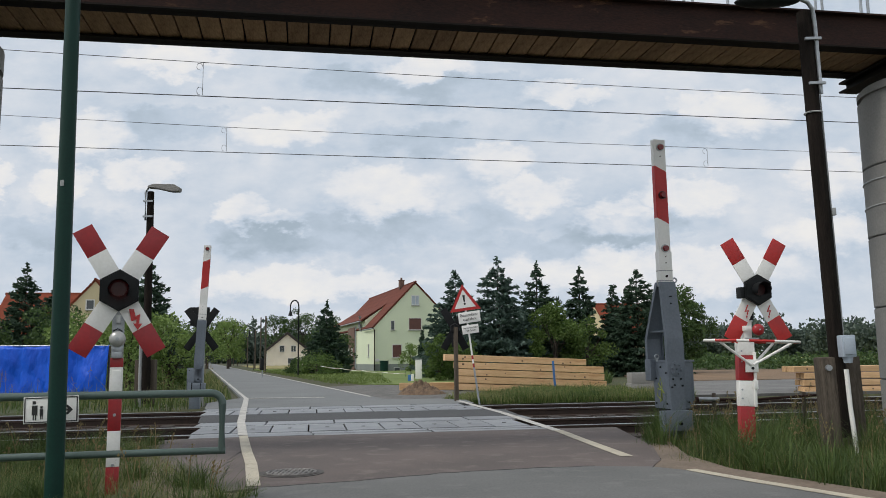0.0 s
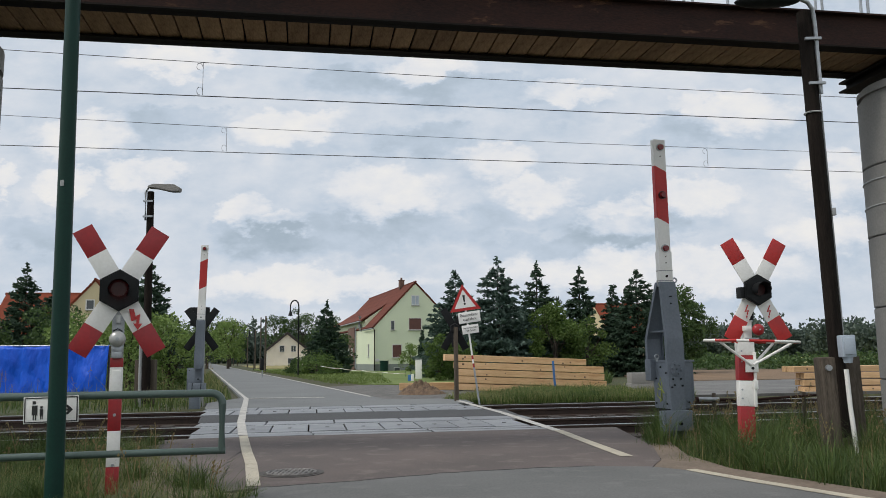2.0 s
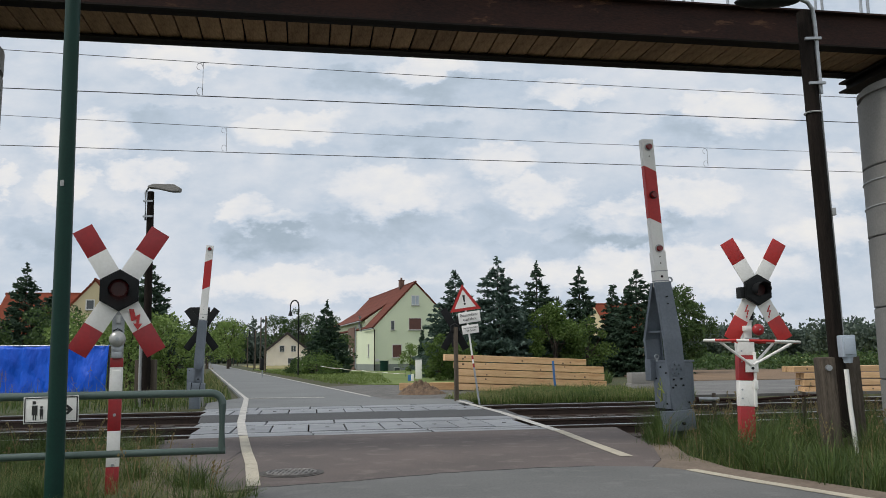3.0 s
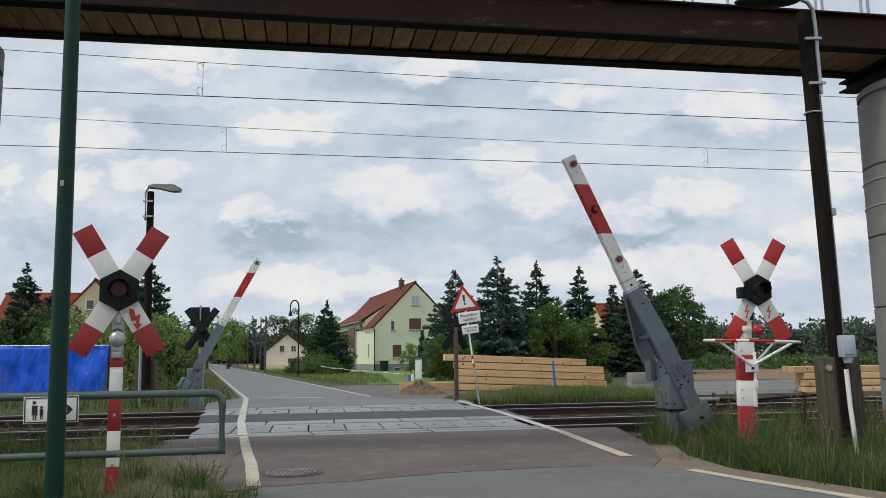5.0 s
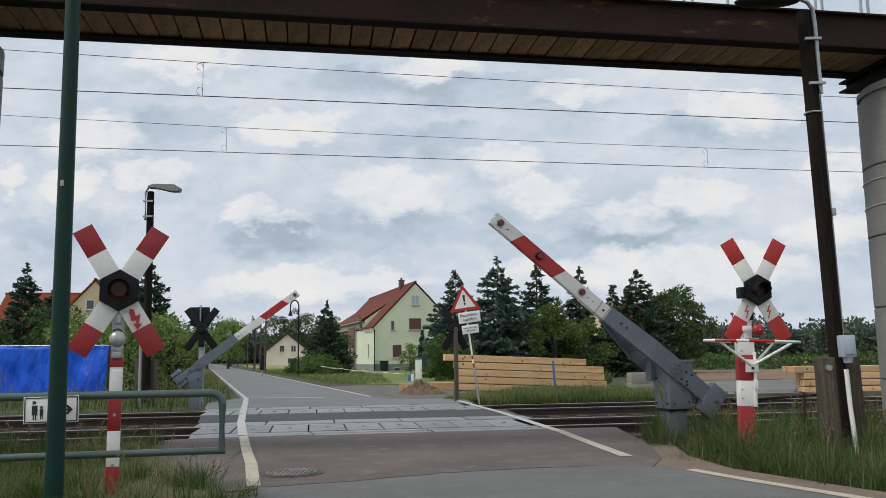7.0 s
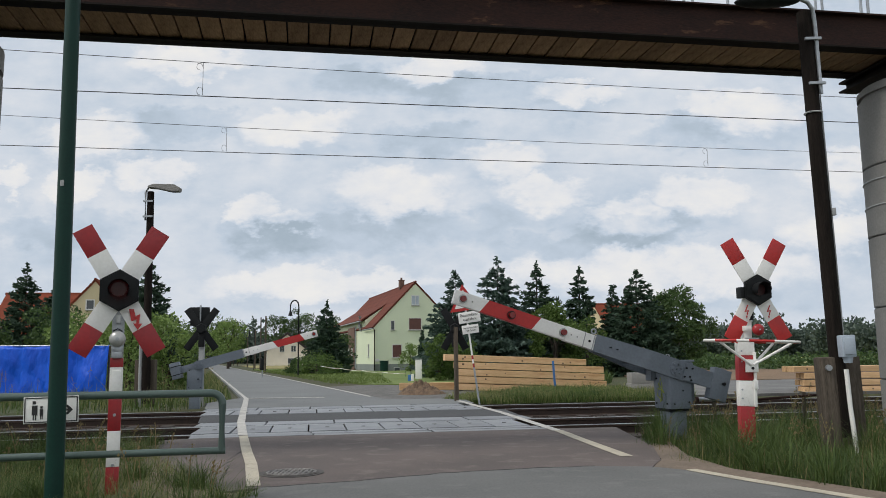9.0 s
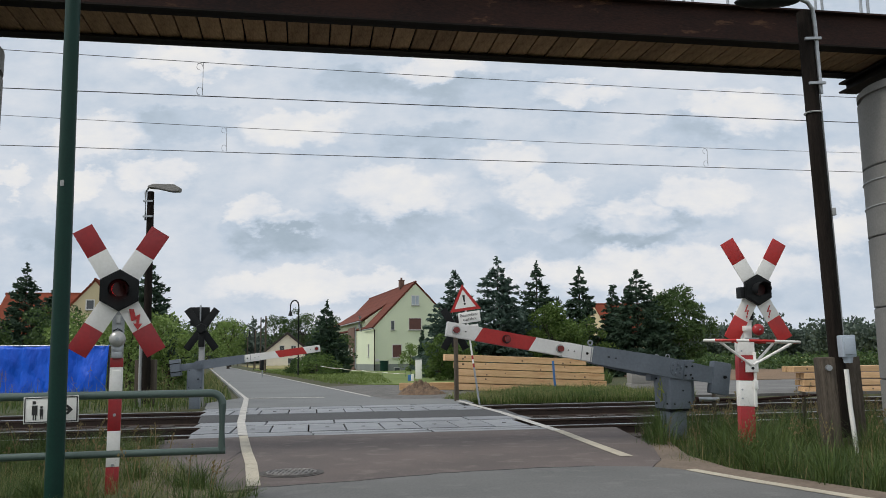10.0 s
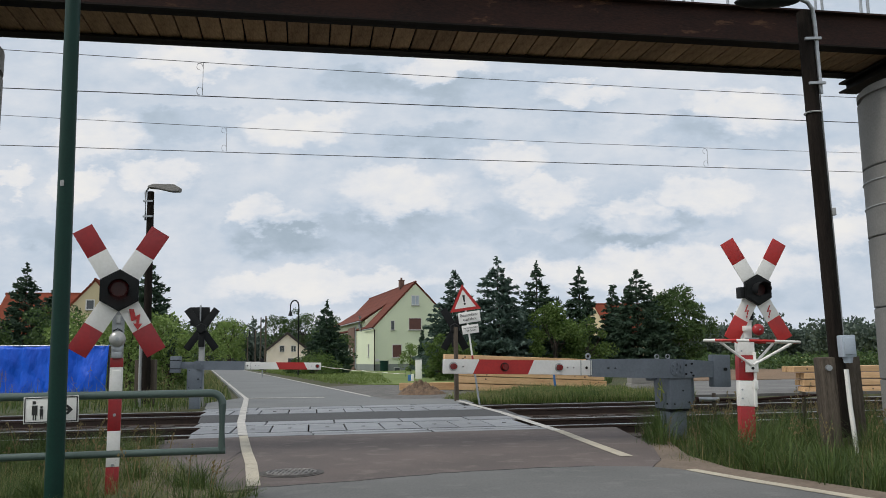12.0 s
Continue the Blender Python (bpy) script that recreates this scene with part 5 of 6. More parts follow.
def build_tarp():
    verts, faces = [], []
    n, m = 60, 14
    for j in range(m + 1):
        for i in range(n + 1):
            x = -4.6 + 4.6 * i / n
            f = j / m
            z = 1.72 * f
            fold = 0.12 * noise.noise((x * 1.6, z * 0.8, 2)) + 0.06 * noise.noise((x * 4.0 + z * 2, z * 1.2, 5)) + 0.06 * math.sin(x * 5 + 2 * noise.noise((x, z, 7))) * (1 - 0.6 * f)
            verts.append((x, fold - 0.12 * (1 - f), z + 0.03 * noise.noise((x * 2, 3, f)) - 0.03 * abs(math.sin(x * 1.9)) * f))
    for j in range(m):
        for i in range(n):
            a = j * (n + 1) + i
            faces.append((a, a + 1, a + n + 2, a + n + 1))
    t = thing("tarpaulin_screen", pose(-10.8, 26.0, -0.05, 0, 0, 2), "creased blue tarpaulin hung as a screen", "tarpaulin")
    o = sheet("sheet", verts, faces, TARP, t)
    md = o.modifiers.new("thick", "SOLIDIFY")
    md.thickness = 0.012
    smooth(o, 60)
    b = B()
    tube(b, [(-4.7, 0.02, 1.73), (0.05, 0.02, 1.70)], 0.02, 6)
    part("top_cord", b, STEEL, t)
    for x in (-4.6, -2.9, -1.4, 0.0):
        b = B()
        rod(b, (x, 0.10, 0), (x, 0.10, 1.72), 0.035, seg=8)
        part("post", b, OLDWOOD, t)


# ---------------------------------------------------------------- houses
def gable_house(name, m, w, length, eave, ridge, wall, tile, label, plinth=0.0, over=0.25, courses=26, roof_eave_l=None):
    """A house whose gable stands in the local x-z plane at y = 0 and which runs back along +y."""
    t = thing(name, m, label, "house", "village houses")
    th = 0.3
    b = B()
    plate(b, [(-w / 2, plinth), (w / 2, plinth), (w / 2, eave), (0, ridge), (-w / 2, eave)], 0, th)
    part("gable_wall", b, wall, t, round_=False)
    b = B()
    plate(b, [(-w / 2, plinth), (w / 2, plinth), (w / 2, eave), (0, ridge), (-w / 2, eave)], length - th, length)
    part("gable_wall", b, wall, t, round_=False)
    for s in (-1, 1):
        b = B()
        box(b, (th, length - 2 * th, eave - plinth), (s * (w / 2 - th / 2), length / 2, (eave + plinth) / 2))
        part("side_wall", b, wall, t, round_=False)
    if plinth:
        b = B()
        box(b, (w + 0.06, length + 0.06, plinth + 0.1), (0, length / 2, plinth / 2 - 0.05))
        part("plinth", b, PLINTH, t, round_=False)
    run = math.hypot(w / 2, ridge - eave)
    slope = math.atan2(ridge - eave, w / 2)
    for s in (-1, 1):
        roof = part("roof", box(B(), (run + over, length + 2 * 0.04, 0.10), (0, 0, 0)), tile, t, round_=False)
        roof.matrix_basis = Matrix.Translation((s * (w / 4 + over * 0.5 * math.cos(slope)), length / 2, (eave + ridge) / 2 - over * 0.5 * math.sin(slope) + 0.08)) @ Euler((0, s * slope, 0)).to_matrix().to_4x4()
        step = (run + over) / courses
        b = B()
        box(b, (step * 1.12, length + 2 * 0.06, 0.035), (0, 0, 0))
        me = None
        for k in range(courses):
            if me is None:
                o = part("tile_course", b, tile, roof, round_=False)
                me = o.data
            else:
                o = new("tile_course", me)
                o.parent = roof
            o.matrix_basis = pose(-(run + over) / 2 + (k + 0.5) * step, 0, 0.085, 0, 4.5 * s * s if s > 0 else -4.5, 0)
    b = B()
    tube(b, [(0, -0.15, ridge + 0.17), (0, length + 0.15, ridge + 0.17)], 0.11, 8)
    part("ridge_tiles", b, tile, t)
    return t


def window(t, x, z, w, h, fill, y=0.0, frame=FRAMEWHITE, side=None, cross=True, rim=0.08):
    """A window on the gable (or, with side, on a long wall)."""
    me = bpy.data.meshes.new("window")
    b = B()
    for sx, sz, cx, cz in ((w + 2 * rim, rim, 0, h / 2 + rim / 2), (w + 2 * rim, rim, 0, -h / 2 - rim / 2), (rim, h, -w / 2 - rim / 2, 0), (rim, h, w / 2 + rim / 2, 0)):
        box(b, (sx, 0.045, sz), (cx, 0.005, cz))
    if cross:
        box(b, (0.05, 0.05, h), (0, -0.012, 0))
    b.to_mesh(me)
    b.free()
    me.materials.append(frame)
    o = new("window", me)
    o.parent = t
    o.matrix_basis = pose(x, y - 0.03, z) if side is None else pose(side, y, z, 0, 0, -90)
    part("pane", box(B(), (w, 0.03, h), (0, 0.005, 0)), fill, o, round_=False)
    part("sill", box(B(), (w + 0.16, 0.14, 0.05), (0, -0.06, -h / 2 - rim - 0.02)), CONC_LIGHT, o, round_=False)
    return o


def build_houses():
    ang = math.degrees(math.atan2(0.287, 0.958))
    # pale green house; its gable's left corner stands at (-6.62, 76)
    w = 8.14
    c, s = math.cos(radians(ang)), math.sin(radians(ang))
    t = gable_house("green_house", pose(-6.617 + w / 2 * c, 76 + w / 2 * s, -0.05, 0, 0, ang), w, 22.0, 4.12, 8.33, GREENWALL, ROOFTILE, "pale green rendered house with red tiled gable roof", 0.68, over=0.12)
    window(t, -0.02, 6.72, 0.66, 0.82, PLASTIC, rim=0.07)
    window(t, -0.06, 4.45, 1.16, 1.06, SHUTTER, cross=False, rim=0.05)
    window(t, -2.26, 4.32, 0.28, 0.80, GLASS, cross=False, rim=0.04)
    window(t, -1.84, 1.90, 0.84, 1.12, SHUTTER, cross=False, rim=0.05)
    window(t, -1.86, 0.20, 0.52, 0.26, GLASS, cross=False, y=-0.03, rim=0.04)
    window(t, 0, 2.0, 0.45, 1.15, GLASS, y=2.4, side=-w / 2 - 0.03, rim=0.05)
    part("meter_box", box(B(), (0.34, 0.12, 0.26), (-3.75, -0.05, 1.05), bevel=0.02), FRAMEWHITE, t)
    ch = part("chimney", box(B(), (0.5, 0.5, 0.85), (-0.25, 4.6, 8.62), bevel=0.02), BRICKBROWN, t)
    part("chimney_cap", box(B(), (0.58, 0.58, 0.07), (-0.25, 4.6, 9.07)), BRICKBROWN, ch, round_=False)
    part("chimney_pot", rod(B(), (-0.25, 4.6, 9.10), (-0.25, 4.6, 9.35), 0.12, 0.10, seg=10), BRICKBROWN, ch)
    b = B()
    tube(b, [(-w / 2 + 0.05, -0.10, 0.1), (-w / 2 + 0.05, -0.10, 3.9), (-w / 2 - 0.18, -0.02, 4.1)], 0.055, 8)
    part("downpipe", b, DARKSTEEL, t)
    # behind the front room the roof is lifted on one side and meets a higher wall
    y0, y1 = 4.6, 22.05
    xe, ze, xt, zt = -w / 2 - 0.35, 4.90, -2.0, 6.42
    b = B()
    plate(b, [(-w / 2 + 0.02, 4.12), (-w / 2 + 0.02, ze + 0.1), (xt, zt)], y0 - 0.12, y0 + 0.2)
    part("cheek_wall", b, GREENWALL, t, round_=False)
    part("raised_wall", box(B(), (0.3, y1 - y0 - 0.4, 0.85), (-w / 2 + 0.14, (y0 + y1) / 2 + 0.15, 4.53)), GREENWALL, t, round_=False)
    b = B()
    plate(b, [(xe, ze), (xt, zt + 0.06), (xt + 0.2, zt + 0.30), (xe, ze + 0.13)], y0 - 0.08, y1)
    rear = part("rear_roof", b, ROOFTILE, t, round_=False)
    run, slope = math.hypot(xt - xe, zt - ze), math.degrees(math.atan2(zt - ze, xt - xe))
    tile = None
    for k in range(11):
        f = (k + 0.5) / 11
        if tile is None:
            o = part("tile_course", box(B(), (run / 11 * 1.15, y1 - y0 + 0.1, 0.04)), ROOFTILE, rear, round_=False)
            tile = o.data
        else:
            o = new("tile_course", tile)
            o.parent = rear
        o.matrix_basis = pose(xe + (xt - xe) * f, (y1 + y0 - 0.08) / 2, ze + (zt - ze) * f + 0.16, 0, -slope - 4, 0)
    part("bay_wall", box(B(), (0.4, 3.6, 4.5), (-w / 2 - 0.05, 10.9, 2.25), bevel=0.02), BRICKBROWN, t)
    for yy in (10.2, 11.7):
        window(t, 0, 1.7, 0.6, 1.1, GLASS, y=yy, side=-w / 2 - 0.28, rim=0.06)
    part("side_cladding", box(B(), (0.5, 8.8, 3.9), (-w / 2 - 0.10, 17.4, 1.95)), DARKSTEEL, t, round_=False)
    part("gutter", tube(B(), [(xe - 0.06, y0 - 0.1, ze + 0.02), (xe - 0.06, y1, ze + 0.02)], 0.07, 8), STEEL, t)
    part("gutter", tube(B(), [(-w / 2 - 0.2, -0.12, 4.02), (-w / 2 - 0.2, y0, 4.02)], 0.06, 8), STEEL, t)
    part("downpipe", tube(B(), [(-w / 2 - 0.12, 8.9, 0.2), (-w / 2 - 0.12, 8.9, 4.5)], 0.07, 8), STEEL, t)
    part("flue", tube(B(), [(-w / 2 - 0.05, 6.0, 4.0), (-w / 2 - 0.25, 6.0, 4.6), (-w / 2 - 0.2, 6.0, 5.5)], 0.16, 10), STEEL, t, "bright metal flue pipe")
    # small pale house by the road
    t = gable_house("small_house", pose(-33.4, 172, -0.05, 0, 0, 14), 8.4, 10, 3.4, 6.8, PALEWALL, DARKTILE, "small beige house with a dark gable roof", 0.0, over=0.5, courses=12)
    for sd in (-1, 1):
        b = B()
        plate(b, [(sd * 4.75, 2.75), (sd * 4.75, 3.30), (0, 7.20), (0, 6.60)], -0.30, -0.05)
        part("verge_board", b, DARKTILE, t, round_=False)
    window(t, -1.1, 3.6, 0.9, 1.2, GLASS)
    window(t, 1.3, 3.6, 0.9, 1.2, GLASS)
    window(t, 1.0, 1.0, 1.6, 1.1, GLASS)
    # cream house with orange roof behind the conifers
    t = gable_house("cream_house", pose(-27.0, 62, -0.05, 0, 0, 14), 6.6, 9, 3.6, 7.4, CREAM, ORANGETILE, "cream rendered house with an orange-red tiled roof", 0.4, courses=14)
    window(t, -0.3, 5.6, 0.5, 0.65, GLASS, cross=False)
    window(t, -1.6, 3.4, 0.5, 0.8, GLASS)
    part("chimney", box(B(), (0.5, 0.5, 0.9), (0.35, 2.2, 7.6), bevel=0.02), BRICKBROWN, t)
    t2 = gable_house("cream_house", pose(-28.6, 66, -0.05, 0, 0, 100), 8.0, 6.8, 3.3, 6.6, CREAM, ORANGETILE, "long cream house wing with an orange-red tiled roof", 0.4, courses=14)
    # orange roofed house behind the spruces
    t = gable_house("roofed_house", pose(14.6, 78, -0.05, 0, 0, -76), 7.0, 6, 3.0, 6.0, CREAM, ORANGETILE, "house with orange-red roof hidden behind spruces", 0.4, courses=14)


DARKTILE = mat("dark_roof_tile", (0.045, 0.036, 0.036), 0.8, scale=1, bump=0.2)


def build_street_furniture():
    for x, y, h in ((-10.47, 58, 5.52), (-24.0, 102, 5.4)):
        t = thing("street_lamp", pose(x, y, -0.1), "dark curved street lamp with hanging shade", "street lamp", "curved street lamps")
        b = B()
        tube(b, [(0, 0, 0), (0, 0, h - 0.5), *[(-0.30 + 0.30 * math.cos(radians(a)), 0, h - 0.45 + 0.42 * math.sin(radians(a))) for a in range(0, 181, 20)], (-0.60, 0, h - 0.75)], 0.05, 8)
        part("shaft", b, BLACK, t)
        b = B()
        rod(b, (-0.60, 0, h - 1.15), (-0.60, 0, h - 0.75), 0.17, 0.05, seg=12)
        part("shade", b, BLACK, t)
    for x, y, h in ((-22.5, 99, 6.5), (-29, 124, 6.0), (-36, 148, 6.0), (-46, 180, 6.2), (-56, 215, 6.2), (-17.7, 80, 5.6), (-66, 250, 6)):
        t = thing("telegraph_pole", pose(x, y, -0.1), "grey wooden telegraph pole beside the road", "telegraph pole", "telegraph poles")
        part("shaft", rod(B(), (0, 0, 0), (0, 0, h), 0.10, 0.075, seg=8), OLDWOOD, t)
    t = thing("cable_cabinet", pose(-1.40, 44, -0.1), "slim white cable cabinet beside the drive", "utility cabinet")
    part("case", box(B(), (0.36, 0.30, 1.15), (0, 0, 0.57), bevel=0.03), WHITE, t)
    part("cap", box(B(), (0.40, 0.34, 0.05), (0, 0, 1.17), bevel=0.015), CONC_LIGHT, t)
    t = thing("marker_post", pose(-1.66, 40, -0.1), "short white and blue marker post beside the drive", "marker post")
    part("stem", box(B(), (0.30, 0.2, 0.42), (0, 0, 0.21), bevel=0.02), BLUE, t)
    part("cap", box(B(), (0.14, 0.22, 0.46), (0.08, -0.02, 0.23), bevel=0.02), WHITE, t)
    t = thing("notice_board", pose(-12.6, 56, -0.1), "small dark notice board on a post", "notice board")
    part("board", box(B(), (0.26, 0.08, 0.8), (0, 0, 0.95), bevel=0.01), BLACK, t)
    part("post", rod(B(), (0, 0.06, 0), (0, 0.06, 0.7), 0.04, seg=8), STEEL, t)
    t = thing("rain_barrel", pose(-5.6, 75.2, -0.1), "dark green rain barrel beside the house", "barrel")
    part("body", rod(B(), (0, 0, 0), (0, 0, 1.0), 0.38, 0.42, seg=16), GREEN, t)
    part("lid", rod(B(), (0, 0, 1.0), (0, 0, 1.06), 0.44, seg=16), GREEN, t)
    # low wire fence with a white band in front of the lawn
    t = thing("garden_fence", pose(0, 0, -0.1), "thin garden fence strung with pale barrier tape", "fence")
    pts = [(-8.84, 58, 0.77), (-7.2, 56, 0.60), (-5.5, 54, 0.47), (-4.0, 52, 0.38), (-2.39, 50, 0.32)]
    for x, y, z in pts:
        part("post", rod(B(), (x, y, 0), (x, y, max(0.45, z + 0.05)), 0.018, seg=6), GREEN, t)
    for i, ((ax, ay, az), (bx, by, bz)) in enumerate(zip(pts, pts[1:])):
        for k in range(4):
            f, g = k / 4, (k + 1) / 4
            b = B()
            tube(b, [(ax + (bx - ax) * q, ay + (by - ay) * q, az + (bz - az) * q - 0.05 * math.sin(math.pi * q)) for q in (f, (f + g) / 2, g)], 0.020, 5)
            part("band_section", b, LINE_DIRTY if k % 2 else WHITE, t)


def build_signal_wire():
    """A rusty pipe that leads from the barrier along short stakes."""
    t = thing("signal_pipe", pose(3.83, 12.3, 0.44), "thin rusty signal pipe laid along short stakes", "pipe")
    part("pipe", tube(B(), [(0, 0, 0), (0.22, 0, -0.005), (0.8, 0.02, -0.02), (1.58, 0.0, 0.03), (2.4, -0.02, 0.08)], 0.020, 8), RUST, t)
    part("sleeve", rod(B(), (-0.03, 0, 0), (0.30, 0, -0.005), 0.030, seg=10), STEEL, t)
    part("sleeve_end", rod(B(), (-0.05, 0, 0), (-0.01, 0, 0), 0.040, seg=10), RUST, t)
    for x, h in ((0.24, 0.48), (1.60, 0.52)):
        part("stake", box(B(), (0.05, 0.05, h + 0.1), (x, 0.045, -h / 2 + 0.04), bevel=0.008), OLDWOOD, t)


# ---------------------------------------------------------------- plants
def leaf_cloud(points, size, rng, flat=0.0, down=0.0, aspect=0.55):
    """Small pointed leaves, one at each point with its outward direction."""
    P = np.array([p for p, _ in points])
    D = np.array([d for _, d in points])
    n = len(P)
    D = D + rng.normal(0, 0.55, (n, 3))
    D[:, 2] -= down
    D /= np.linalg.norm(D, axis=1)[:, None] + 1e-9
    S = np.cross(D, rng.normal(0, 1, (n, 3)))
    S /= np.linalg.norm(S, axis=1)[:, None] + 1e-9
    L = size * rng.uniform(0.6, 1.35, n)[:, None]
    a, b = P - D * L * 0.5, P + D * L * 0.5
    c, d = P + S * L * aspect * 0.5, P - S * L * aspect * 0.5
    V = np.stack([a, c, b, d], 1).reshape(-1, 3)
    F = np.arange(4 * n).reshape(-1, 4)
    return V, F


def raw(name, V, F, material, parent=None, label="", kind="", category=""):
    me = bpy.data.meshes.new(name)
    me.vertices.add(len(V))
    me.vertices.foreach_set("co", np.asarray(V, dtype=np.float32).ravel())
    k = F.shape[1]
    me.loops.add(F.size)
    me.loops.foreach_set("vertex_index", F.astype(np.int32).ravel())
    me.polygons.add(len(F))
    me.polygons.foreach_set("loop_start", np.arange(0, F.size, k, dtype=np.int32))
    me.update(calc_edges=True)
    me.validate()
    me.materials.append(material)
    ob = new(name, me)
    if parent is not None:
        ob.parent = parent
    return tagged(ob, label, category, kind=kind)


def spruce(seed, h, r, material, dens=1.0, bare=0.04):
    """Spruce: whorls of drooping boughs that thin to an uneven top."""
    rng = np.random.default_rng(seed)
    t = thing("spruce_tree", pose(0, 0, -0.1), "dense dark green spruce with drooping boughs", "conifer", "conifers")
    b = B()
    rod(b, (0, 0, 0), (0, 0, h * 0.98), 0.022 * h, 0.01, seg=8)
    part("trunk", b, BARK, t)
    pts = []
    z = bare * h
    while z < h:
        f = z / h
        reach = r * (1 - f) ** 0.80 * (0.85 + 0.15 * min(1.0, f * 8)) + 0.06
        k = max(4, int(9 * (1 - f) + 4))
        off = rng.uniform(0, 6.28)
        for i in range(k):
            a = off + 6.2832 * i / k + rng.normal(0, 0.2)
            L = reach * rng.uniform(0.62, 1.12)
            zz = z + rng.normal(0, 0.02 * h)
            n = max(6, int(26 * L * dens))
            for q in range(n):
                s = rng.uniform(0.12, 1.0) ** 0.7
                sp = 0.20 * L * (1.15 - s)
                x = L * s
                y = rng.normal(0, sp + 0.03)
                dz = -0.28 * L * s + 0.22 * L * s * s - abs(y) * 0.25 + rng.normal(0, 0.05)
                pts.append(((x * math.cos(a) - y * math.sin(a), x * math.sin(a) + y * math.cos(a), max(0.1, zz + dz)), (math.cos(a + 1.2 * y), math.sin(a + 1.2 * y), 0.12)))
        z += h * 0.030 * rng.uniform(0.8, 1.3) * (1.0 if f < 0.8 else 1.35)
    for i in range(14):
        pts.append(((rng.normal(0, 0.03), rng.normal(0, 0.03), h * (0.93 + 0.075 * i / 14)), (rng.normal(0, 0.3), rng.normal(0, 0.3), 1)))
    V, F = leaf_cloud(pts, 0.27, rng, down=0.15, aspect=0.42)
    raw("crown", V, F, material, t)
    return t


def broadleaf(seed, h, r, material, leaf=0.16, count=5200, name="leafy_tree", label="broad-leaved tree with an uneven green crown", low=0.22):
    rng = np.random.default_rng(seed)
    t = thing(name, pose(0, 0, -0.1), label, "bush" if "bush" in name else "tree", "bushes" if "bush" in name else "trees")
    b = B()
    bush = "bush" in name
    low = 0.10 if bush else low
    rod(b, (0, 0, 0), (0, 0, h * 0.55), 0.03 * h + 0.02, 0.014 * h, seg=8)
    ends = []
    for i in range(16):
        a, z0 = rng.uniform(0, 6.28), h * rng.uniform(0.18 if bush else 0.3, 0.55)
        q = Vector((r * rng.uniform(0.35, 0.8) * math.cos(a), r * rng.uniform(0.35, 0.8) * math.sin(a), h * rng.uniform(low + 0.05, 0.9)))
        rod(b, (0, 0, min(z0, q.z)), q, 0.009 * h, 0.004 * h, seg=5, caps=False)
        ends.append(q)
    part("trunk", b, BARK, t)
    for i in range(22):
        a = rng.uniform(0, 6.28)
        f = rng.uniform(low, 0.97)
        rr = r * math.sqrt(max(0.05, 1 - ((f - 0.52) / 0.5) ** 2)) * rng.uniform(0.35, 0.95)
        ends.append(Vector((rr * math.cos(a), rr * math.sin(a), h * f)))
    pts = []
    per = count // len(ends)
    for e in ends:
        cr = r * rng.uniform(0.20, 0.40)
        dirs = rng.normal(0, 1, (per, 3))
        dirs /= np.linalg.norm(dirs, axis=1)[:, None]
        rad = cr * rng.uniform(0.35, 1.0, per) ** 0.5 * rng.uniform(0.8, 1.15, per)
        for d, q in zip(dirs, rad):
            p = (e.x + d[0] * q, e.y + d[1] * q, max(0.08, e.z + d[2] * q * 0.8))
            pts.append((p, d))
    V, F = leaf_cloud(pts, leaf, rng, down=0.2, aspect=0.6)
    raw("crown", V, F, material, t)
    return t


def place(proto, x, y, rz=0, s=1.0):
    return copy_thing(proto, pose(x, y, -0.1, 0, 0, rz) @ Matrix.Scale(s, 4))


def put(t, x, y, rz=0):
    t.matrix_basis = pose(x, y, -0.1, 0, 0, rz)
    return t


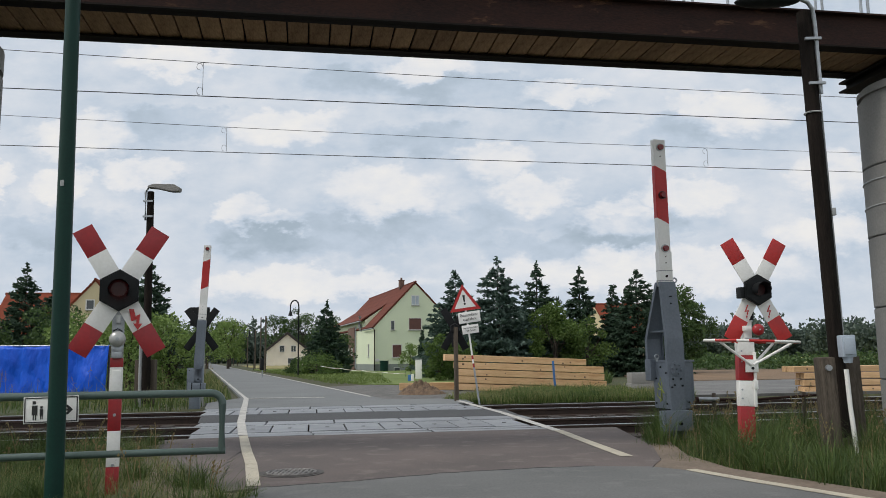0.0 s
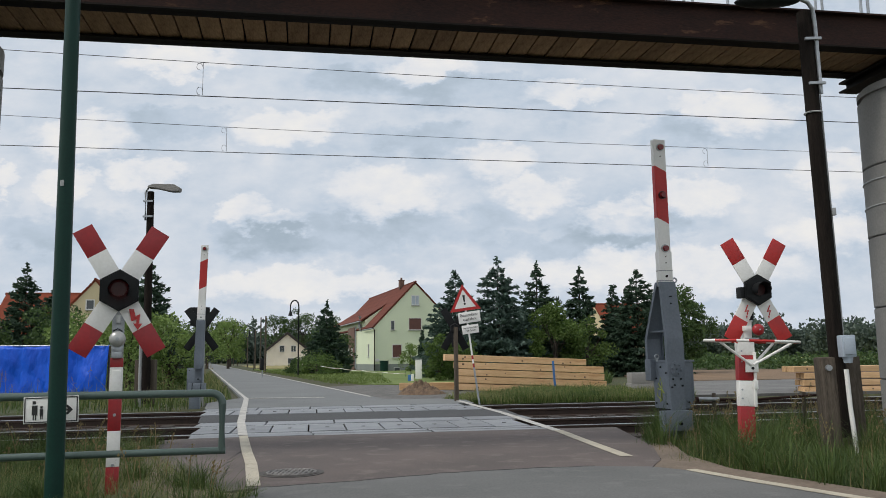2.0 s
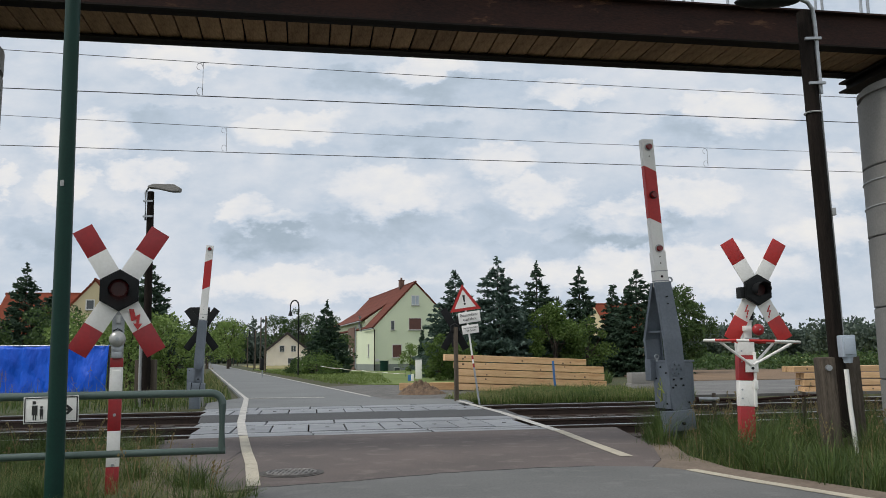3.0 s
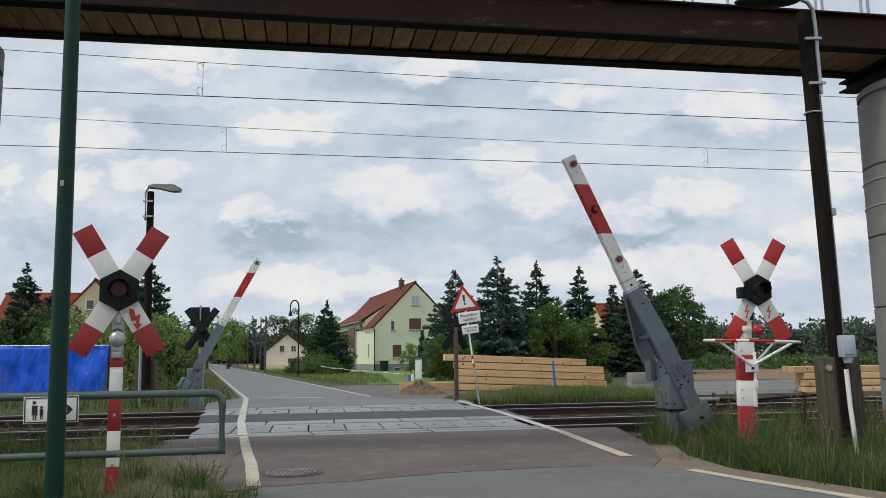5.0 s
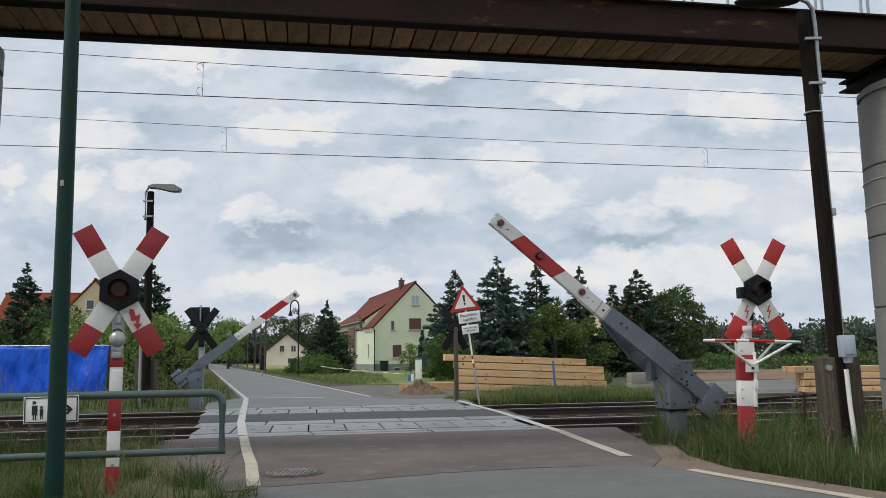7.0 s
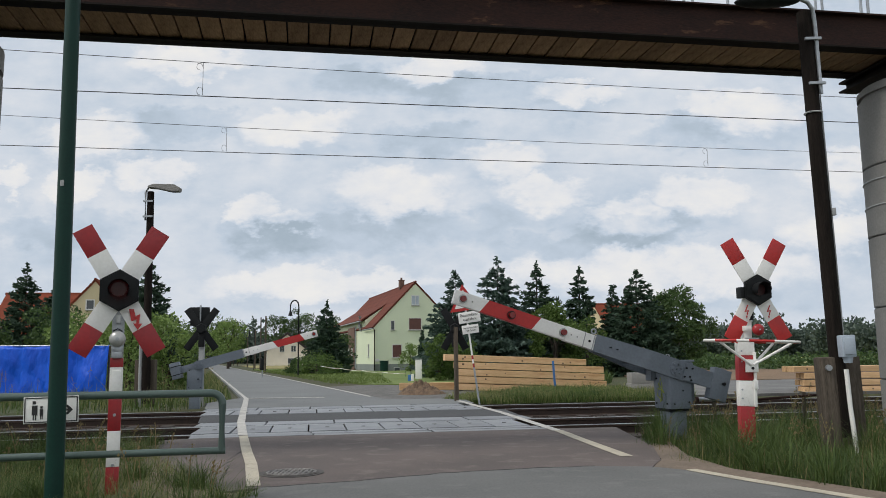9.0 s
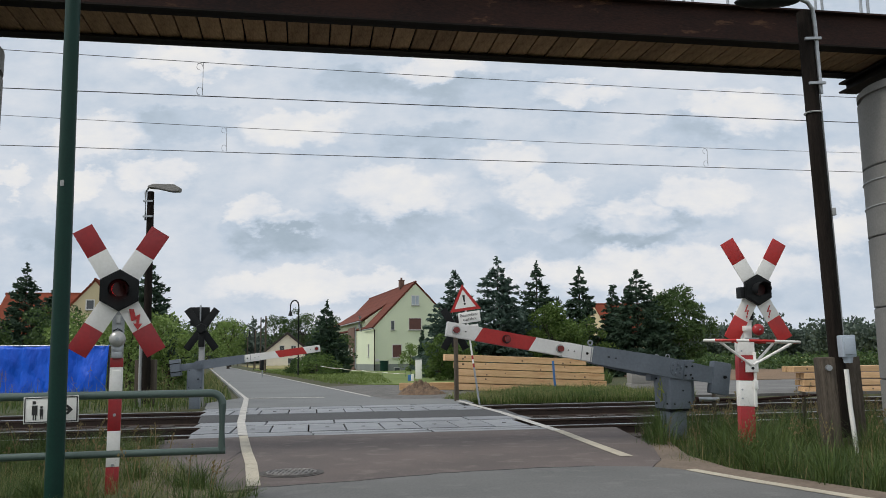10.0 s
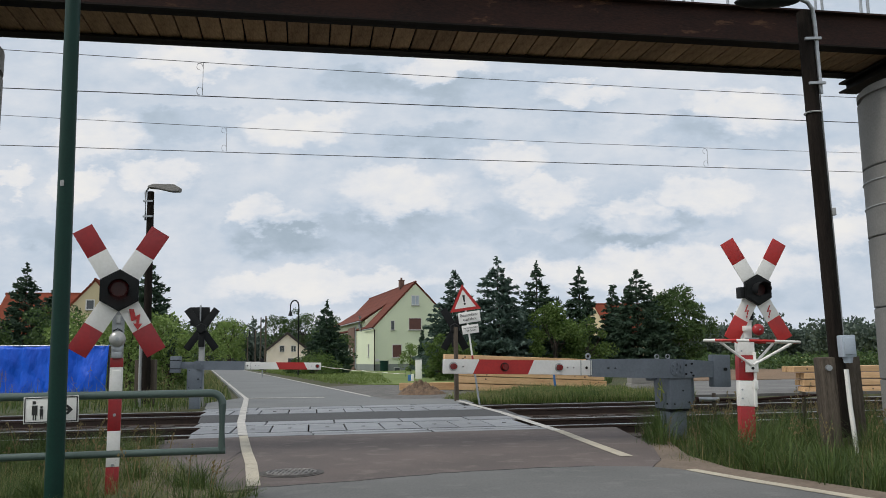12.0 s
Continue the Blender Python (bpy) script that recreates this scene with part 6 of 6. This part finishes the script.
def build_trees():
    put(spruce(1, 6.4, 2.9, SPRUCE, 1.5), 0.7, 48.0, 10)
    put(spruce(2, 7.0, 3.3, SPRUCE, 1.7), 3.1, 46.0, 40)
    put(spruce(3, 6.9, 2.8, SPRUCE_DARK, 1.5), 5.75, 49.5, 70)
    put(spruce(4, 6.6, 2.0, SPRUCE_DARK, 1.6), 8.3, 49.0, 120)
    put(spruce(5, 5.6, 1.6, SPRUCE_DARK, 1.5), 10.65, 50.5, 20)
    put(spruce(6, 6.4, 3.3, SPRUCE_DARK, 1.6), 11.8, 49.0, 200)
    put(spruce(7, 5.0, 1.5, SPRUCE_DARK), 7.4, 52.0, 50)
    put(broadleaf(8, 5.2, 2.3, LEAF_DARK, 0.19, 11000), 14.6, 50.5)
    put(broadleaf(9, 4.0, 1.7, LEAF, 0.15, 9000, "bush", "tall light green garden bush"), 6.2, 45.0)
    put(broadleaf(10, 3.2, 1.5, LEAF, 0.14, 4600, "bush", "tall light green garden bush"), 8.0, 45.5, 80)
    put(broadleaf(11, 2.3, 0.9, LEAF, 0.12, 4200, "bush", "leafy green bush beside the timber stack"), -0.25, 40.0)
    put(broadleaf(12, 2.2, 1.1, LEAF, 0.12, 3600, "bush", "leafy green bush beside the timber stack"), 0.75, 40.5, 60)
    put(spruce(13, 3.6, 0.55, SPRUCE_DARK, 1.6, 0.02), -1.9, 70.0)
    put(broadleaf(14, 2.6, 1.0, LEAF_LIGHT, 0.12, 2600, "bush", "light green shrub at the house wall"), -3.0, 71.0)
    # left of the road
    put(spruce(15, 6.8, 2.5, SPRUCE_DARK, 1.6), -24.0, 46.0)
    put(spruce(16, 5.7, 2.3, SPRUCE_DARK, 1.6), -23.0, 47.5, 90)
    put(spruce(17, 6.3, 2.6, SPRUCE_DARK, 1.5), -15.35, 42.0, 30)
    put(broadleaf(18, 3.6, 1.7, LEAF_LIGHT, 0.15, 5200, "bush", "dense green bush beside the lamp pole"), -13.6, 34.0)
    put(broadleaf(19, 3.0, 1.6, LEAF_LIGHT, 0.13, 5200, "bush", "dense green bush beside the lamp pole"), -11.1, 28.5, 45)
    put(broadleaf(20, 2.9, 1.3, LEAF_LIGHT, 0.13, 4200, "bush", "dense green bush beside the lamp pole"), -10.5, 31.0, 130)
    put(broadleaf(21, 3.9, 2.0, LEAF_DARK, 0.16, 5200, "bush", "dark green bush behind the blue screen"), -19.2, 40.0)
    put(broadleaf(22, 3.4, 1.9, LEAF_DARK, 0.16, 4600, "bush", "dark green bush behind the blue screen"), -21.9, 38.0, 70)
    put(broadleaf(23, 3.2, 1.8, LEAF_LIGHT, 0.15, 4200, "bush", "dark green bush behind the blue screen"), -16.6, 36.5, 20)
    # further down the road
    put(spruce(24, 5.9, 2.4, SPRUCE_DARK, 1.6), -9.6, 66.0, 15)
    put(broadleaf(25, 3.4, 1.8, LEAF_DARK, 0.18, 3600, "bush", "dark hedge bush before the house"), -9.3, 70.0)
    put(broadleaf(26, 1.3, 1.2, LEAF_DARK, 0.15, 3200, "bush", "dark hedge bush before the house"), -11.3, 64.0, 40)
    put(broadleaf(27, 1.6, 1.9, LEAF, 0.13, 2600, "bush", "low round garden bush"), -9.8, 62.0, 80)
    put(broadleaf(28, 7.0, 3.0, LEAF_LIGHT, 0.26, 5200), -31.5, 118)
    put(broadleaf(29, 8.0, 3.6, LEAF, 0.28, 5200), -37.5, 128, 50)
    put(broadleaf(30, 9.5, 3.6, LEAF_DARK, 0.32, 5200), -45.5, 172, 20)
    put(broadleaf(31, 12.5, 4.2, LEAF_DARK, 0.36, 5200), -42.0, 205, 70)
    put(broadleaf(32, 14.0, 5.0, LEAF_DARK, 0.38, 5600), -36.0, 205, 10)
    put(broadleaf(33, 13.0, 4.6, LEAF_DARK, 0.38, 5200), -30.5, 212, 160)
    put(broadleaf(34, 8.5, 5.0, LEAF_DARK, 0.36, 5200), -27.0, 192, 100)
    put(broadleaf(35, 7.5, 4.0, LEAF_DARK, 0.32, 5200), -20.5, 150, 30)
    put(broadleaf(36, 9.0, 4.6, LEAF, 0.32, 5200), -52.0, 165, 60)


def build_far_wood():
    """The wood on the horizon and far trees beyond the road's end."""
    rng = np.random.default_rng(77)
    allV, allF = [], []
    base = 0
    for i in range(620):
        az = rng.uniform(-40, 42)
        d = rng.uniform(330, 430)
        tall = rng.uniform(9, 14) if rng.uniform() > 0.12 else rng.uniform(15, 21)
        x, y = d * math.sin(radians(az)), d * math.cos(radians(az))
        if -21 < az < -14 and d < 380:
            tall *= 0.6
        n = 260
        dirs = rng.normal(0, 1, (n, 3))
        dirs /= np.linalg.norm(dirs, axis=1)[:, None]
        rad = rng.uniform(0.1, 1.0, n)[:, None] ** 0.6
        w = tall * rng.uniform(0.28, 0.5)
        c = dirs * rad * np.array([w, w, tall * 0.52]) + np.array([x, y, tall * 0.5])
        V, F = leaf_cloud([(tuple(p), tuple(q)) for p, q in zip(c, dirs)], 1.7, rng, aspect=0.75)
        V[:, 2] = np.maximum(V[:, 2], 0.0)
        allV.append(V)
        allF.append(F + base)
        base += len(V)
    raw("wood_belt", np.concatenate(allV), np.concatenate(allF), HAZE_LEAF, None, "hazy blue-green belt of trees on the horizon", "stuff", "wood")
    # bushes and tall crop edge before the field
    allV, allF, base = [], [], 0
    for i in range(420):
        x, y = rng.uniform(11, 110), rng.uniform(59, 80)
        h = rng.uniform(0.7, 1.45)
        n = 90
        dirs = rng.normal(0, 1, (n, 3))
        dirs /= np.linalg.norm(dirs, axis=1)[:, None]
        c = dirs * rng.uniform(0.4, 1.0, n)[:, None] * np.array([1.6, 1.2, h * 0.6]) + np.array([x, y, h * 0.5])
        V, F = leaf_cloud([(tuple(p), tuple(q)) for p, q in zip(c, dirs)], 0.30, rng, aspect=0.5)
        V[:, 2] = np.maximum(V[:, 2], -0.05)
        allV.append(V)
        allF.append(F + base)
        base += len(V)
    raw("field_hedge", np.concatenate(allV), np.concatenate(allF), LEAF_DARK, None, "low green hedge growth at the edge of the field", "stuff", "hedge")


def blades(name, n, where, hmin, hmax, width, material, label, seed, lean=0.35, clump=1.0):
    """Grass: tapering bent blades, three joints each."""
    rng = np.random.default_rng(seed)
    pts = []
    while len(pts) < n:
        q = where(rng)
        if q is not None:
            pts.append(q)
    P = np.array(pts)
    h = rng.uniform(hmin, hmax, n) * P[:, 2] * rng.uniform(0.55, 1.0, n)
    a = rng.uniform(0, 6.2832, n)
    D = np.stack([np.cos(a), np.sin(a)], 1)
    S = np.stack([-np.sin(a + rng.normal(0, 0.8, n)), np.cos(a)], 1)
    bend = h * rng.uniform(0.05, lean * 2, n)
    w = width * rng.uniform(0.6, 1.3, n)
    base = P[:, 3]
    V = np.zeros((n, 5, 3))
    for k, (f, ws) in enumerate(((0.0, 1.0), (0.0, -1.0), (0.55, 0.75), (0.55, -0.75), (1.0, 0.0))):
        off = D * (bend * f * f)[:, None] + S * (w * 0.5 * ws)[:, None]
        V[:, k, 0] = P[:, 0] + off[:, 0]
        V[:, k, 1] = P[:, 1] + off[:, 1]
        V[:, k, 2] = base + h * f * (1 - 0.15 * f * (bend / np.maximum(h, 1e-3)))
    i = np.arange(n)[:, None] * 5
    F = np.concatenate([i + np.array([[0, 1, 3]]), i + np.array([[0, 3, 2]]), i + np.array([[2, 3, 4]])], 0)
    return raw(name, V.reshape(-1, 3), F, material, None, label, "stuff", "grass")


def seed_heads(n, where, hmin, hmax, label, seed):
    """Thin bent stalks, each with a loose tuft of seeds at its tip."""
    rng = np.random.default_rng(seed)
    verts, faces = [], []
    while n > 0:
        q = where(rng)
        if q is None:
            continue
        n -= 1
        x, y, k, z0 = q
        h, a = rng.uniform(hmin, hmax) * (0.7 + 0.3 * min(1.0, k)), rng.uniform(0, 6.2832)
        bend, w = h * rng.uniform(0.05, 0.30), 0.0035
        pts = [(x + math.cos(a) * bend * f * f, y + math.sin(a) * bend * f * f, z0 + h * f) for f in (0, 0.4, 0.75, 1.0)]
        i = len(verts)
        for px, py, pz in pts:
            verts += [(px - w, py, pz), (px + w, py + w, pz)]
        faces += [(i + 2 * j, i + 2 * j + 1, i + 2 * j + 3, i + 2 * j + 2) for j in range(3)]
        for _ in range(26):
            f = rng.uniform(0.74, 1.04)
            r = 0.035 * (1.06 - f) / 0.3 + 0.004
            c = (x + math.cos(a) * bend * f * f + rng.normal(0, r), y + math.sin(a) * bend * f * f + rng.normal(0, r), z0 + h * f)
            s, i = rng.uniform(0.006, 0.013), len(verts)
            d = rng.normal(0, 1, 3)
            verts += [(c[0], c[1], c[2] - s), (c[0] + d[0] * s * 0.5, c[1] + d[1] * s * 0.5, c[2]), (c[0], c[1], c[2] + s * 1.3), (c[0] - d[0] * s * 0.5, c[1] - d[1] * s * 0.5, c[2])]
            faces.append((i, i + 1, i + 2, i + 3))
    return sheet("seed_heads", verts, faces, STALK, None, label, "stuff", "grass")


def inside(poly, x, y):
    r, j = False, len(poly) - 1
    for i in range(len(poly)):
        (xi, yi), (xj, yj) = poly[i], poly[j]
        if (yi > y) != (yj > y) and x < (xj - xi) * (y - yi) / (yj - yi) + xi:
            r = not r
        j = i
    return r


def region(poly, patch=0.0, scale=1.2, base=-0.09, low=()):
    """Random places inside an outline; low: a line towards which the growth gets shorter."""
    xs, ys = [p[0] for p in poly], [p[1] for p in poly]

    def near(x, y):
        best = 9.0
        for (ax, ay), (bx, by) in zip(low, low[1:]):
            f = max(0.0, min(1.0, ((x - ax) * (bx - ax) + (y - ay) * (by - ay)) / ((bx - ax) ** 2 + (by - ay) ** 2)))
            best = min(best, math.hypot(x - ax - f * (bx - ax), y - ay - f * (by - ay)))
        return best

    def draw(rng):
        x, y = rng.uniform(min(xs), max(xs)), rng.uniform(min(ys), max(ys))
        if not inside(poly, x, y):
            return None
        f = 0.5 + 0.5 * noise.noise((x * scale, y * scale, 3.3))
        if f < patch * rng.uniform(0.6, 1.4):
            return None
        g = 0.5 + 0.5 * noise.noise((x * scale * 3.1, y * scale * 3.1, 8.1))
        k = 1.0
        if low:
            d = near(x, y)
            if d < 0.30 and rng.uniform() > 0.15 + 2.4 * d:
                return None
            k = min(1.0, 0.30 + 0.9 * d)
        return (x, y, k * (0.28 + 0.75 * f * f + 0.5 * g * g), base)
    return draw


RIGHT_VERGE = [(2.35, 8.75), (2.68, 8.25), (2.95, 7.55), (3.4, 6.85), (4.9, 4.0), (9, 4), (9.5, 13.4), tr(3.0, -0.9), (2.75, 11.6), (2.5, 9.6)]
LEFT_VERGE = [(-2.0, 5.6), (-1.62, 6.3), (-1.58, 7.0), (-1.95, 7.05), (-2.55, 8.1), (-3.3, 9.5), (-3.85, 10.9), tr(-4.3, -0.95), tr(-12, -0.95), (-10, 4.5)]
FAR_LEFT = [tr(-5.2, 7.7), (-6.25, 24.0), far(-6.4, 24.5, 8), far(-6.5, 24.5, 40), (-30, 44), (-28, 20), tr(-20, 7.7)]
FAR_RIGHT = [(0.9, 21.2), (-0.1, 22.4), (1.6, 24.8), (3, 27.7), (6.2, 27.0), (6.4, 24.0), (6.9, 22.6), tr(8.2, 7.8), tr(2.6, 7.7)]
FAR_MID = [(1.0, 30.5), (5.5, 30), (7.6, 37), (11, 60), (12, 74), (9, 64), (6, 46)]
ROADSIDE = [far(-0.9, 23.2, 14), far(1.5, 23.2, 13), far(6.5, 23.2, 40), far(3, 23.2, 75), far(-0.9, 23.2, 75)]


def build_grass():
    edge = ((2.75, 11.6), (2.5, 9.6), (2.35, 8.75), (2.68, 8.25), (2.95, 7.55), (3.4, 6.85), (4.9, 4.0))
    blades("verge_grass", 66000, region(RIGHT_VERGE, 0.3, low=edge), 0.16, 0.60, 0.0058, GRASS, "tall green grass on the verge", 1, lean=0.7)
    blades("verge_grass", 11000, region(RIGHT_VERGE, 0.38, 2.0, low=edge), 0.25, 0.72, 0.0048, GRASS_PALE, "pale seeding grass on the verge", 2, lean=0.5)
    blades("verge_grass", 12000, region(RIGHT_VERGE, 0.45, 0.9, low=edge), 0.10, 0.34, 0.016, GRASS_BLUE, "dark broad weed leaves on the verge", 21, lean=0.9)
    blades("verge_grass", 46000, region(LEFT_VERGE, 0.3), 0.12, 0.42, 0.0062, GRASS, "green grass beside the tubular barrier", 3, lean=0.7)
    blades("verge_grass", 24000, region(LEFT_VERGE, 0.38, 2.0), 0.18, 0.55, 0.005, GRASS_PALE, "pale seeding grass beside the barrier", 4, lean=0.5)
    seed_heads(260, region(RIGHT_VERGE, 0.45, 1.6, low=edge), 0.45, 0.80, "nodding pale grass seed heads on the verge", 51)
    seed_heads(150, region(LEFT_VERGE, 0.45, 1.6), 0.35, 0.62, "nodding pale grass seed heads beside the barrier", 52)
    seed_heads(160, region(FAR_LEFT, 0.3, 0.9), 0.7, 1.25, "tall seeding grass beyond the railway", 53)
    rng = random.Random(31)
    for poly, count, hi, seed in ((RIGHT_VERGE, 120, 0.75, 40), (LEFT_VERGE, 90, 0.50, 140)):
        spots = []
        while len(spots) < count:
            x, y = rng.uniform(-7, 8), rng.uniform(5.5, 12.8)
            if inside(poly, x, y):
                spots.append((x, y, rng.uniform(0.10, 0.26), rng.uniform(0.6, 1.2)))

        def tuft(q, spots=spots):
            x, y, r, k = spots[int(q.integers(len(spots)))]
            a, d = q.uniform(0, 6.2832), abs(q.normal(0, 0.5)) * r
            return (x + d * math.cos(a), y + d * math.sin(a), k, -0.09)
        blades("grass_tussocks", count * 170, tuft, 0.22, hi, 0.0062, GRASS, "dense tussocks of tall green grass on the verge", seed, lean=0.6)
    blades("meadow_grass", 34000, region(FAR_LEFT, 0.1, 0.6), 0.3, 0.9, 0.02, GRASS, "long green grass beyond the railway", 5)
    blades("meadow_grass", 12000, region(FAR_LEFT, 0.4, 0.9), 0.5, 1.15, 0.014, GRASS_PALE, "pale long grass beyond the railway", 6)
    blades("meadow_grass", 22000, region(FAR_RIGHT, 0.1, 0.6), 0.18, 0.52, 0.020, GRASS, "long green grass before the timber stack", 7)
    blades("meadow_grass", 12000, region(FAR_RIGHT, 0.15, 0.8), 0.22, 0.60, 0.016, GRASS_LAWN, "fresh green grass before the timber stack", 22, lean=0.5)
    blades("meadow_grass", 8000, region(FAR_RIGHT, 0.4, 0.9), 0.3, 0.65, 0.013, GRASS_PALE, "pale long grass before the timber stack", 8)
    blades("meadow_grass", 14000, region(FAR_MID, 0.25, 0.3), 0.4, 1.0, 0.05, GRASS, "rough green growth behind the yard", 9)
    blades("lawn_grass", 15000, region(ROADSIDE, 0.1, 0.3, 0.0), 0.10, 0.28, 0.03, GRASS_LAWN, "short green grass at the roadside", 10)
    blades("dry_stalks", 1100, region(RIGHT_VERGE, 0.5, 2.0), 0.35, 0.75, 0.005, STALK, "dry brown grass stalks on the verge", 11, lean=0.15)
    blades("dry_stalks", 500, region(LEFT_VERGE, 0.5, 2.0), 0.40, 0.70, 0.005, STALK, "dry brown grass stalks beside the barrier", 12, lean=0.15)


# ---------------------------------------------------------------- assembly
build_ground()
build_road()
build_fields()
clouds = build_clouds()
build_bridge()
lamp_insert = build_signal_left()
build_signal_right()
near_arm = build_barrier(pose(3.109, 11.45, -0.12, 0, 0, 15.5), -1, NEAR_DIMS, "grey and white half barrier with red beam band")
far_arm = build_barrier(pose(-6.229, 20.6, -0.10, 0, 0, 11.0), 1, FAR_DIMS, "grey and white half barrier beside the village road")
build_signal_back(-6.44, 21.4, 6, 1.31, 1.95, True, "black-backed crossbuck signal beyond the railway tracks", 36.0)
build_signal_back(0.28, 21.3, 6, 1.20, 1.86, False, "black-backed crossbuck on a weathered wooden post", 29.5)
build_green_pole()
build_tube_fence()
build_lamp_pole_near()
build_lamp_pole_far()
build_wires()
build_warning_sign()
build_timber()
build_tarp()
build_houses()
build_street_furniture()
build_signal_wire()
build_trees()
build_far_wood()
build_grass()
for v, lab in ((0.0, "railway track with rusty rails on dark sleepers"), (4.4, "railway track with rusty rails on dark sleepers")):
    build_track(v, lab)
build_stones()
build_crossing()
motions()
